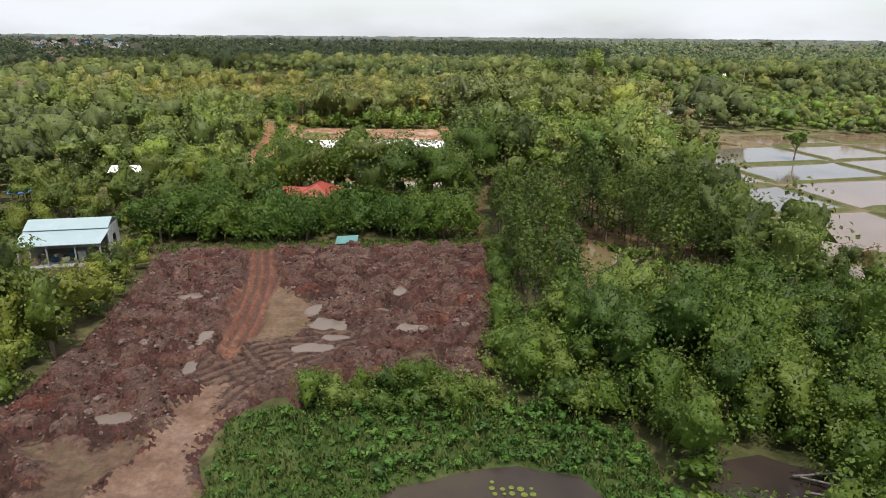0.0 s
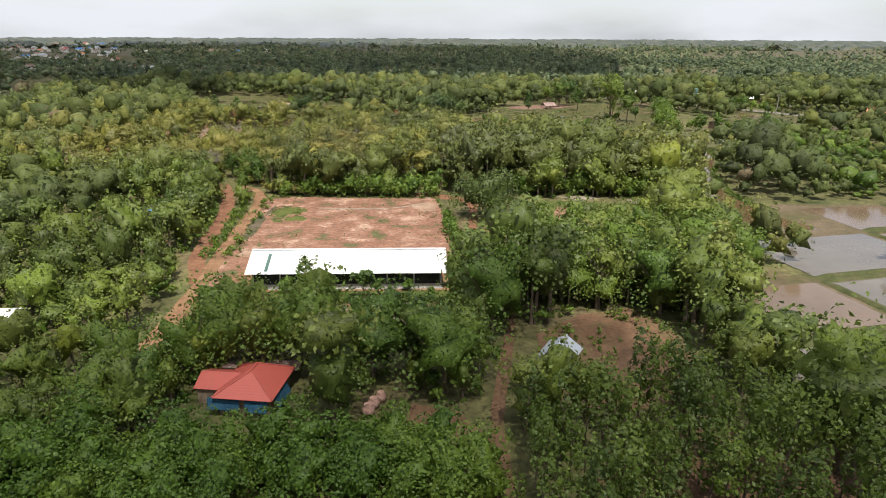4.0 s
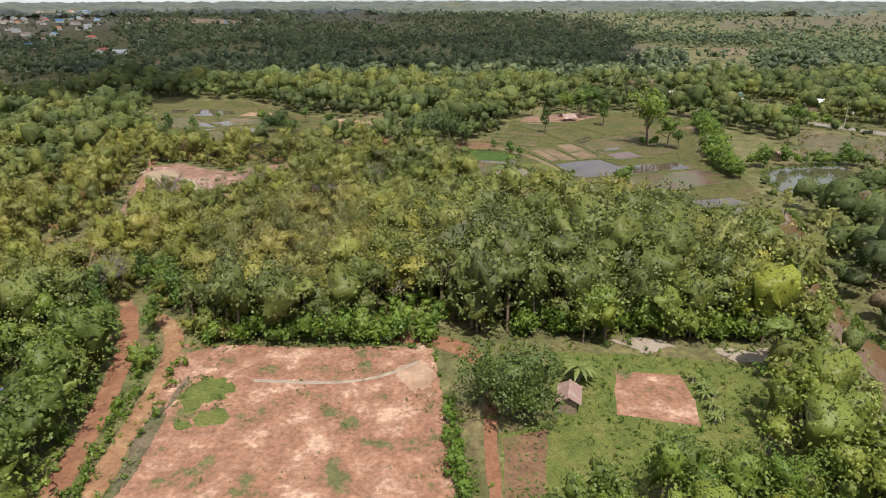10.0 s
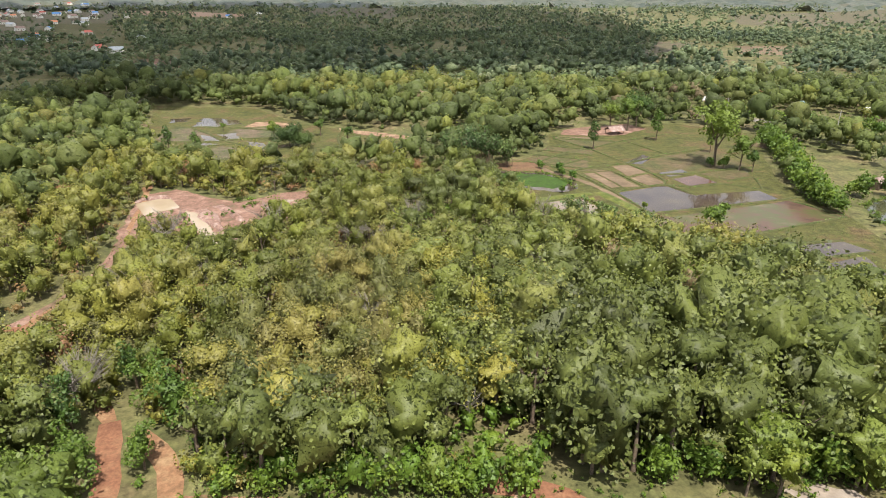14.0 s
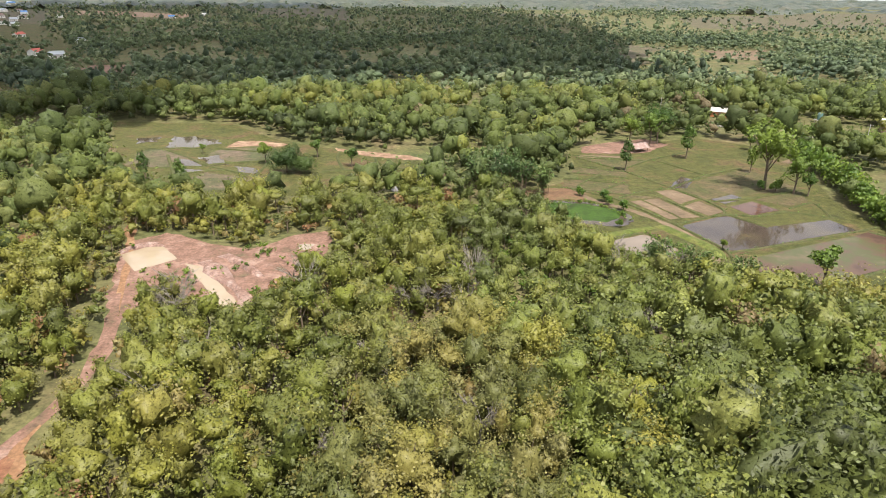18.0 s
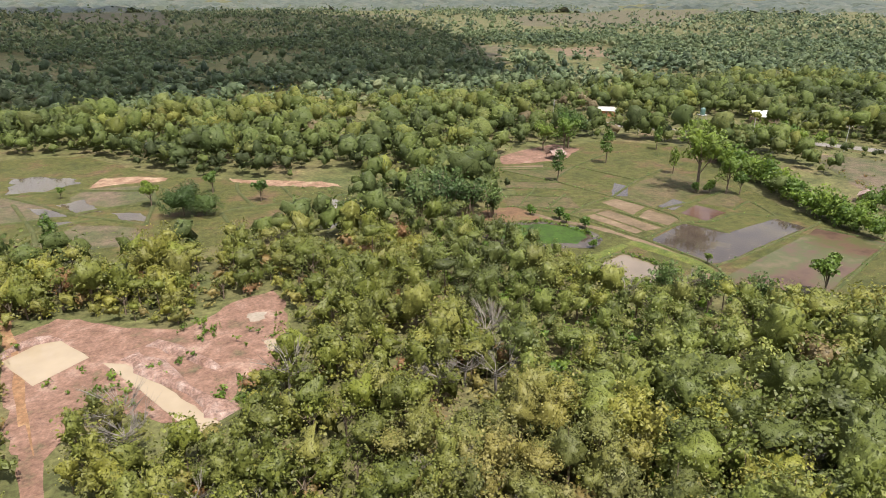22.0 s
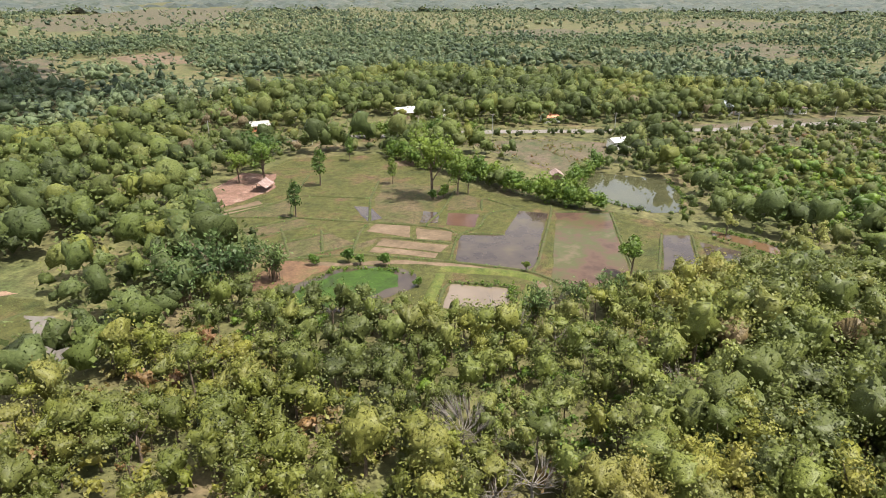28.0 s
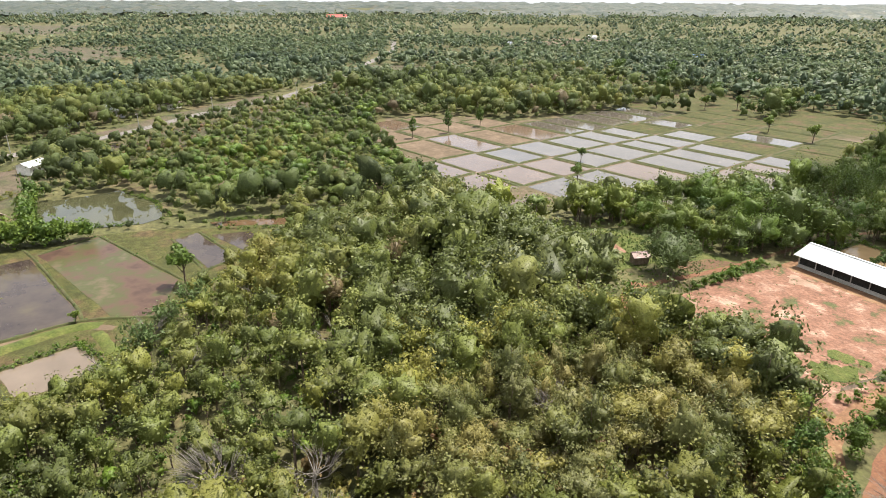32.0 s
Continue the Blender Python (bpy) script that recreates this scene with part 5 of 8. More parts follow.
def scatter(name, shapes, places, mats, label, category="trees", group=""):
    """All copies of some tree shapes in one mesh. places: x, y, scale, turn, shape number, height factor, hue."""
    Vs, Fs, Ms, Hs, o = [], [], [], [], 0
    places = np.asarray(places)
    for k, (V, F, M) in enumerate(shapes):
        P = places[places[:, 4] == k]
        if not len(P):
            continue
        c, s = np.cos(P[:, 3])[:, None], np.sin(P[:, 3])[:, None]
        sc = P[:, 2][:, None]
        X = (V[:, 0] * c - V[:, 1] * s) * sc + P[:, 0][:, None]
        Y = (V[:, 0] * s + V[:, 1] * c) * sc + P[:, 1][:, None]
        Z = V[:, 2] * sc * P[:, 5][:, None]
        Vs.append(np.stack([X, Y, Z], axis=2).reshape(-1, 3))
        Fs.append((F[None] + (np.arange(len(P)) * len(V))[:, None, None]).reshape(-1, F.shape[1]) + o)
        Ms.append(np.tile(M, len(P)))
        Hs.append(np.repeat(P[:, 6], len(F)))
        o += len(P) * len(V)
    if not Vs:
        return None
    ob = new(name, np_mesh(name, np.concatenate(Vs), np.concatenate(Fs), mats, np.concatenate(Ms), True, np.concatenate(Hs)))
    return tagged(ob, label, category, group, "stuff")


def open_ground(x, y, margin=0.0):
    """True where a tree may stand: outside fields, ponds and tracks."""
    x, y = np.asarray(x), np.asarray(y)
    bad = np.zeros(x.shape, bool)
    for poly in CLEARINGS:
        bx, by = [p[0] for p in poly], [p[1] for p in poly]
        near = (x > min(bx) - 3) & (x < max(bx) + 3) & (y > min(by) - 3) & (y < max(by) + 3)
        if not near.any():
            continue
        for dx, dy in ((0, 0), (margin, 0), (-margin, 0), (0, margin), (0, -margin)):
            bad[near] |= inside(x[near] + dx, y[near] + dy, poly)
    for line, w in LANES:
        bad |= line_gap(x, y, line) < w + margin
    for a, b, r in KEEPOUT:
        bad |= np.hypot(x - a, y - b) < r
    return ~bad


def jitter_grid(rng, x0, x1, y0, y1, s):
    gx, gy = np.meshgrid(np.arange(x0, x1, s), np.arange(y0, y1, s * 0.9))
    gx[1::2] += s / 2
    return gx.ravel() + rng.uniform(-0.48, 0.48, gx.size) * s, gy.ravel() + rng.uniform(-0.48, 0.48, gx.size) * s


def wave(x, y, scale, seed=0.0):
    return np.array([noise.noise(Vector((a * scale, b * scale, seed))) for a, b in zip(x, y)])


def placed(rng, x, y, size, kinds, tall=(0.85, 1.2)):
    n = len(x)
    return np.c_[x, y, size, rng.uniform(0, 2 * math.pi, n), rng.integers(0, kinds, n), rng.uniform(*tall, n), rng.random(n)]


ROADLINE = ((98, 418), (116, 388), (151, 350), (166, 331), (191, 291), (218, 250), (252, 216), (288, 166), (353, 112))
EUC = ((7.5, 52), (20, 52), (28, 60), (30.5, 70), (32.5, 84), (33, 91), (26, 89), (14, 88), (8, 84), (7.5, 70))
HEDGE = ((-36, 76), (5, 78.5), (4.6, 84.5), (-10, 85.5), (-36, 84))
KEEPOUT = [(-16, 90, 6.2), (-40.7, 71.2, 6.6), (-39, 64, 4.2), (-43, 64.5, 4.2), (-50.5, 109, 4.0), (-60, 94.5, 2.5), (13.8, 98.6, 3.6), (-51.4, 152, 4.0), (-51, 145, 6.0), (18.8, 158.5, 3.6), (59.6, 353.5, 5), (-52, 147, 5), (-50, 103, 5.0), (-50.4, 97.5, 3.5), (-60, 90.5, 4), (-54, 157, 5.5), (-53, 150, 5.0), (13, 94.5, 3.2), (-5, 88, 2.4), (173, 374, 7), (121.4, 414, 4.5),
           (163, 278, 6), (-27, 118, 2.5), (-5.2, 91.6, 2.2), (111.4, 284, 4), (-10.5, 74.2, 2.5), (-38, 74, 4)]

# woods close to the flight: crowns of many sprays
NEAR_KINDS = ((9.0, 2.7, 26, "broad"), (10.4, 3.0, 32, "broad"), (8.0, 2.5, 24, "broad"), (9.8, 2.4, 26, "broad"), (7.0, 3.0, 26, "broad"), (11.2, 3.4, 36, "broad"), (8.4, 3.1, 22, "flat"))
near_shapes = [merged(tree_shape(100 + i, h, r, n, 240, 0.28, form=form, limbs=0, low=0.12, crumple=0.3)) for i, (h, r, n, form) in enumerate(NEAR_KINDS)]
near_shapes.append(merged(tree_shape(120, 9, 2.0, 9, 110, 0.26, limbs=7, skin=1)))
mid_shapes = [merged(tree_shape(140 + i, h, r, 20, 36, 0.48, limbs=0, low=0.1, stem=False, skin=2, crumple=0.42)) for i, (h, r) in enumerate(((7.6, 3.2), (8.8, 3.6), (6.4, 3.1), (7.8, 2.9), (9.6, 4.1)))]
far_shapes = [merged(tree_shape(160 + i, h, r, 8, 9, 1.2, limbs=0, low=0.05, stem=False, skin=2, crumple=0.28)) for i, (h, r) in enumerate(((8, 3.4), (9.5, 3.9), (6.5, 3.6), (11, 3.7), (13, 3.0), (8.5, 4.2), (7.5, 2.8)))]
lone_shapes = [merged(tree_shape(170 + i, h, r, 4, 6, 1.5, limbs=0, low=0.05, stem=False, skin=1, crumple=0.3)) for i, (h, r) in enumerate(((8, 3.6), (9.5, 4.2), (6.5, 3.8), (11, 4.0), (13, 3.4), (8.5, 4.4), (7.5, 3.2)))]
horizon_shapes = [merged(tree_shape(176 + i, h, r, 4, 4, 2.6, limbs=0, low=0.05, stem=False, skin=1, crumple=0.3)) for i, (h, r) in enumerate(((8, 7), (10, 8), (7, 9), (13, 6), (9, 9)))]
euc_shapes = [merged(tree_shape(180 + i, h, 1.25, 14, 400, 0.19, 20, "tall", limbs=3, trunk_r=0.085)) for i, h in enumerate((8.4, 9.4, 8.9, 7.6, 8.0))]
shrub_shapes = [merged(tree_shape(200 + i, h, r, 6, 34, 0.3, skin=2, limbs=0, stem=False, low=0.1)) for i, (h, r) in enumerate(((2.0, 1.3), (2.8, 1.5), (1.5, 1.2), (3.4, 1.6)))]

fine_shapes = [merged(tree_shape(260 + i, h, r, 30, 800, 0.17, skin=4, limbs=2, low=0.08)) for i, (h, r) in enumerate(((7.5, 2.4), (9, 2.7), (6.5, 2.2), (8, 2.1)))]
close_bushes = [merged(tree_shape(230 + i, h, r, 14, 300, 0.14, skin=3, limbs=0, stem=False, low=0.05)) for i, (h, r) in enumerate(((3.2, 1.7), (4.2, 1.9), (2.6, 1.6), (3.6, 1.5)))]
bush_shapes = [merged(tree_shape(220 + i, h, r, 8, 120, 0.24, skin=3, limbs=0, stem=False, low=0.05)) for i, (h, r) in enumerate(((3.2, 1.7), (4.2, 1.9), (2.6, 1.6), (3.6, 1.5)))]

NEAR_A = (-62, 48, 22, 176)
NEAR_B = (-100, 62, 172, 306)


def zone(x, y, z):
    return (x > z[0]) & (x < z[1]) & (y > z[2]) & (y < z[3])


def in_view(x, y):
    """The ground that lies open to the flight; nothing is planted behind it."""
    a = (x > -78 + 0.49 * (255 - y)) & (x > -0.74 * y - 15)
    b = (np.abs(x) < 0.74 * y + 12) & (y > 20)
    return a | b


LOW = ((((43, 122), (64, 122), (61, 154), (58, 162), (64, 182), (56, 182), (49, 164)), 0.8), (((-62, 134), (-43, 134), (-43, 152), (-48, 165), (-62, 165)), 0.5), (((80, 234), (92, 238), (114, 258), (106, 270), (84, 262)), 0.42), (((-14, 232), (34, 232), (56, 240), (40, 256), (16, 272), (10, 292), (-8, 292)), 0.82), (((54, 150), (84, 150), (96, 240), (78, 240)), 0.95),
       (((118, 246), (140, 270), (130, 282), (120, 276)), 0.6), (((30, 34), (64, 34), (64, 66), (47, 68), (46, 104), (37, 104), (36, 62)), 0.55), (((-62, 92), (-40, 92), (-40, 106), (-62, 106)), 0.75), (((-60, 56), (-30, 56), (-34, 80), (-60, 84)), 0.6))


def low_factor(x, y):
    """Stands of young or cut-back trees, and the thin belt along the road."""
    f = np.where(line_gap(x, y, ROADLINE) < 16, 0.6, 1.0)
    for poly, k in LOW:
        f = np.where(inside(x, y, poly), f * k, f)
    return f


def edge_factor(x, y, low=0.62):
    """Trees stand lower along the edges of the open ground."""
    return np.where(open_ground(x, y, 3.0), np.where(open_ground(x, y, 7.0), 1.0, 0.82), low)


OWN_WOOD = ((-40, 182), (-6, 182), (8, 196), (8, 220), (-8, 232), (-34, 232))
OWN_TREES = []


def hues(rng, x, y):
    """0 dark green to 0.84 yellow-green; here and there a tree in brown leaf."""
    h = 0.36 + 0.42 * (rng.random(len(x)) - 0.5) + 0.34 * wave(x, y, 0.045, 21.0) + 0.3 * wave(x, y, 0.012, 27.0) + 0.14 * (rng.random(len(x)) < 0.15)
    h -= np.where((x > 5) & (x < 50) & (y > 95) & (y < 150), 0.2, 0.0) + np.where((x > 0) & (x < 60) & (y > 178) & (y < 228), 0.13, 0.0)
    h = np.clip(h, 0.0, 0.84)
    return np.where(rng.random(len(x)) < 0.008, 1.0, h)


def forests():
    rng = np.random.default_rng(21)
    # near woods
    x, y = jitter_grid(rng, -100, 62, 22, 306, 3.3)
    ok = (zone(x, y, NEAR_A) | zone(x, y, NEAR_B)) & open_ground(x, y, 1.2) & ~inside(x, y, EUC) & ~inside(x, y, HEDGE)
    ok &= (wave(x, y, 0.09, 4.0) > -0.4) & in_view(x, y)
    x, y = x[ok], y[ok]
    size = 0.95 + 0.22 * wave(x, y, 0.05, 9.0) + rng.uniform(-0.26, 0.3, len(x))
    size *= np.where((x < -32) & (y < 130), 0.72, 1.0) * np.where((y < 56) & (x > 3), 0.72, 1.0) * np.where((y > 90) & (y < 112) & (x > -34) & (x < 6), 0.85, 1.0) * np.where((y > 100) & (y < 150) & (x > 6) & (x < 42), np.where(y > 122, 0.74, 1.05), 1.0)
    size *= low_factor(x, y) * np.where((y > 100) & (y < 196), 1.0, edge_factor(x, y)) * np.where((y > 236) & (x > -12), 0.78, 1.0) * np.where((y > 178) & (y < 206) & (x > 2), 1.22, 1.0)
    pl = placed(rng, x, y, size, 7)
    pl[:, 4] = np.where(rng.random(len(x)) < 0.06, 7, pl[:, 4])
    pl[:, 6] = hues(rng, x, y)
    thin = (x < -12 + 8 * wave(x, y, 0.03, 1.0)) & (y > 186)
    pl[:, 2] *= np.where(thin, 0.74, 1.0)
    few = thin & (wave(x, y, 0.11, 14.0) < -0.3)
    front = (y < 58) & (x > 3)
    pl[front, 4] = rng.integers(0, 4, front.sum())
    pl[front, 2] *= 1.15
    scatter("trees_round_pond", fine_shapes, pl[front], (M_LEAF_FINE, M_BARK), "leafy green trees round the small ponds")
    own = inside(x, y, OWN_WOOD) & (pl[:, 4] < 7) & ~few
    OWN_TREES.extend(zip(pl[own], thin[own]))
    thin_or_front = thin | front | own
    rest, north = ~thin_or_front, y > 176
    scatter("woodland", near_shapes, pl[rest & ~north], (M_LEAF, M_BARK), "dense mixed green woodland of small broadleaf trees")
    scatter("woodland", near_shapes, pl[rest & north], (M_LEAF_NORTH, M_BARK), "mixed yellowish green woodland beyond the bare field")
    scatter("thin_woodland", near_shapes, pl[thin & ~few & ~own], (M_LEAF_DRY, M_BARK), "thin yellowish scrub woodland with gaps of red soil")
    # undergrowth between and at the edges
    x, y = jitter_grid(rng, -100, 62, 22, 306, 3.1)
    ok = (zone(x, y, NEAR_A) | zone(x, y, NEAR_B)) & open_ground(x, y, 0.5)
    ok &= (rng.random(len(x)) < np.where((y > 180), 0.75, 0.55)) & in_view(x, y)
    x, y = x[ok], y[ok]
    dry = (x < -10) & (y > 186)
    scatter("shrubs", shrub_shapes, placed(rng, x[dry], y[dry], rng.uniform(0.8, 1.5, dry.sum()), 4), (M_LEAF_DRY, M_BARK), "low yellowish shrubs and saplings in thin wood", "shrubs")
    x, y = x[~dry], y[~dry]
    scatter("shrubs", shrub_shapes, placed(rng, x, y, rng.uniform(0.6, 1.15, len(x)), 4), (M_LEAF_SHRUB, M_BARK), "low green shrubs and saplings", "shrubs")
    # thick bushes round the small ponds
    x, y = jitter_grid(rng, 2, 34, 22, 52, 1.9)
    ok = open_ground(x, y, 0.4) & ((x > 8) | (y > 36))
    x, y = x[ok], y[ok]
    scatter("bushes", close_bushes, placed(rng, x, y, rng.uniform(0.7, 1.25, len(x)), 4), (M_LEAF_FINE, M_BARK), "thick light green bushes round the small ponds", "bushes")
    x, y = jitter_grid(rng, -56, -28, 30, 77, 2.3)
    ok = open_ground(x, y, 0.6) & inside(x, y, ((-46, 30), (-34, 34), (-30, 40), (-29, 48), (-30, 62), (-31, 72), (-35, 76.5), (-46, 70), (-54, 52)))
    x, y = x[ok], y[ok]
    pl = placed(rng, x, y, rng.uniform(0.75, 1.35, len(x)) * np.where(y > 56, 0.7, 1.0), 4)
    pl[:, 6] = np.clip(rng.uniform(0.35, 1.0, len(x)) + np.where((y > 48) & (x < -29), 0.3, 0.0), 0, 1)
    scatter("bushes", close_bushes, pl, (M_LEAF_LIME, M_BARK), "thick green bushes beside the dug plot", "bushes")
    x, y = jitter_grid(rng, -9, 4.5, 38.5, 43, 1.5)
    ok = ~open_ground(x, y) & (y < 43.2 - 0.35 * np.abs(x + 1.5)) & (y > 37.8)
    scatter("bushes", close_bushes, placed(rng, x[ok], y[ok], rng.uniform(0.5, 0.8, ok.sum()), 4), (M_LEAF_FINE, M_BARK), "leafy bushes along the edge of the dug plot", "bushes")
    P = near_line(rng, ((4.6, 43), (5.8, 52), (6.6, 62), (7.4, 73)), 1.0, 1.7)
    scatter("bushes", close_bushes, placed(rng, P[:, 0], P[:, 1], rng.uniform(0.35, 0.7, len(P)), 4), (M_LEAF_FINE, M_BARK), "bright bushes between the dug plot and the plantation", "bushes")
    # bushes at the foot of the wood, along field and garden
    P = np.concatenate([near_line(rng, ln, 1.6, 1.5) for ln in (((-31, 176.6), (-14, 176.4), (3, 176)), ((16, 176.6), (26, 177.6), (42, 177), (50, 172)))])
    scatter("bushes", bush_shapes, placed(rng, P[:, 0], P[:, 1], rng.uniform(0.7, 1.5, len(P)), 4), (M_LEAF_SHRUB, M_BARK), "bushes at the foot of the wood", "bushes")
    # lush weeds on the bank
    x, y = jitter_grid(rng, -15, 14, 22, 44, 0.95)
    ok = inside(x, y, BANK) & (rng.random(len(x)) < 0.85)
    for wet in WET[-4:-3]:
        ok &= ~inside(x, y, wet)
    x, y = x[ok], y[ok]
    pl = placed(rng, x, y, np.where(x < -6 + 2 * wave(x, y, 0.3, 5.0), 0.24, 0.36) + 0.12 * wave(x, y, 0.35, 2.0) + rng.uniform(-0.1, 0.14, len(x)), 4, (0.6, 1.1))
    scatter("weeds", shrub_shapes, pl, (M_LEAF_WEED, M_BARK), "lush green weeds and creepers on the pond bank", "weeds")
    # eucalyptus in rows
    gx, gy = np.meshgrid(np.arange(6, 42, 2.5), np.arange(50, 100, 2.3))
    x, y = gx.ravel() + rng.uniform(-0.3, 0.3, gx.size), gy.ravel() + rng.uniform(-0.3, 0.3, gx.size)
    ok = inside(x, y, EUC) & open_ground(x, y, 0.6) & ~((y < 61) & (x > 12.5)) & (rng.random(len(x)) < 0.8)
    x, y = x[ok], y[ok]
    scatter("eucalyptus_plantation", euc_shapes, placed(rng, x, y, rng.uniform(0.75, 1.1, len(x)), 5), (M_LEAF_EUC, M_BARK), "rows of slim grey-green eucalyptus trees")
    # woods further off
    x, y = jitter_grid(rng, -190, 320, -60, 470, 4.8)
    ok = ~zone(x, y, NEAR_A) & ~zone(x, y, NEAR_B) & ~((x < 40) & (y < 22)) & open_ground(x, y, 1.2) & ~inside(x, y, EUC)
    scrub = inside(x, y, SCRUB)
    ok &= ~inside(x, y, PASTURE) | (wave(x, y, 0.05, 8.0) > 0.2)
    ok &= (wave(x, y, 0.03, 2.0) > -0.36) | (y < 330)
    ok &= ~(scrub & (rng.random(len(x)) < 0.08)) & in_view(x, y)
    x, y, scrub = x[ok], y[ok], scrub[ok]
    size = (1.02 + 0.3 * wave(x, y, 0.04, 9.0) + rng.uniform(-0.36, 0.42, len(x))) * np.where(scrub, 0.55, 1.0) * edge_factor(x, y, 0.7) * low_factor(x, y)
    pl = placed(rng, x, y, size, 5)
    pl[:, 6] = hues(rng, x, y)
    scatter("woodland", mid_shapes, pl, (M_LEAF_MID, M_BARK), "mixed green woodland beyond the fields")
    x, y = jitter_grid(rng, 86, 302, 108, 272, 3.7)
    ok = inside(x, y, SCRUB) & open_ground(x, y, 0.8)
    x, y = x[ok], y[ok]
    wild = line_gap(x, y, ROADLINE) < 52 + 30 * wave(x, y, 0.03, 3.0)
    pl = placed(rng, x, y, rng.uniform(0.32, 0.8, len(x)) * (1 + 0.5 * wave(x, y, 0.05, 13.0)), 5, (0.5, 0.95))
    scatter("scrub", mid_shapes, pl[~wild], (M_LEAF_SHRUB, M_BARK), "dense low green scrub beyond the pond", "scrub")
    pl[:, 2] *= 0.5
    pl[:, 6] = 0.5 + 0.5 * pl[:, 6]
    scatter("scrub", mid_shapes, pl[wild & (rng.random(len(x)) < 0.55)], (M_LEAF_DRY, M_BARK), "thin brownish scrub on open ground beside the road", "scrub")
    # far woods
    x, y = jitter_grid(rng, -760, 900, -560, 1060, 7.0)
    d = np.hypot(x - 20, y - 200)
    ok = ~zone(x, y, (-190, 320, -60, 470)) & (d < 768) & in_view(x, y)
    x, y = x[ok], y[ok]
    ok = (wave(x, y, 0.0065, 5.0) + 0.5 * wave(x, y, 0.02, 6.0) > np.where(x > 140, -0.3, -0.08)) & open_ground(x, y, 1.5)
    ok |= rng.random(len(x)) < np.where(inside(x, y, VILLAGE), 0.7, 0.13)
    x, y = x[ok], y[ok]
    pl = placed(rng, x, y, rng.uniform(0.85, 1.6, len(x)), 7, (0.55, 0.95))
    pl[:, 6] = hues(rng, x, y)
    close = np.hypot(x - 20, y - 200) < 470
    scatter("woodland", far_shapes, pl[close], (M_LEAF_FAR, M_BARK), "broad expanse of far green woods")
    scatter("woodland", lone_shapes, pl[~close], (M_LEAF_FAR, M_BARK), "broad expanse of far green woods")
    # woods and scattered trees towards the horizon
    x, y = jitter_grid(rng, -1500, 1900, -1300, 1950, 17.0)
    d, az = np.hypot(x - 20, y - 200), np.degrees(np.arctan2(x - 20, y - 200))
    ok = (d > 765) & (d < 1750) & (az > -46) & (az < 162)
    x, y = x[ok], y[ok]
    w = wave(x, y, 0.0035, 5.0) + 0.5 * wave(x, y, 0.011, 6.0)
    ok = np.where(open_ground(x, y), rng.random(len(x)) < np.where(w > -0.12, 0.85, 0.2), rng.random(len(x)) < 0.08)
    x, y = x[ok], y[ok]
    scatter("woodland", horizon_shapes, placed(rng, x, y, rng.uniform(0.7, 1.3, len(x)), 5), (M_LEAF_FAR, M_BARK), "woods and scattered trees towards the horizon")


SCRUB = ((88, 172), (110, 168), (166, 166), (262, 112), (300, 132), (232, 216), (192, 262), (152, 268), (130, 250), (100, 226))


def grass_tufts(name, x, y, height, label, material, rng, blades=5):
    """Clumps of upright blades, each a bent narrow plate."""
    n = len(x)
    k = n * blades
    cx, cy = np.repeat(x, blades) + rng.normal(0, 0.16, k), np.repeat(y, blades) + rng.normal(0, 0.16, k)
    h = np.repeat(height, blades) * rng.uniform(0.6, 1.25, k)
    w = rng.uniform(0, 2 * math.pi, k)
    bend = h * rng.uniform(0.15, 0.6, k)
    dx, dy = np.cos(w), np.sin(w)
    hw = 0.05 + 0.06 * h
    z0 = np.full(k, 0.03)
    V = np.stack([np.c_[cx - dy * hw, cy + dx * hw, z0], np.c_[cx + dy * hw, cy - dx * hw, z0], np.c_[cx + dx * bend + dy * hw * 0.5, cy + dy * bend - dx * hw * 0.5, h], np.c_[cx + dx * bend - dy * hw * 0.5, cy + dy * bend + dx * hw * 0.5, h]], axis=1).reshape(-1, 3)
    return tagged(new(name, np_mesh(name, V, np.arange(4 * k).reshape(k, 4), (material,), hue=np.repeat(rng.random(n), blades))), label, "grass", kind="stuff")


def grasses():
    rng = np.random.default_rng(31)

    def over(poly, count, size, label):
        bx, by = [p[0] for p in poly], [p[1] for p in poly]
        x, y = rng.uniform(min(bx), max(bx), count), rng.uniform(min(by), max(by), count)
        ok = inside(x, y, poly)
        for wet in WET:
            ok &= ~inside(x, y, wet)
        x, y = x[ok], y[ok]
        grass_tufts("tall_grass", x, y, size * (0.8 + 0.5 * wave(x, y, 0.2, 3.0)), label, M_BLADE, rng)

    over(BANK, 5200, 0.4, "lush tall grass on the bank of the small pond")
    over(((-33, 74.6), (6.4, 77.5), (6.2, 72.6), (-31, 71)), 900, 0.4, "fresh grass along the hedge")
    over(((-29.5, 109.5), (-28, 116), (-26, 119.4), (4, 119.6), (4.2, 115.8), (-21, 116.6), (-23, 112)), 1500, 0.35, "rough grass between shed and pond")
    over(((18, 172), (46, 168), (46, 160), (36, 147), (22, 143), (17, 156)), 700, 0.4, "weeds in the vegetable garden")


BANK = ((-14, 38), (-10, 39.6), (-3.7, 43.2), (3.5, 41), (12, 36), (14, 20), (-11, 20), (-13.2, 30))
WET = [q[0] for q in POOLS] + [((-4.5, 29.8), (-1, 32), (4, 33.2), (7.8, 32), (9.4, 29), (8, 20), (-4, 20)), ((26.2, 165.2), (34.6, 167.2), (36, 160), (35.2, 153.4), (24.4, 157)), ((-81, 274), (-74.6, 280.8), (-68, 270.8), (-75, 265)), ((-67.4, 269), (-63, 267.6), (-50.6, 247.6), (-55, 245.6))]


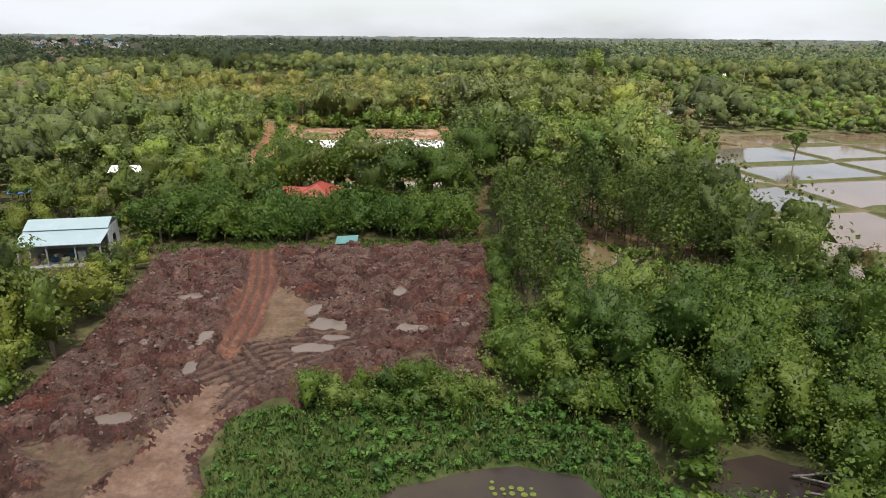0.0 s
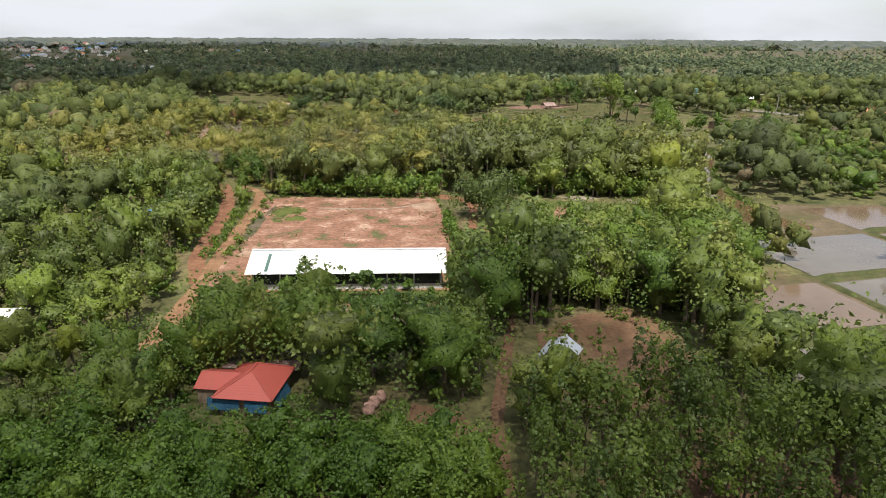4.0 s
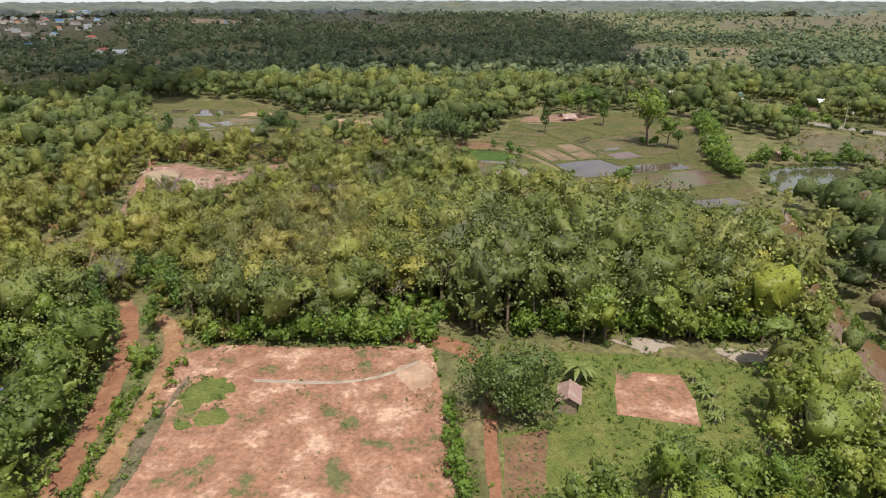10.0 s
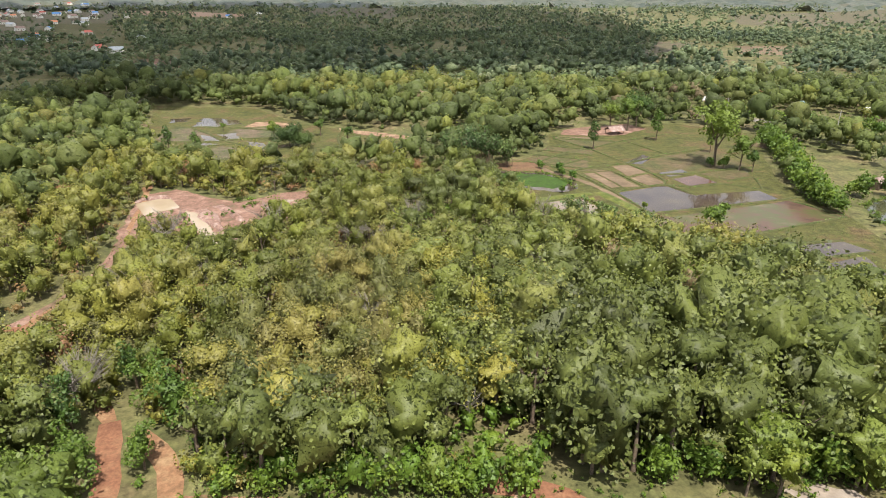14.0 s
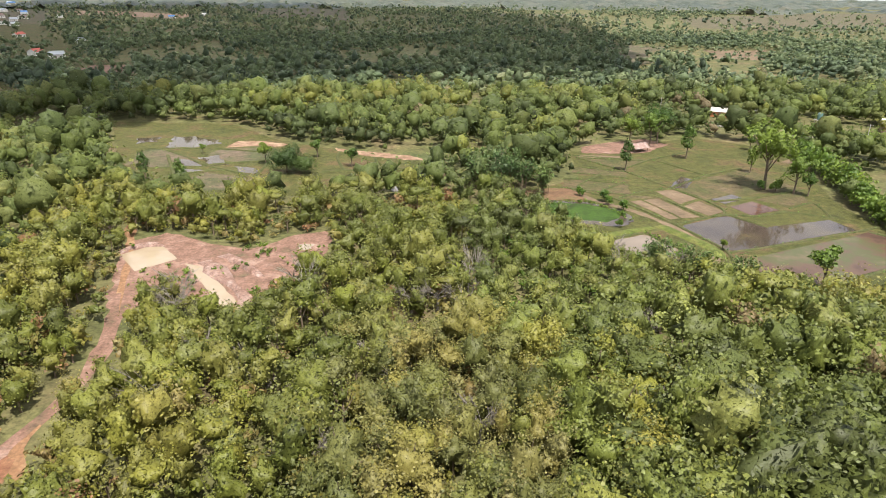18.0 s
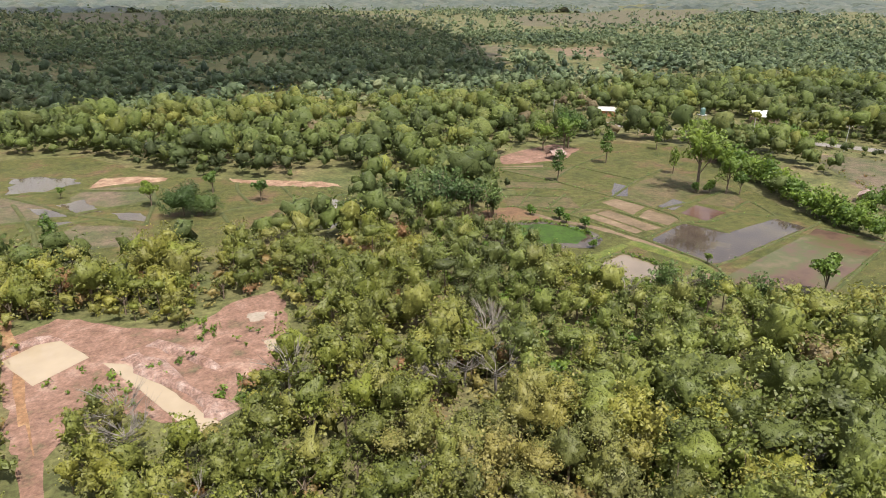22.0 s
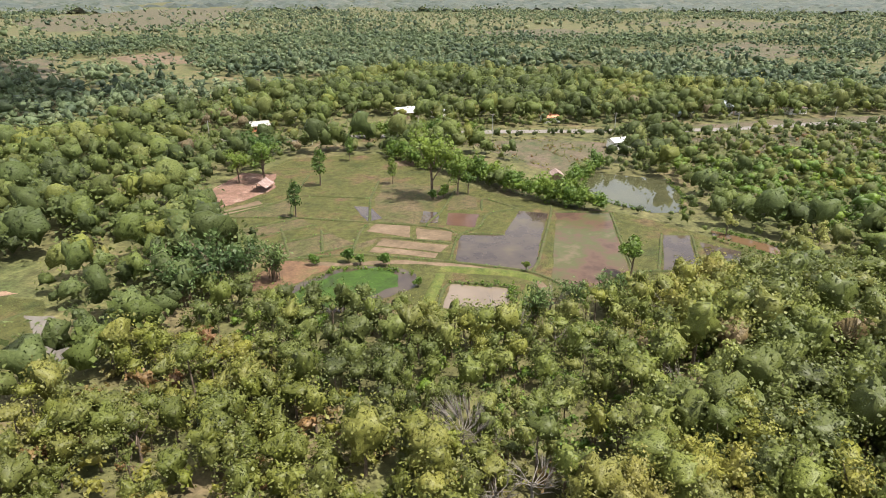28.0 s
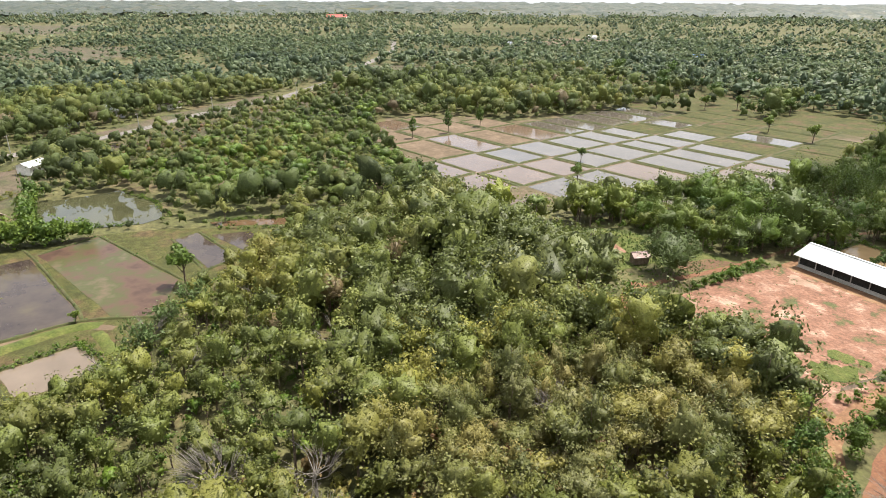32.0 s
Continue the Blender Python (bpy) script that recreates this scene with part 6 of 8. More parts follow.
def near_line(rng, line, width, per_metre):
    """Points strewn along a line."""
    out = []
    for (x1, y1), (x2, y2) in zip(line, line[1:]):
        L = math.hypot(x2 - x1, y2 - y1)
        k = rng.poisson(L * per_metre)
        u = rng.random(k)
        out.append(np.c_[x1 + (x2 - x1) * u, y1 + (y2 - y1) * u] + rng.normal(0, width / 2, (k, 2)))
    return np.concatenate(out)


def over_poly(rng, poly, count, scale, cut, seed):
    """Points in a polygon, gathered in clumps."""
    bx, by = [p[0] for p in poly], [p[1] for p in poly]
    x, y = rng.uniform(min(bx), max(bx), count), rng.uniform(min(by), max(by), count)
    ok = inside(x, y, poly)
    x, y = x[ok], y[ok]
    ok = wave(x, y, scale, seed) > cut
    for wet in WET:
        ok &= ~inside(x, y, wet)
    return np.c_[x[ok], y[ok]]


def low_plants():
    rng = np.random.default_rng(41)
    tufts = [merged(tree_shape(240 + i, h, r, 4, 16, 0.2, skin=1, limbs=0, stem=False, low=0.02)) for i, (h, r) in enumerate(((0.9, 0.6), (0.7, 0.75), (1.2, 0.55), (0.5, 0.6)))]

    def sow(name, P, size, mat, label):
        s = rng.uniform(0.55, 1.35, len(P)) * size
        scatter(name, tufts, placed(rng, P[:, 0], P[:, 1], s, 4, (0.7, 1.3)), (mat, M_BARK), label, "weeds")

    sow("weeds", np.concatenate([near_line(rng, ((-34.6, 134), (-35.6, 146), (-36.2, 156), (-37.4, 166), (-38.6, 172)), 1.2, 2.2), near_line(rng, ((-31.2, 134), (-31.8, 146), (-32.4, 158), (-33, 170)), 1.1, 1.1),
                                 near_line(rng, ((-39.6, 138), (-40.6, 152), (-43.4, 166), (-46, 176)), 1.4, 3.0)]), 1.1, M_LEAF_SHRUB, "green weeds and bushes beside the red tracks")
    FIELD = ((-33, 174), (2, 173), (4, 151), (3.4, 134), (-28, 134), (-31.5, 155))
    sow("weeds", np.concatenate([over_poly(rng, FIELD, 1500, 0.16, 0.28, 3.0), over_poly(rng, FIELD, 40, 0.16, -1, 3.0), over_poly(rng, ((-31, 167), (-25.5, 167), (-23.5, 160), (-31, 156)), 420, 0.3, 0.0, 8.0)]), 0.3, M_BLADE, "scattered tufts of grass and weeds on the bare field")
    sow("weeds", np.concatenate([near_line(rng, ln, 0.5, 0.9) for ln in BUNDS]), 0.42, M_LEAF_WEED, "weeds along the rice field bunds")
    sow("weeds", np.concatenate([over_poly(rng, RICE, 1900, 0.07, 0.06, 5.0), over_poly(rng, GREEN_L, 1300, 0.07, 0.04, 6.0)]), 0.3, M_BLADE, "clumps of rough grass in the wet fields")
    sow("weeds", np.concatenate([over_poly(rng, ((-29.5, 109.5), (-28, 116), (-26, 119.4), (4, 119.6), (4.2, 115.8), (-21, 116.6), (-23, 112)), 500, 0.2, -0.1, 4.0), over_poly(rng, ((18, 172), (46, 168), (46, 160), (36, 147), (22, 143), (9, 138.5), (17, 156)), 520, 0.15, 0.05, 4.0),
                                 over_poly(rng, ((-33, 74.6), (6.4, 77.5), (6.2, 72.6), (-31, 71)), 300, 0.3, -0.2, 4.0)]), 0.4, M_BLADE, "weeds in the garden and on the lawns")
    sow("weeds", over_poly(rng, ((-80, 282), (-62, 279), (-40, 284), (-39, 262), (-51, 248), (-68, 258), (-79, 262)), 420, 0.12, 0.16, 9.0), 1.2, M_LEAF_SHRUB, "small bushes growing in the red clearing")
    rings = [((17.6, 75.2), (20.6, 74.2), (21.8, 70), (21.2, 65), (18.4, 60), (14.6, 58.4)), ((-21.2, 116.6), (-10, 115.9), (2.6, 116)), ((4.2, 115), (4.4, 104.5), (-16, 103), (-21.5, 109)), ((94, 252), (98, 269), (108, 275.4), (125, 277)), ((97, 245), (112, 247), (128.6, 254.6)),
             ((57, 164), (63, 182), (73, 214), (82, 236)), ((68, 162), (68, 177), (73, 197), (82.5, 215), (88.5, 236)), ((30.6, 277), (35, 265), (25.8, 262), (17.4, 271)), ((13.4, 300), (25, 300.6), (29.8, 292), (30.6, 285))]
    sow("weeds", np.concatenate([near_line(rng, ln, 0.9, 2.6) for ln in rings]), 0.85, M_LEAF_SHRUB, "weeds along the banks of ponds and stream")
    sow("weeds", np.concatenate([over_poly(rng, ((17, 98), (22, 97), (31, 104), (33, 113), (27, 119), (20, 117), (13, 113)), 260, 0.15, -0.05, 2.0), over_poly(rng, ((14, 55), (36, 58), (36, 84), (24, 88), (12, 80)), 300, 0.15, 0.1, 2.0)]), 0.8, M_LEAF_SHRUB, "weeds and brush on the bare plots")
    sow("weeds", np.concatenate([over_poly(rng, ((3.6, 136), (4.6, 174), (-30, 177), (-30, 178.6), (18, 178), (50, 178), (52, 160), (44, 158), (45, 168), (18, 172), (16, 156), (9.4, 153), (8.6, 138)), 1700, 0.2, -0.06, 6.0), near_line(rng, ((-34.6, 175), (-20, 174.6), (2, 173.4), (4.2, 151.3), (3.6, 133)), 0.8, 1.4)]), 0.75, M_LEAF_SHRUB, "rough weeds along the edges of field and wood")
    sow("weeds", over_poly(rng, ((-62, 132), (-42, 132), (-42, 150), (-46, 166), (-62, 166)), 700, 0.12, -0.05, 16.0), 0.9, M_LEAF_DRY, "rough scrub beside the dark red track")
    sow("weeds", np.concatenate([over_poly(rng, ((142, 329), (161, 312), (170, 281), (143, 276), (125, 281), (120, 290), (128, 303)), 700, 0.09, 0.0, 5.0), over_poly(rng, ((118, 392), (150, 352), (166, 334), (192, 292), (186, 288), (160, 328), (140, 346), (108, 384)), 500, 0.09, -0.1, 5.0)]), 0.9, M_LEAF_DRY, "rough brownish growth on the dry field")
    # seedlings in rows, and garden bushes
    gx, gy = np.meshgrid(np.arange(8, 16, 0.95), np.arange(139, 154, 1.05))
    x, y = gx.ravel() + 0.12 * gy.ravel() - 17.4 + rng.normal(0, 0.08, gx.size), gy.ravel() + rng.normal(0, 0.08, gx.size)
    ok = inside(x, y, ((9.6, 151.6), (15, 153.4), (13.2, 143.4), (9.2, 140)))
    sow("seedlings", np.c_[x, y][ok], 0.36, M_LEAF_WEED, "rows of young vegetable plants")
    gx, gy = np.meshgrid(np.arange(20, 46, 2.6), np.arange(143, 171, 2.4))
    x, y = gx.ravel() + rng.normal(0, 0.4, gx.size), gy.ravel() + rng.normal(0, 0.4, gx.size)
    ok = inside(x, y, ((20, 171), (45, 168), (45, 160), (36, 148), (23, 144.5), (18, 156))) & ~inside(x, y, ((25.6, 166), (36, 168), (37, 160), (36, 152.6), (23.6, 156)))
    sow("garden_plants", np.c_[x, y][ok], 0.75, M_LEAF_BRIGHT, "small dark green bushes planted in the garden")
    P = near_line(rng, ((3.9, 160), (4.3, 150), (5.2, 141), (5.6, 134)), 0.9, 0.9)
    scatter("bushes", bush_shapes, placed(rng, P[:, 0], P[:, 1], rng.uniform(0.35, 0.75, len(P)), 4), (M_LEAF_BRIGHT, M_BARK), "bright green bushes between field and garden", "bushes")
    P = near_line(rng, ((-35, 177.4), (-20, 176.6), (-2, 178.6)), 1.0, 0.7)
    scatter("bushes", bush_shapes, placed(rng, P[:, 0], P[:, 1], rng.uniform(0.5, 1.1, len(P)), 4), (M_LEAF_DRY, M_BARK), "yellowish bushes along the edge of the woods", "bushes")
    P = np.concatenate([near_line(rng, ((110, 342), (98, 300), (92.6, 288), (89, 272), (88, 263)), 1.8, 1.9), near_line(rng, ((98, 275.4), (110, 277.4), (134, 277)), 1.2, 0.9), near_line(rng, ((118, 386), (140, 356), (160, 332)), 1.6, 0.6)])
    scatter("bushes", bush_shapes, placed(rng, P[:, 0], P[:, 1], rng.uniform(1.1, 2.0, len(P)), 4), (M_LEAF_SHRUB, M_BARK), "hedge of green bushes along the rice fields", "bushes")
forests()
grasses()
low_plants()


def far_canopy():
    """Treetops out to the horizon: a lumpy sheet in rings, open where the far fields lie."""
    rng = np.random.default_rng(8)
    az = np.radians(np.arange(-58, 176, 0.5))
    rad = 1700 * np.exp(np.arange(0, 1.05, 0.015))
    A, R = np.meshgrid(az, rad)
    R = R * (1 + rng.uniform(-0.006, 0.006, R.shape))
    A = A + rng.uniform(-0.002, 0.002, A.shape)
    X, Y = 20 + R * np.sin(A), 200 + R * np.cos(A)
    w = wave(X.ravel(), Y.ravel(), 0.0035, 5.0) + 0.5 * wave(X.ravel(), Y.ravel(), 0.011, 6.0)
    w = w.reshape(X.shape)
    Z = np.where(w > -0.12, np.where(rng.random(X.shape) < 0.35, 1.5, 5.0 + 9.0 * rng.random(X.shape) ** 2), -1.0)
    i = np.arange(X.size).reshape(X.shape)
    F = np.c_[i[:-1, :-1].ravel(), i[:-1, 1:].ravel(), i[1:, 1:].ravel(), i[1:, :-1].ravel()]
    town = inside(X.ravel(), Y.ravel(), VILLAGE).reshape(X.shape)
    lone = np.where(town & (rng.random(X.shape) < 0.3), 6.0, -1.0)
    Z = np.where(open_ground(X.ravel(), Y.ravel()).reshape(X.shape), Z, lone)
    keep = (Z.ravel()[F] > 0).any(axis=1)
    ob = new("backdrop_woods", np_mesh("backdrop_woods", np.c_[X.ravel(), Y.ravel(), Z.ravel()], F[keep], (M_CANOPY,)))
    tagged(ob, "wooded plain reaching to the horizon", "woods", kind="structure")


far_canopy()

# ---- single trees ----
def tree_thing(name, seed, height, radius, label, leaf_mat, bark=M_BARK, **kw):
    kw["leaves"], kw["leaf"] = int(1.7 * kw["leaves"]), 0.66 * kw["leaf"]
    crown, wood = tree_shape(seed, height, radius, skin=4, **kw)
    ob = empty(name, Matrix(), label, "tree")
    t = new("trunk", np_mesh("trunk", wood[0], wood[1], (bark,)))
    c = new("crown", np_mesh("crown", crown[0], crown[1], (leaf_mat,), smooth=True))
    t.parent = c.parent = ob
    return ob


def stand(ob, x, y, scale=1.0, turn=0.0, group=""):
    m = copy_thing(ob, pose(x, y, 0, 0, 0, turn))
    m.scale = (scale, scale, scale)
    if group:
        m["group"] = group
    return m


def drop_master(ob):
    for o in (*ob.children_recursive, ob):
        bpy.data.objects.remove(o)


def hedge():
    rng = random.Random(4)
    masters = [tree_thing("tree", 300 + i, h, r, "bushy bright green tree in a thick hedge row", M_LEAF_BRIGHT, lobes_n=22, leaves=820, leaf=0.27, low=0.05) for i, (h, r) in enumerate(((5.2, 2.6), (4.6, 2.3), (6.0, 2.8)))]
    for row, yy in enumerate((77.4, 80.2, 83.0)):
        x = -35.0
        while x < 5.2:
            if not (row == 0 and -13.5 < x < -7.2) and not (row and x > 0.5):
                stand(masters[rng.randrange(3)], x, yy + rng.uniform(-0.7, 0.7) + (x + 15) * 0.03, rng.uniform(0.8, 1.12) * (0.86 if row == 2 and -23 < x < -10 else 1.0), rng.uniform(0, 360), "hedge row behind the dug plot")
            x += rng.uniform(2.6, 3.6)
    for m in masters:
        drop_master(m)


def field_trees():
    slim = tree_thing("tree", 320, 9.5, 1.9, "slim tall tree with tufts of leaves along its stem", M_LEAF_ONE, lobes_n=11, leaves=230, leaf=0.5, form="tall", limbs=4, trunk_r=0.16)
    big = tree_thing("tree", 321, 14, 5.2, "tall wide-crowned shade tree in the rice fields", M_LEAF_ONE, lobes_n=11, leaves=560, leaf=0.62, limbs=6, trunk_r=0.3)
    mid = tree_thing("tree", 322, 8, 2.3, "small leafy tree standing alone among the plots", M_LEAF_ONE, lobes_n=8, leaves=288, leaf=0.56, limbs=4)
    bush = tree_thing("bush", 323, 2.6, 1.5, "round green bush on a bund", M_LEAF_BRIGHT, lobes_n=6, leaves=160, leaf=0.38, low=0.1, limbs=1)
    for x, y, s, k in ((46, 329.3, 1.0, slim), (71.2, 342, 1.15, slim), (83, 324.4, 0.85, slim), (99, 352, 0.85, slim), (77.2, 307.6, 1.3, big), (82.6, 302.6, 0.75, big), (79, 305, 1.4, bush), (75.4, 306.4, 1.2, bush), (85.6, 300.8, 0.85, mid), (51.6, 246.8, 1.12, mid),
                       (42.6, 265.8, 0.36, mid), (24.4, 305.7, 1.0, bush), (29.2, 300.2, 1.3, bush), (29.4, 297.4, 1.0, bush), (31.4, 292.6, 1.2, bush), (26.3, 281.5, 0.8, bush), (75, 130.5, 0.85, mid), (96, 112, 0.7, mid),
                       (157.5, 147.5, 0.9, slim), (166, 111, 0.9, slim), (160, 130, 1.0, slim), (62, 140, 0.9, bush), (30.5, 126, 1.0, mid), (-62, 345, 0.9, mid), (-92, 328, 0.9, slim), (-84, 360, 0.45, mid), (-47, 352, 0.8, mid),
                       (-19.1, 119.4, 1.0, bush), (-16.3, 118.4, 0.62, slim), (-13.4, 118.2, 0.5, mid), (-8.4, 117.2, 0.62, mid), (-6.6, 117.8, 0.4, mid), (-2.6, 120.8, 0.7, bush), (0.4, 118.2, 0.6, bush),
                       (200, -30, 0.8, big), (176, -46, 0.7, big), (228, -60, 0.8, big), (206, -70, 1.0, mid), (250, -90, 0.9, big), (150, -58, 0.7, big), (128, -62, 1.1, mid), (190, -92, 0.8, big), (236, -26, 1.1, mid), (280, -70, 0.9, big), (170, 3, 0.9, mid), (154, -14, 1.0, mid), (146, -28, 1.0, mid), (136, -32, 0.9, mid), (124, -38, 1.2, mid), (101, 8, 1.0, mid), (79, 11, 1.0, mid), (185, 9, 1.1, mid), (-35.8, 339.5, 0.8, mid), (-80, 319, 0.9, slim), (66, 359, 0.85, big), (71, 364, 0.95, big), (61, 364, 0.7, big)):
        stand(k, x, y, s, (x * 37 + y * 11) % 360, "")
    for m in (slim, big, mid, bush):
        drop_master(m)
    lush = tree_thing("tree", 330, 9.0, 5.4, "dense round dark green tree beside the bare field", M_LEAF_LUSH, lobes_n=30, leaves=2600, leaf=0.32, low=0.05, limbs=3)
    lush.matrix_world = pose(11.4, 157.5, 0)
    for x, y, k, turn in ((-54.5, 334.5, 0.86, 40), (-49.4, 333, 0.6, 160)):
        stand(lush, x, y, k, turn)["label"] = "dense round dark green tree in the wet meadow"
    shade = [tree_thing("tree", 340 + i, h, r, "large dense dark green shade tree beside the house", M_LEAF_ONE, lobes_n=n, leaves=640, leaf=0.36, low=0.12, limbs=5, trunk_r=0.22) for i, (h, r, n) in enumerate(((10.2, 5.0, 22), (9.4, 4.2, 18)))]
    for k, (x, y, s) in enumerate(((-20.6, 99, 0.98), (-24, 97, 0.84), (-11.6, 98, 1.04), (-16.2, 99.6, 0.98), (-5.6, 97, 0.98), (-8.8, 91, 0.66), (1.6, 94, 0.96), (4.2, 97.5, 0.86), (-1.6, 98.6, 0.86), (-26.8, 91.5, 0.74), (-28.4, 86.4, 0.78), (-31.5, 97, 0.76), (7.5, 107.5, 1.08), (9.6, 114.5, 1.1), (12.8, 120.5, 1.05), (19.5, 122, 1.1), (27.5, 121.5, 1.0), (34.6, 114, 1.0), (11.5, 128.6, 0.85), (14.2, 116.6, 0.9), (18.6, 115.6, 0.74), (22.2, 114.4, 0.66), (29.5, 112.4, 0.95), (36, 112.4, 0.95), (35.7, 120.6, 1.15), (14.6, 131, 0.95), (28, 140, 0.6), (36.5, 140, 0.8), (45, 124, 0.85))):
        stand(shade[k % 2], x, y, s, k * 67, "shade trees round the house")
    for m in shade:
        drop_master(m)
    wayside = tree_thing("tree", 344, 9.2, 3.4, "dense green tree beside the red earth track", M_LEAF_ONE, lobes_n=12, leaves=640, leaf=0.42, low=0.1, limbs=4)
    for k, (x, y, s) in enumerate(((-45.8, 152.4, 0.72), (-47, 178.5, 0.78), (-48, 171.8, 0.74), (-51, 174.4, 0.84), (-40.4, 179.6, 0.66), (-52, 186, 0.85), (-43, 191.4, 0.8), (-39.5, 188, 0.88), (-35, 184.4, 0.82), (-47.5, 195, 0.8))):
        stand(wayside, x, y, s, k * 53, "trees beside the red track")
    drop_master(wayside)
    pale = tree_thing("tree", 331, 10.6, 2.6, "pale yellow-green tree in the woods", M_LEAF_PALE, lobes_n=8, leaves=336, leaf=0.53)
    pale.matrix_world = pose(13.2, 226, 0)
    for x, y, s in ((37, 116, 1.05), (40.5, 121, 0.9), (24, 132, 0.7), (86, 233, 0.6), (60, 176, 0.8), (84, 214, 0.7), (50, 150, 0.8)):
        stand(pale, x, y, s, x * 31 % 360)


def wood_trees():
    """The trees of the wood under the flight, one by one."""
    masters = {}
    for dry in (0, 1):
        for i, (h, r, n, form) in enumerate(NEAR_KINDS):
            masters[i, dry] = tree_thing("tree", 360 + 10 * dry + i, h, r, ("small broadleaf tree with thin yellowish crown in dry scrub" if dry else "small broadleaf tree with dense green crown in the wood"), M_LEAF_WOODDRY if dry else M_LEAF_WOOD, lobes_n=n, leaves=340, leaf=0.36, form=form, low=0.12, limbs=3)
    for (x, y, size, turn, kind, tall, _), dry in OWN_TREES:
        m = stand(masters[int(kind), int(dry)], x, y, size, math.degrees(turn), "trees of the wood")
        m.scale = (size, size, size * tall)
    for m in masters.values():
        drop_master(m)


def bare_trees():
    """Leafless trees strewn through the wood."""
    rng = random.Random(77)
    masters = [dead_tree(0, 0, h, 50 + k, "small leafless grey tree among green crowns", 12, 5) for k, h in enumerate((6.0, 7.0, 5.2))]
    count = 0
    while count < 34:
        x, y = rng.uniform(-72, 46), rng.uniform(182, 262)
        if open_ground(np.array([x]), np.array([y]), 1.5)[0]:
            stand(masters[count % 3], x, y, rng.uniform(0.8, 1.25), rng.uniform(0, 360), "leafless trees in the wood")
            count += 1
    for m in masters:
        drop_master(m)


def bamboo_clump(seed):
    rng = np.random.default_rng(seed)
    stems, leaves = [], []
    for k in range(30):
        w, reach, h = rng.uniform(0, 2 * math.pi), rng.uniform(1.2, 4.6), rng.uniform(7.5, 12)
        bx, by = rng.normal(0, 0.7, 2)
        pts = [(bx + reach * t ** 2.2 * math.cos(w), by + reach * t ** 2.2 * math.sin(w), h * (t - 0.22 * t ** 4)) for t in (0, 0.35, 0.65, 0.85, 1.0)]
        stems.append((*tube(pts, (0.06, 0.055, 0.045, 0.03, 0.012), 3), 0))
        lobes = [((pts[i][0] * (1 - q) + pts[i + 1][0] * q, pts[i][1] * (1 - q) + pts[i + 1][1] * q, pts[i][2] * (1 - q) + pts[i + 1][2] * q), np.array((0.8, 0.8, 0.8))) for i in (1, 2, 3) for q in (0.2, 0.6, 1.0)]
        v, f = sprays(rng, lobes, 24, 0.62, up=-0.2, spread=0.9, shape=0.34)
        leaves.append((v, f, 0))
    ob = empty("bamboo", Matrix(), "tall drooping dark green bamboo clump", "bamboo")
    for V, F, _ in stems:
        c = new("culm", np_mesh("culm", V, F, (M_WOOD,)))
        c.parent = ob
    V, F, _ = join(leaves)
    f = new("foliage", np_mesh("foliage", V, F, (M_BAMBOO,)))
    f.parent = ob
    return ob


def bamboos():
    masters = [bamboo_clump(k) for k in (61, 62)]
    for k, (x, y, s) in enumerate(((-1, 314, 0.95), (4.5, 312.5, 1.05), (10, 310.5, 1.0), (15, 307.5, 0.85), (7, 318, 1.1), (0, 321, 1.0), (30, 252, 0.7), (24, 256, 0.75), (36, 247, 0.7))):
        stand(masters[k % 2], x, y, s, k * 77, "bamboo at the edge of the rice fields")
    for m in masters:
        drop_master(m)


def palm(name, x, y, trunk, reach, fronds, label, material, seed):
    rng = np.random.default_rng(seed)
    ob = empty(name, pose(x, y, 0), label, "palm")
    V, F = tube([(0, 0, 0), (0.1, 0.05, trunk * 0.5), (0.05, 0.15, trunk)], [0.2, 0.14, 0.12], 7)
    t = new("trunk", np_mesh("trunk", V, F, (M_PALEBARK,)))
    t.parent = ob
    for k in range(fronds):
        w, lift = 2 * math.pi * (k + rng.uniform(-0.3, 0.3)) / fronds, rng.uniform(0.35, 1.25)
        V, F = [], []
        d, s = Vector((math.cos(w), math.sin(w), 0)), Vector((-math.sin(w), math.cos(w), 0))
        for i in range(7):
            u = i / 6
            c = d * (reach * u) + Vector((0.05, 0.15, trunk + reach * (lift * u - (0.5 + 0.55 * lift) * u * u)))
            hw = reach * 0.11 * math.sin(math.pi * (0.12 + 0.86 * u))
            V += [(c - s * hw + Vector((0, 0, -hw * 0.55)))[:], c[:], (c + s * hw + Vector((0, 0, -hw * 0.55)))[:]]
        for i in range(6):
            a = 3 * i
            F += [(a, a + 3, a + 4, a + 1), (a + 1, a + 4, a + 5, a + 2)]
        f = new("frond", np_mesh("frond", V, F, (material,)))
        f.parent = ob
    return ob


def garden_palms():
    palm("palm_tree", 21.4, 164, 2.2, 3.0, 16, "young coconut palm beside the garden hut", M_PALM, 3)
    for k, (x, y, r) in enumerate(((36.6, 163.4, 1.3), (37.0, 161.2, 1.4), (36.4, 159.2, 1.35), (36.4, 157, 1.3), (35.8, 154.6, 1.3), (37.8, 159.8, 1.1), (37.2, 155.6, 1.2))):
        palm("banana_plant", x, y, 1.1, r, 9, "clump of broad-leaved banana plants beside the red bed", M_PALM, 10 + k)


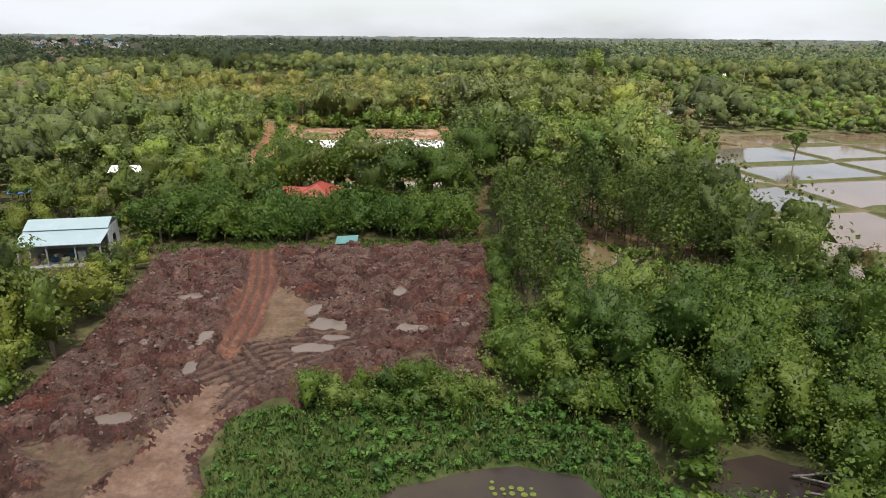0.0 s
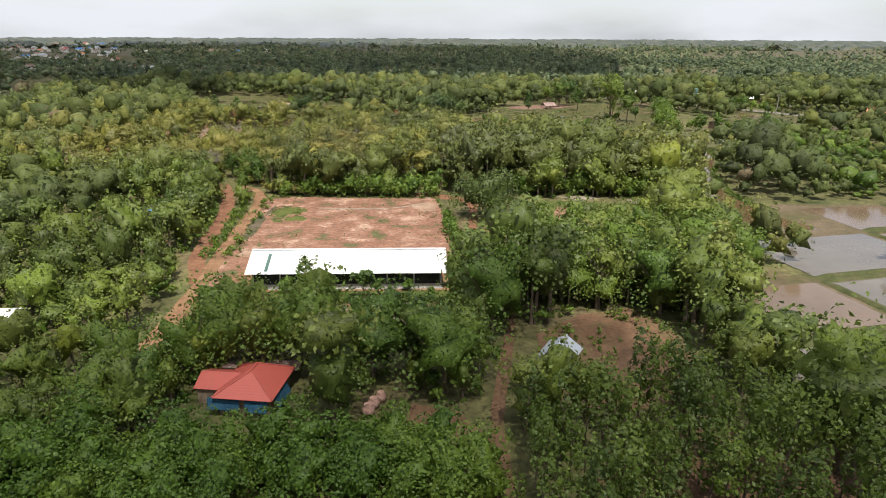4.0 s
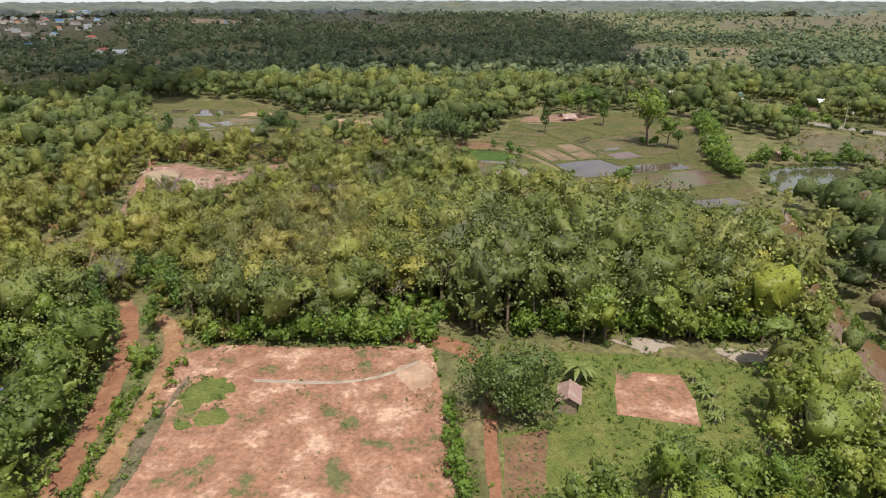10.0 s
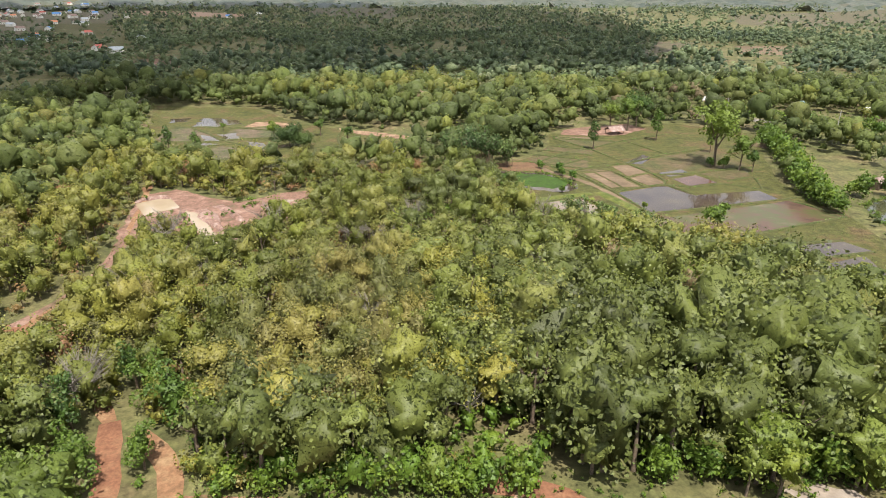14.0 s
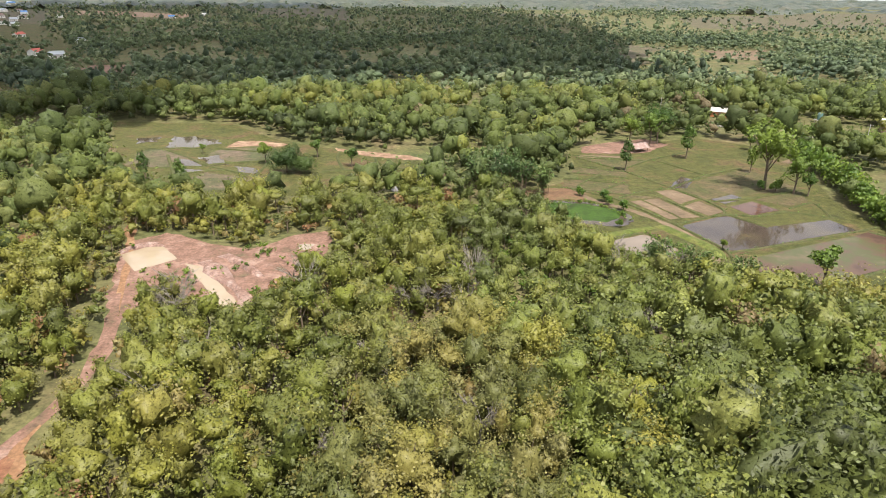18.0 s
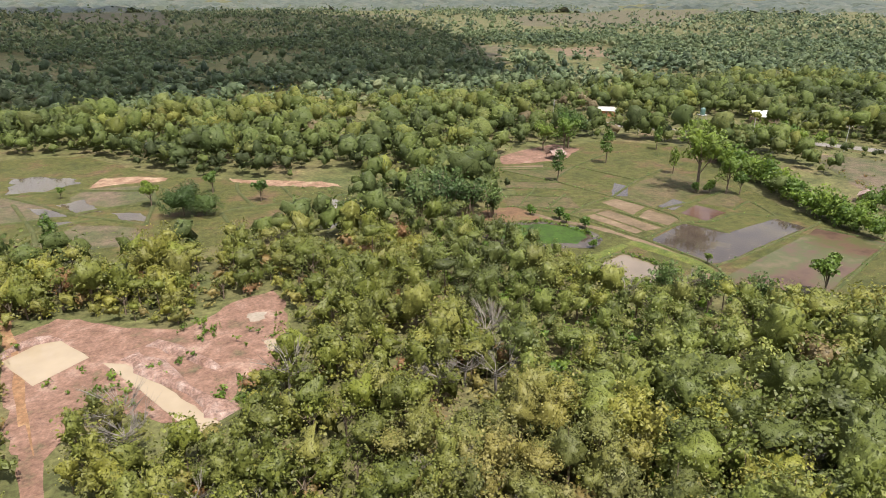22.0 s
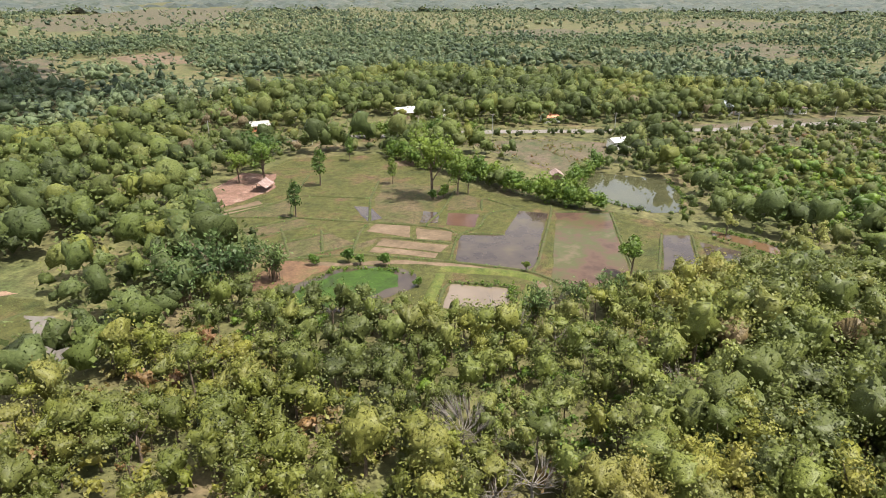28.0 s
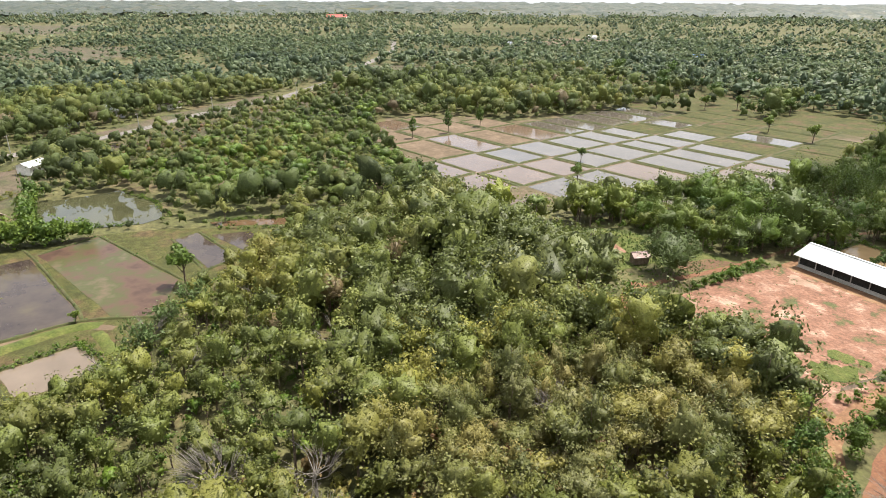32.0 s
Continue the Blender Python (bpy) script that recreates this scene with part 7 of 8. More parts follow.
def water_tower():
    ob = empty("water_tower", pose(141.6, 378, 0), "green water tank on a tall steel frame", "water tower")
    for sx, sy in ((-1, -1), (1, -1), (1, 1), (-1, 1)):
        V, F = tube([(1.3 * sx, 1.3 * sy, 0), (1.0 * sx, 1.0 * sy, 5)], [0.12, 0.12], 5)
        leg = new("leg", np_mesh("leg", V, F, (M_CONCRETE,)))
        leg.parent = ob
    boxed("platform", -1.5, 1.5, -1.5, 1.5, 5, 5.2, M_CONCRETE, ob)
    V, F = tube([(0, 0, 5.2), (0, 0, 7.4), (0, 0, 7.8), (0, 0, 7.85)], [0.95, 0.95, 0.7, 0.05], 14)
    tank = new("tank", np_mesh("tank", V, F, (M_GREENSHEET,)))
    tank.parent = ob


def dead_tree(x, y, height, seed, label, limbs=26, twigs=9):
    rng = random.Random(seed)
    ob = empty("dead_tree", pose(x, y, 0), label, "tree")
    v, f = tube([(0, 0, 0), (0.1, 0.05, height * 0.3), (0.2, -0.1, height * 0.5)], [0.2, 0.16, 0.12], 6)
    t = new("trunk", np_mesh("trunk", v, f, (M_PALEBARK,)))
    t.parent = ob
    pieces = []
    for i in range(limbs):
        w, z = rng.uniform(0, 6.28), height * rng.uniform(0.34, 0.52)
        L = height * rng.uniform(0.28, 0.5)
        mid = (0.6 * L * math.cos(w), 0.6 * L * math.sin(w), z + L * 0.34)
        end = (1.1 * L * math.cos(w + 0.3), 1.1 * L * math.sin(w + 0.3), z + L * rng.uniform(0.5, 0.9))
        pieces.append((*tube([(0.15, 0, z), mid, end], [0.06, 0.04, 0.02], 4), 0))
        for _ in range(twigs):
            e2 = tuple(a + rng.uniform(-1, 1) * 0.24 * L + (0.15 * L if k == 2 else 0) for k, a in enumerate(end))
            pieces.append((*tube([mid, ((mid[0] + e2[0]) / 2, (mid[1] + e2[1]) / 2, (mid[2] + e2[2]) / 2 + 0.15), e2], [0.028, 0.02, 0.01], 3), 0))
    V, F, _ = join(pieces)
    b = new("bare_crown", np_mesh("bare_crown", V, F, (M_PALEBARK,)))
    b.parent = ob
    return ob


hedge()
field_trees()
wood_trees()
bare_trees()
dead_tree(-52.6, 189.6, 9.0, 1, "leafless pale grey tree with fine bare branches")
dead_tree(-13.3, 251.4, 7.6, 2, "leafless pale grey tree among green crowns", 16, 14)
for q in ((-4, 232), (-24, 243), (-30, 226), (6, 214), (-38, 206), (-18, 210)):
    dead_tree(q[0], q[1], 6.4, int(q[1]), "leafless grey-brown tree among green crowns")


# ---- buildings ----
def gable(name, x, y, turn, w, d, eave, ridge, roof, wall, label, category, over=0.5, open_front=False, roof_label="", posts=0):
    """A small building: w along its ridge, d across. Walls, posts and two roof slopes."""
    ob = empty(name, pose(x, y, 0, 0, 0, turn), label, category)
    if wall is not None:
        for nm, a in (("wall", (-w / 2, w / 2, d / 2 - 0.12, d / 2)), ("wall", (-w / 2, -w / 2 + 0.12, -d / 2 + 0.12, d / 2 - 0.12)), ("wall", (w / 2 - 0.12, w / 2, -d / 2 + 0.12, d / 2 - 0.12))):
            boxed(nm, *a, 0, eave - 0.05, wall, ob)
        if not open_front:
            boxed("wall", -w / 2, w / 2, -d / 2, -d / 2 + 0.12, 0, eave - 0.05, wall, ob)
            boxed("door", -0.45, 0.45, -d / 2 - 0.04, -d / 2, 0.02, min(2.0, eave - 0.3), M_WOOD, ob, "dark wooden door")
            for s in (-0.3, 0.3):
                boxed("window", s * w - 0.4, s * w + 0.4, -d / 2 - 0.03, -d / 2, 0.95, 1.75, M_DARKNET, ob, "dark window")
        for s in (-1, 1):
            bm = bmesh.new()
            v = [bm.verts.new((s * (w / 2 - 0.06), -d / 2, eave - 0.05)), bm.verts.new((s * (w / 2 - 0.06), d / 2, eave - 0.05)), bm.verts.new((s * (w / 2 - 0.06), 0, ridge - 0.06))]
            fc = bm.faces.new(v)
            r = bmesh.ops.extrude_face_region(bm, geom=[fc])
            bmesh.ops.translate(bm, vec=(-s * 0.1, 0, 0), verts=[g for g in r["geom"] if isinstance(g, bmesh.types.BMVert)])
            bmesh.ops.recalc_face_normals(bm, faces=bm.faces[:])
            part("gable_end", bm, wall, ob)
    for k in range(posts):
        px = -w / 2 + 0.15 + (w - 0.3) * k / max(1, posts - 1)
        for s in (-1, 1) if wall is None else (-1,):
            boxed("post", px - 0.06, px + 0.06, s * (d / 2 - 0.1) - 0.06, s * (d / 2 - 0.1) + 0.06, 0, eave - 0.02, M_WOOD, ob)
    drop = (ridge - eave) / (d / 2)
    for s in (-1, 1):
        bm = bmesh.new()
        lo = eave - drop * over
        slab(bm, [(-w / 2 - over, 0, ridge), (w / 2 + over, 0, ridge), (w / 2 + over, s * (d / 2 + over), lo), (-w / 2 - over, s * (d / 2 + over), lo)][::s], 0.06)
        part("roof_slope", bm, roof, ob, roof_label)
    boxed("ridge_cap", -w / 2 - over, w / 2 + over, -0.14, 0.14, ridge - 0.02, ridge + 0.05, roof, ob)
    return ob


def ruined_hut():
    ob = empty("ruined_hut", pose(-52.4, 157, 0, 0, 0, 78), "half-collapsed timber hut with sagging blue roof sheets", "hut")

    def pole(name, a, b, r=0.07):
        V, F = tube([a, b], [r, r * 0.8], 5)
        o = new(name, np_mesh(name, V, F, (M_WOOD,)))
        o.parent = ob

    for k in range(5):
        px = -3.8 + 1.9 * k
        pole("post", (px, -1.5, 0), (px + 0.1, -1.5, 2.2))
        pole("post", (px, 1.5, 0), (px - 0.1, 1.5, 2.0 - 0.15 * k))
        pole("rafter", (px, -2.0, 2.0), (px + 0.15, 0.1, 3.0 - 0.1 * k))
        pole("rafter", (px + 0.15, 0.1, 3.0 - 0.1 * k), (px, 2.1, 1.7 - 0.15 * k))
    for yy, z in ((-1.5, 2.2), (0.1, 3.0), (1.5, 1.9), (0.8, 2.5)):
        pole("purlin", (-4.4, yy, z + 0.05), (4.4, yy, z - 0.45))
    for k, (a, b, c, d) in enumerate(((-4.6, -1.6, 0.05, 1.75), (-1.7, 1.4, -0.1, 1.5), (1.3, 4.5, 0.0, 1.3))):
        bm = bmesh.new()
        slab(bm, [(a, c, 3.15 - 0.16 * (k + 1)), (b, c - 0.1, 3.05 - 0.2 * (k + 1)), (b, d, 2.35 - 0.2 * (k + 1)), (a, d + 0.15, 2.25 - 0.14 * k)][::1], 0.03)
        part("roof_sheet", bm, M_BLUESHEET, ob)
    bm = bmesh.new()
    slab(bm, [(-2.2, -2.1, 2.0), (-0.4, -2.3, 1.7), (-0.3, -0.9, 2.35), (-2.0, -0.8, 2.5)], 0.03)
    part("roof_sheet", bm, M_BLUESHEET, ob)
    boxed("floor", -4.0, 2.5, -1.5, 1.5, 0.5, 0.6, M_WOOD, ob)


def long_shed():
    W, D = 26.4, 9.0
    ob = empty("livestock_shed", pose(-11.1, 125.6, 0, 0, 0, 0.4), "long open-sided livestock shed with white metal roof", "shed")
    eave, ridge = 2.9, 4.5
    boxed("floor_slab", -W / 2, W / 2, -D / 2 + 0.3, D / 2 - 0.3, 0.0, 0.12, M_CONCRETE, ob)
    for s in (-1, 1):
        for k in range(8):
            px = -W / 2 + 0.3 + (W - 0.6) * k / 7
            boxed("post", px - 0.1, px + 0.1, s * (D / 2 - 0.5) - 0.1, s * (D / 2 - 0.5) + 0.1, 0.12, eave, M_CONCRETE, ob)
            if k < 7:
                nx = -W / 2 + 0.3 + (W - 0.6) * (k + 1) / 7
                boxed("low_wall", px + 0.1, nx - 0.1, s * (D / 2 - 0.5) - 0.06, s * (D / 2 - 0.5) + 0.06, 0.12, 0.75, M_CONCRETE, ob, "low concrete block wall")
                boxed("netting", px + 0.1, nx - 0.1, s * (D / 2 - 0.56) - 0.01, s * (D / 2 - 0.56) + 0.01, 0.75, eave - 0.1, M_DARKNET, ob, "black shade netting")
    for s in (-1, 1):
        boxed("end_wall", s * (W / 2 - 0.25) - 0.06, s * (W / 2 - 0.25) + 0.06, -D / 2 + 0.6, D / 2 - 0.6, 0.12, eave - 0.1, M_CONCRETE, ob)
    n = 22
    over = 0.55
    for s in (-1, 1):
        for k in range(n):
            a, b = -W / 2 - over + (W + 2 * over) * k / n, -W / 2 - over + (W + 2 * over) * (k + 1) / n + 0.04
            bm = bmesh.new()
            up = 0.012 * (k % 2)
            slab(bm, [(a, 0, ridge + up), (b, 0, ridge + up), (b, s * (D / 2 + over), eave - 0.2 + up), (a, s * (D / 2 + over), eave - 0.2 + up)][::s], 0.05)
            green = s < 0 and k == 2
            # sunward slope white, back slope painted darker for its shade
            part("roof_sheet", bm, M_WHITESHEET if s < 0 else M_BACKSHEET, ob, "" if s < 0 else "roofing sheet of the back slope, coloured grey for its shade")
    bm = bmesh.new()
    ax = -W / 2 + 2.0
    slab(bm, [(ax, -1.0, ridge - 0.26), (ax + 0.45, -1.0, ridge - 0.26), (ax + 0.45, -4.6, eave + 0.06), (ax, -4.6, eave + 0.06)][::-1], 0.03)
    part("skylight_sheet", bm, M_GREENSHEET, ob, "translucent green skylight sheet")
    boxed("ridge_cap", -W / 2 - over, W / 2 + over, -0.25, 0.25, ridge + 0.01, ridge + 0.08, M_WHITESHEET, ob)


def red_house():
    ob = empty("farm_house", pose(-16.6, 93, 0, 0, 0, -8) @ Matrix.Scale(0.67, 4), "farm house with red metal hip roof and blue tarpaulins", "house")
    for a in ((-3.6, 3.6, 3.9, 4.05), (-3.6, -3.45, -4.05, 3.9), (3.45, 3.6, -4.05, 3.9), (-3.45, 3.45, -4.05, -3.9)):
        boxed("wall", *a, 0, 3.0, M_WOOD, ob)
    e, r = 3.1, 5.3
    A, B, C, D_ = (-4.3, -4.8), (4.3, -4.8), (4.3, 4.8), (-4.3, 4.8)
    r0, r1 = (0, -0.6), (0, 1.6)
    for q in ((A, B, r0), (B, C, r1, r0), (C, D_, r1), (D_, A, r0, r1)):
        bm = bmesh.new()
        slab(bm, [(p[0], p[1], r if p in (r0, r1) else e) for p in q], 0.06)
        part("roof_slope", bm, M_REDSHEET, ob)
    for (x0, y0), (x1, y1) in ((A, r0), (B, r0), (C, r1), (D_, r1), (r0, r1)):
        v, f = tube([(x0, y0, (r if (x0, y0) in (r0, r1) else e) + 0.04), (x1, y1, r + 0.05)], [0.1, 0.1], 5)
        k = new("hip_cap", np_mesh("hip_cap", v, f, (M_REDSHEET,)))
        k.parent = ob
    for s in (-1, 1):
        bm = bmesh.new()
        slab(bm, [(-8.0, 0.4, 4.2), (-1.6, 0.4, 4.2), (-1.6, 0.4 + s * 2.9, 2.95), (-8.0, 0.4 + s * 2.9, 2.95)][::s], 0.06)
        part("wing_roof", bm, M_REDSHEET, ob)
    boxed("wing_wall", -7.6, -3.7, -2.2, 3.0, 0, 2.8, M_WOOD, ob)
    bm = bmesh.new()
    slab(bm, [(-7.4, 4.0, 2.7), (4.6, 4.4, 2.8), (4.4, 8.2, 2.5), (-6.0, 7.6, 2.4)], 0.06)
    part("lean_to_roof", bm, M_RUST, ob, "rusty lean-to roof")
    for px, py in ((-6.2, 7.2), (-1, 7.6), (4, 7.8)):
        boxed("post", px - 0.07, px + 0.07, py - 0.07, py + 0.07, 0, 2.44, M_WOOD, ob)
    for q in (((-5.2, -5.4), (-0.6, -5.4)), ((0.2, -5.6), (3.4, -5.6))):
        bm = bmesh.new()
        slab(bm, [(q[0][0], q[0][1] + 1.3, 2.7), (q[1][0], q[1][1] + 1.3, 2.7), (q[1][0], q[1][1] + 0.75, 1.2), (q[0][0], q[0][1] + 0.75, 1.2)][::-1], 0.04)
        part("tarpaulin", bm, M_BLUETARP, ob, "sagging blue tarpaulin")
    bm = bmesh.new()
    slab(bm, [(4.0, -3.4, 2.8), (4.7, -3.4, 1.2), (4.7, 1.5, 1.2), (4.0, 1.5, 2.8)], 0.04)
    part("tarpaulin", bm, M_BLUETARP, ob, "sagging blue tarpaulin")


def turquoise_house():
    ob = empty("farm_shed", pose(-40.7, 71.0, 0, 0, 0, 9.7), "open farm shed with pale turquoise metal roof", "shed")
    w, d = 8.6, 5.6
    for nm, q in (("roof_slope", [(-w / 2, 0.5, 4.3), (w / 2, 0.5, 4.3), (w / 2, 3.2, 3.5), (-w / 2, 3.2, 3.5)]), ("roof_slope", [(-w / 2, -1.4, 3.55), (w / 2, -1.4, 3.55), (w / 2, 0.5, 4.3), (-w / 2, 0.5, 4.3)]),
                  ("porch_roof", [(-w / 2 - 0.3, -4.0, 2.55), (w / 2 - 0.2, -4.0, 2.55), (w / 2 + 0.1, -1.3, 3.4), (-w / 2, -1.3, 3.4)])):
        bm = bmesh.new()
        slab(bm, q, 0.06)
        part(nm, bm, M_TURQSHEET, ob)
    for q in ((-w / 2 + 0.2, w / 2 - 0.2, 2.8, 2.92), (-w / 2 + 0.2, -w / 2 + 0.32, -1.2, 2.8), (w / 2 - 0.32, w / 2 - 0.2, -1.2, 2.8)):
        boxed("wall", *q, 0, 3.4, M_WHITEWALL, ob, "white board wall")
    boxed("window", w / 2 - 0.2, w / 2 - 0.17, 0.4, 1.4, 1.2, 2.2, M_DARKNET, ob, "dark window")
    for px in (-4.2, -1.4, 1.4, 3.9):
        boxed("post", px - 0.07, px + 0.07, -3.8, -3.66, 0, 2.55, M_CONCRETE, ob)
    boxed("floor_slab", -w / 2, w / 2 + 1.2, -3.9, 2.8, 0, 0.1, M_CONCRETE, ob)
    rng = random.Random(3)
    for k in range(9):
        cr = boxed("crate", -0.35, 0.35, -0.25, 0.25, 0, rng.uniform(0.4, 0.9), rng.choice((M_WOOD, M_BLUETARP, M_RUST, M_WHITEWALL)), None, bevel=0.03)
        cr.matrix_world = ob.matrix_world @ pose(rng.uniform(-3.6, 2.6), rng.uniform(-3.3, -1.2), 0.1, 0, 0, rng.uniform(0, 90))
        tagged(cr, "stored box among clutter under the porch roof", "box", "clutter under the shed roof")


def ring_stack(x, y, n):
    for k in range(n):
        bm = bmesh.new()
        sides = 20
        rad = [(0.5, 0.0), (0.5, 0.36), (0.42, 0.36), (0.42, 0.0)]
        vs = [[bm.verts.new((r * math.cos(2 * math.pi * i / sides), r * math.sin(2 * math.pi * i / sides), z)) for i in range(sides)] for r, z in rad]
        for a in range(4):
            for i in range(sides):
                bm.faces.new((vs[a][i], vs[a][(i + 1) % sides], vs[(a + 1) % 4][(i + 1) % sides], vs[(a + 1) % 4][i]))
        bmesh.ops.recalc_face_normals(bm, faces=bm.faces[:])
        o = part("concrete_ring", bm, M_CONCRETE, None, smooth=False)
        o.matrix_world = pose(x + 0.03 * (k % 3), y + 0.02 * (k % 2), 0.05 + 0.375 * k)
        tagged(o, "grey concrete well ring in a stack on grass", "concrete ring", "stacks of well rings")


def jar(x, y, s):
    bm = bmesh.new()
    prof = [(0.45, 0), (0.72, 0.4), (0.8, 0.8), (0.66, 1.2), (0.5, 1.38), (0.55, 1.5), (0.47, 1.5), (0.44, 1.36), (0.0, 1.3)]
    rings = [[bm.verts.new((r * math.cos(2 * math.pi * i / 18), r * math.sin(2 * math.pi * i / 18), z)) for i in range(18)] for r, z in prof]
    for a, b in zip(rings, rings[1:]):
        for i in range(18):
            bm.faces.new((a[i], a[(i + 1) % 18], b[(i + 1) % 18], b[i]))
    bmesh.ops.remove_doubles(bm, verts=bm.verts[:], dist=0.001)
    o = part("water_jar", bm, M_CLAY, None, smooth=True)
    o.matrix_world = pose(x, y, 0.05) @ Matrix.Scale(s, 4)
    tagged(o, "large pinkish clay rain-water jar", "jar", "water jars beside the house")


def fallen_poles():
    rng = random.Random(9)
    for k in range(7):
        x, y, w, L = rng.uniform(16, 25), rng.uniform(29.5, 34), rng.uniform(-0.7, 0.2), rng.uniform(5, 9)
        V, F = tube([(0, 0, 0.35), (L * 0.5, 0.1, 0.7), (L, -0.1, 0.45 + 0.1 * k)], [0.07, 0.06, 0.03], 5)
        pieces = [(V, F, 0)]
        for _ in range(5):
            a = rng.uniform(0.4, 0.95) * L
            pieces.append((*tube([(a, 0, 0.6), (a + 0.5, rng.uniform(-0.7, 0.7), 0.8)], [0.025, 0.012], 3), 0))
        V, F, _ = join(pieces)
        ob = new("fallen_branch", np_mesh("fallen_branch", V, F, (M_PALEBARK,)))
        ob.matrix_world = pose(x, y, 0.05, 0, 0, math.degrees(w))
        tagged(ob, "bare pale branch fallen beside the small pool", "branch", "fallen branches by the pool")


def lily_pads():
    rng = random.Random(19)
    for k in range(16):
        q = rng.uniform(0.1, 0.22)
        bm = bmesh.new()
        bm.faces.new([bm.verts.new((q * math.cos(a), q * math.sin(a), 0)) for a in np.linspace(0.2, 6.1, 10)])
        ob = part("lily_pad", bm, M_MARSHLEAF)
        bmx = 3.7 + 0.52 * (k % 5 - 2) + rng.uniform(-0.1, 0.1), 30.6 + 0.5 * (k // 5 - 1.5) + rng.uniform(-0.08, 0.08)
        ob.matrix_world = pose(*bmx, 0.15, 0, 0, rng.uniform(0, 360))
        tagged(ob, "yellow-green lily pad floating on the dark pond", "lily pad", "lily pads on the pond")


M_MARSHLEAF = mottled("lily_leaf", ((0.12, 0.16, 0.03), (0.17, 0.2, 0.04)), 3.0, 12.0, rough=0.5)
fallen_poles()
lily_pads()
bamboos()
garden_palms()
water_tower()
long_shed()
red_house()
turquoise_house()
for q in ((-27.2, 116.8), (-26.9, 118.0), (-26.4, 119.1)):
    ring_stack(*q, 5)
for q in ((-5.6, 90.2, 0.8), (-5.2, 91.5, 0.72), (-4.6, 92.6, 0.68)):
    jar(*q)
gable("field_hut", 13.8, 98.6, 60, 3.6, 3.0, 2.2, 3.1, M_ZINC, M_WOOD, "small wooden hut with grey zinc roof", "hut", 0.4, True)
gable("store_shed", -50.6, 108.8, 4, 5.0, 3.0, 2.3, 2.9, M_WHITESHEET, M_WOOD, "small shed with white sheet roof among trees", "shed", 0.4, True, posts=3)
gable("field_hut", -60, 94.6, 8, 2.6, 2.0, 2.0, 2.5, M_BLUESHEET, None, "small shelter with blue sheet roof", "hut", 0.3, posts=2)
ruined_hut()
gable("field_hut", 18.9, 158.6, 75, 3.3, 2.3, 2.0, 2.6, M_RUST, M_WOOD, "garden hut with rusty patched roof", "hut", 0.4, True, posts=2)
gable("field_hut", 59.8, 353.6, 22, 5.6, 3.8, 1.7, 2.9, M_RUST, None, "open field hut with rusty red sheet roof", "hut", 0.4, posts=3)
gable("field_hut", 111.4, 284, 30, 4.0, 3.0, 2.2, 3.0, M_RUST, M_WOOD, "hut with rusty roof beside the pond", "hut", 0.4, True, posts=2)
gable("house", 163.4, 278.6, -40, 7.5, 5.0, 3.0, 3.9, M_WHITESHEET, M_WHITEWALL, "white house with white sheet roof beside the pond", "house")
gable("house", 174, 377, -30, 10, 6, 3.2, 5.0, M_WHITESHEET, M_WOOD, "house with bright white metal roof among trees", "house")
gable("house", 186, 368, -30, 7, 6, 3.0, 4.4, M_ZINC, M_WHITEWALL, "house with grey metal roof among trees", "house")
gable("house", 121.4, 414, -35, 7, 5, 2.6, 3.8, M_CONCRETE, M_ORANGETILE, "roadside house with pale roof and reddish walls", "house")
gable("house", 148, 424, -30, 8, 6, 3.4, 5.4, M_REDSHEET, M_WHITEWALL, "house with bright red roof among trees", "house")
gable("house", 198, 318, -40, 7, 5, 2.8, 4.4, M_ORANGETILE, M_WHITEWALL, "house with orange tiled roof beside the road", "house")
gable("house", 280, 322, -30, 9, 6, 3.0, 4.8, M_ORANGETILE, M_WHITEWALL, "house with orange tiled roof among trees", "house")
gable("roadside_stall", 238, 270, -45, 9, 4, 2.6, 3.4, M_TURQSHEET, M_WHITEWALL, "roadside stall with turquoise roof", "stall", 0.5, True, posts=4)
gable("house", 258, 252, -45, 8, 6, 4.4, 6.4, M_ZINC, M_CONCRETE, "grey two-storey house beside the road", "house")
gable("house", 276, 226, -45, 10, 6, 3.0, 4.4, M_RUST, M_WHITEWALL, "roadside house with rusty roof", "house")
gable("house", 352, -230, 20, 10, 7, 3.0, 4.6, M_BLUESHEET, M_WHITEWALL, "distant house with blue roof among fields", "house")
gable("hall", 1380, -240, 60, 44, 18, 7, 12, M_REDSHEET, M_WHITEWALL, "large distant hall with orange-red roof", "hall", 1.0)
bm = bmesh.new()
slab(bm, [(-1.35, -0.8, 0.62), (1.2, -0.9, 0.72), (1.35, 0.6, 1.15), (-1.2, 0.75, 0.98)], 0.05)
tarp = part("loose_roof_sheet", bm, M_TEALSHEET)
tarp.matrix_world = pose(-10.4, 74.3, 0.05, 4, 0, 3)
tagged(tarp, "loose turquoise roofing sheet propped on stones by the hedge", "roof sheet")
for s in (-1.1, 1.1):
    bm = bmesh.new()
    box(bm, s - 0.12, s + 0.12, -0.6, 0.6, -0.06, 0.72)
    part("prop", bm, M_WOOD, tarp)


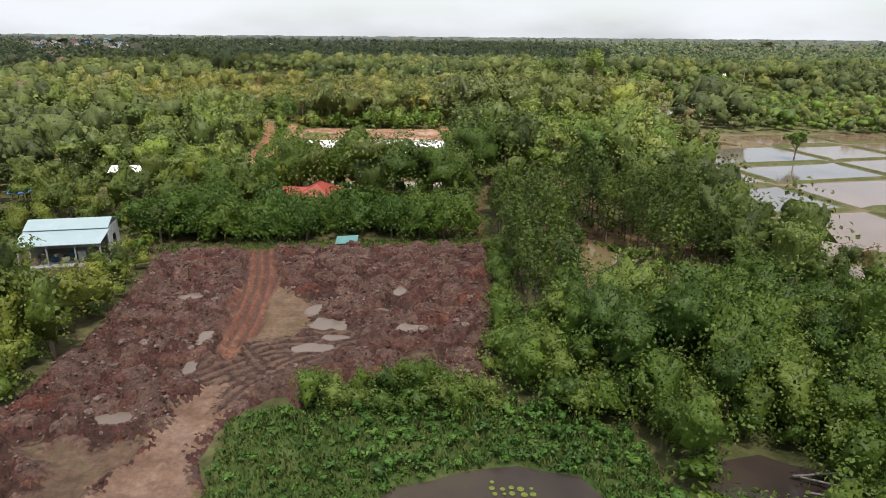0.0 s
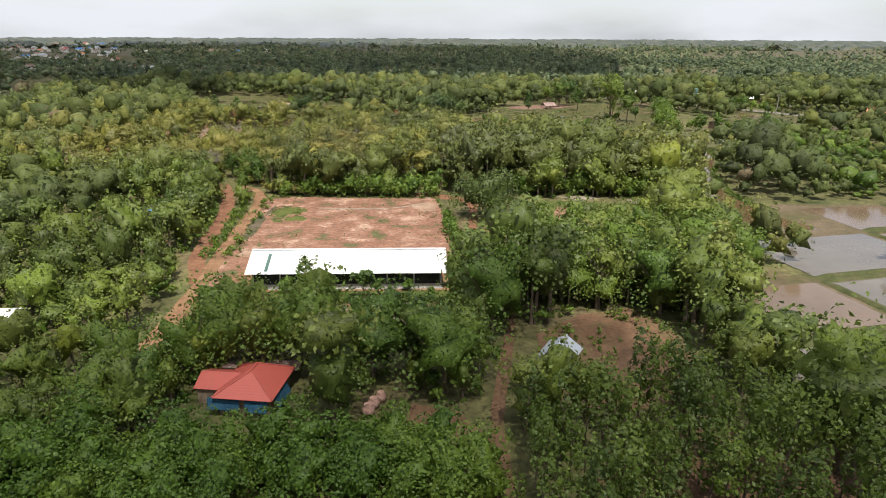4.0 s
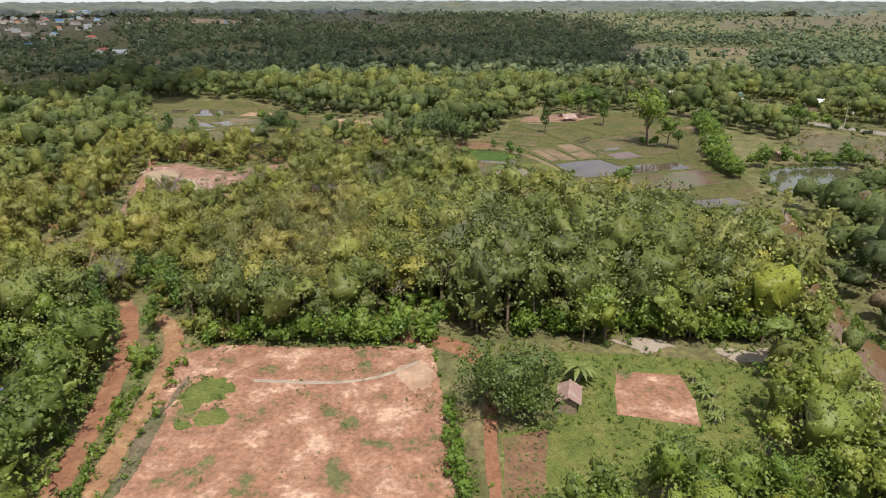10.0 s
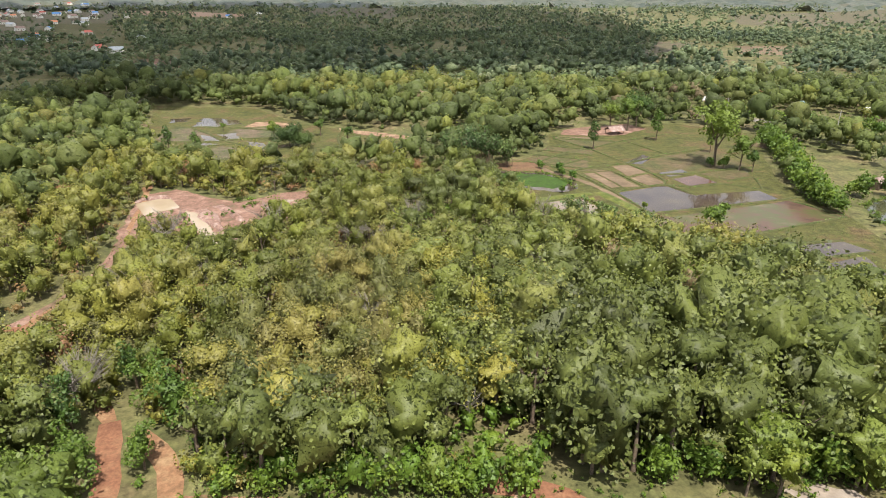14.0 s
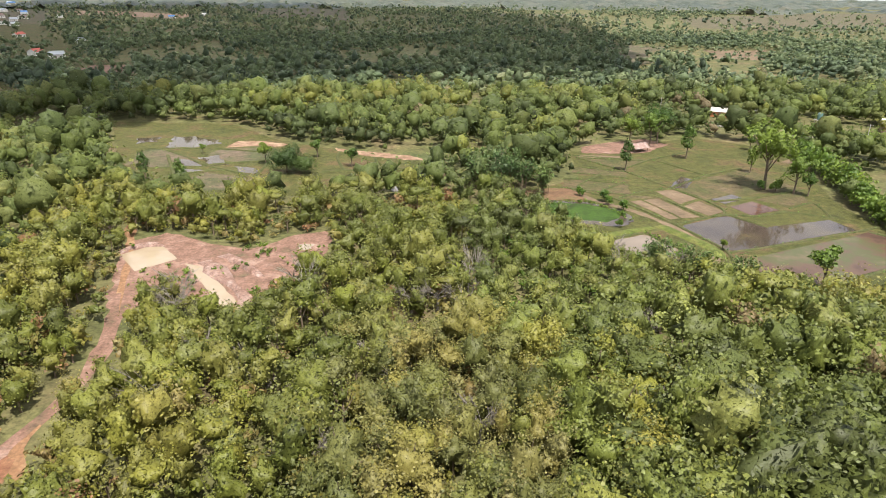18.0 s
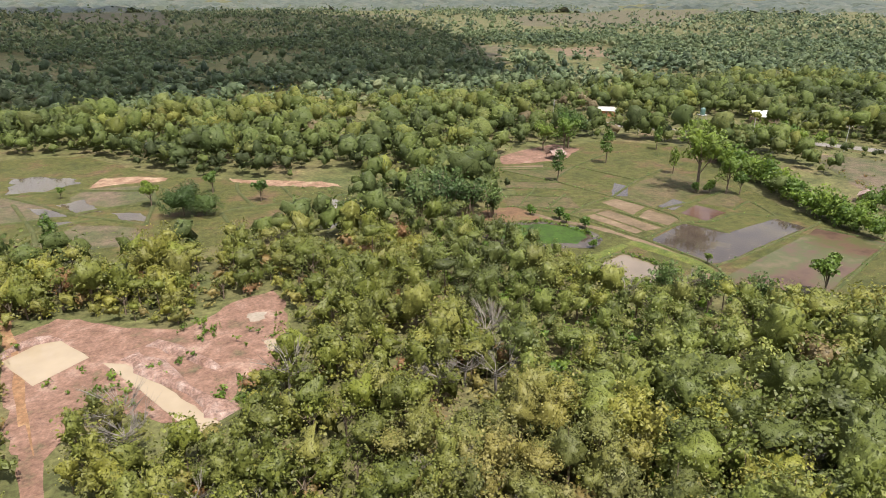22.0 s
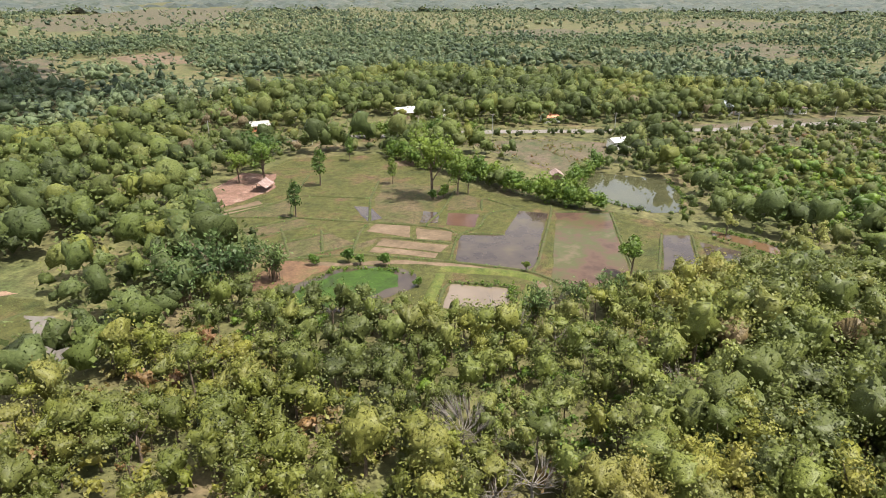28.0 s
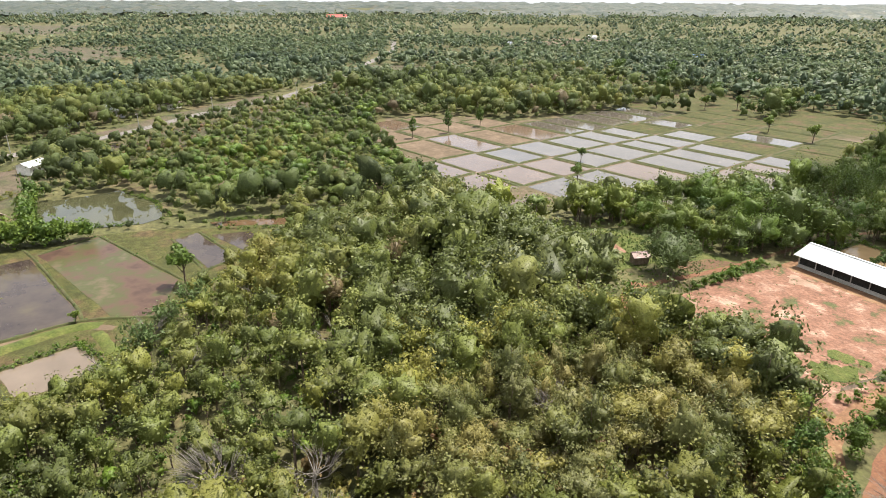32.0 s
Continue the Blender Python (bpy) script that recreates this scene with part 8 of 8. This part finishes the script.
def village():
    rng = random.Random(12)
    kinds = [(M_WHITESHEET, "white"), (M_ZINC, "grey"), (M_REDSHEET, "red"), (M_BLUESHEET, "blue"), (M_RUST, "rusty"), (M_ORANGETILE, "orange")]
    masters = [gable("house", 0, 0, 0, 10, 7, 3.2, 5.2, mt, M_WHITEWALL, "distant village house with %s roof" % nm, "house") for mt, nm in kinds]
    count = 0
    while count < 34:
        y = 690 + 900 * rng.random() ** 1.5
        x = rng.uniform(-990, -330)
        if not inside([x], [y], VILLAGE)[0]:
            continue
        m = copy_thing(masters[rng.choice((1, 1, 1, 2, 3, 3, 4, 4, 4, 5))], pose(x, y, 0, 0, 0, rng.uniform(0, 180)))
        m["group"] = "village houses"
        count += 1
    for _ in range(30):
        y = rng.uniform(1250, 2300)
        m = copy_thing(masters[rng.choice((1, 1, 4, 2, 3, 4, 4))], pose(y * rng.uniform(-0.6, -0.4), y, 0, 0, 0, rng.uniform(0, 180)) @ Matrix.Scale(1.3, 4))
        m["group"] = "village houses"
    for x, y, k in ((-282, 688, 2), (-258, 667, 1), (-384, 879, 2), (-353, 1323, 3), (-529, 1319, 0), (-325, 1424, 0), (-295, 803, 1), (700, -120, 0), (560, -160, 1), (620, -330, 0)):
        copy_thing(masters[k], pose(x, y, 0, 0, 0, x % 90))
    for m in masters:
        drop_master(m)


def pickup(x, y, turn):
    ob = empty("pickup_truck", pose(x, y, 0, 0, 0, turn), "red pickup truck parked beside the road", "truck")
    boxed("body", -2.4, 2.4, -0.9, 0.9, 0.45, 1.0, M_REDSHEET, ob, bevel=0.08)
    boxed("cab", -0.6, 1.3, -0.82, 0.82, 1.0, 1.75, M_REDSHEET, ob, bevel=0.15)
    boxed("windscreen", 1.28, 1.33, -0.7, 0.7, 1.1, 1.6, M_DARKNET, ob, "dark glass windscreen")
    for wx in (-1.5, 1.5):
        for wy in (-0.85, 0.85):
            bm = bmesh.new()
            bmesh.ops.create_cone(bm, cap_ends=True, segments=14, radius1=0.38, radius2=0.38, depth=0.25, matrix=pose(wx, wy, 0.38, 90, 0, 0))
            part("wheel", bm, M_DARKNET, ob)


def utility_pole(x, y, turn):
    ob = empty("utility_pole", pose(x, y, 0, 0, 0, turn), "grey concrete utility pole beside the road", "pole", "poles along the road")
    V, F = tube([(0, 0, 0), (0, 0, 9)], [0.16, 0.1], 6)
    new("shaft", np_mesh("shaft", V, F, (M_CONCRETE,))).parent = ob
    boxed("crossarm", -0.9, 0.9, -0.06, 0.06, 8.5, 8.62, M_WOOD, ob)
    for px in (-0.8, 0.0, 0.8):
        boxed("insulator", px - 0.05, px + 0.05, -0.05, 0.05, 8.62, 8.8, M_WHITEWALL, ob)


for q in ((92, 410), (112, 379), (140, 350), (158, 327), (184, 286), (211, 244), (245, 210), (281, 160)):
    utility_pole(*q, -40)
pickup(272, 236, 130)
village()
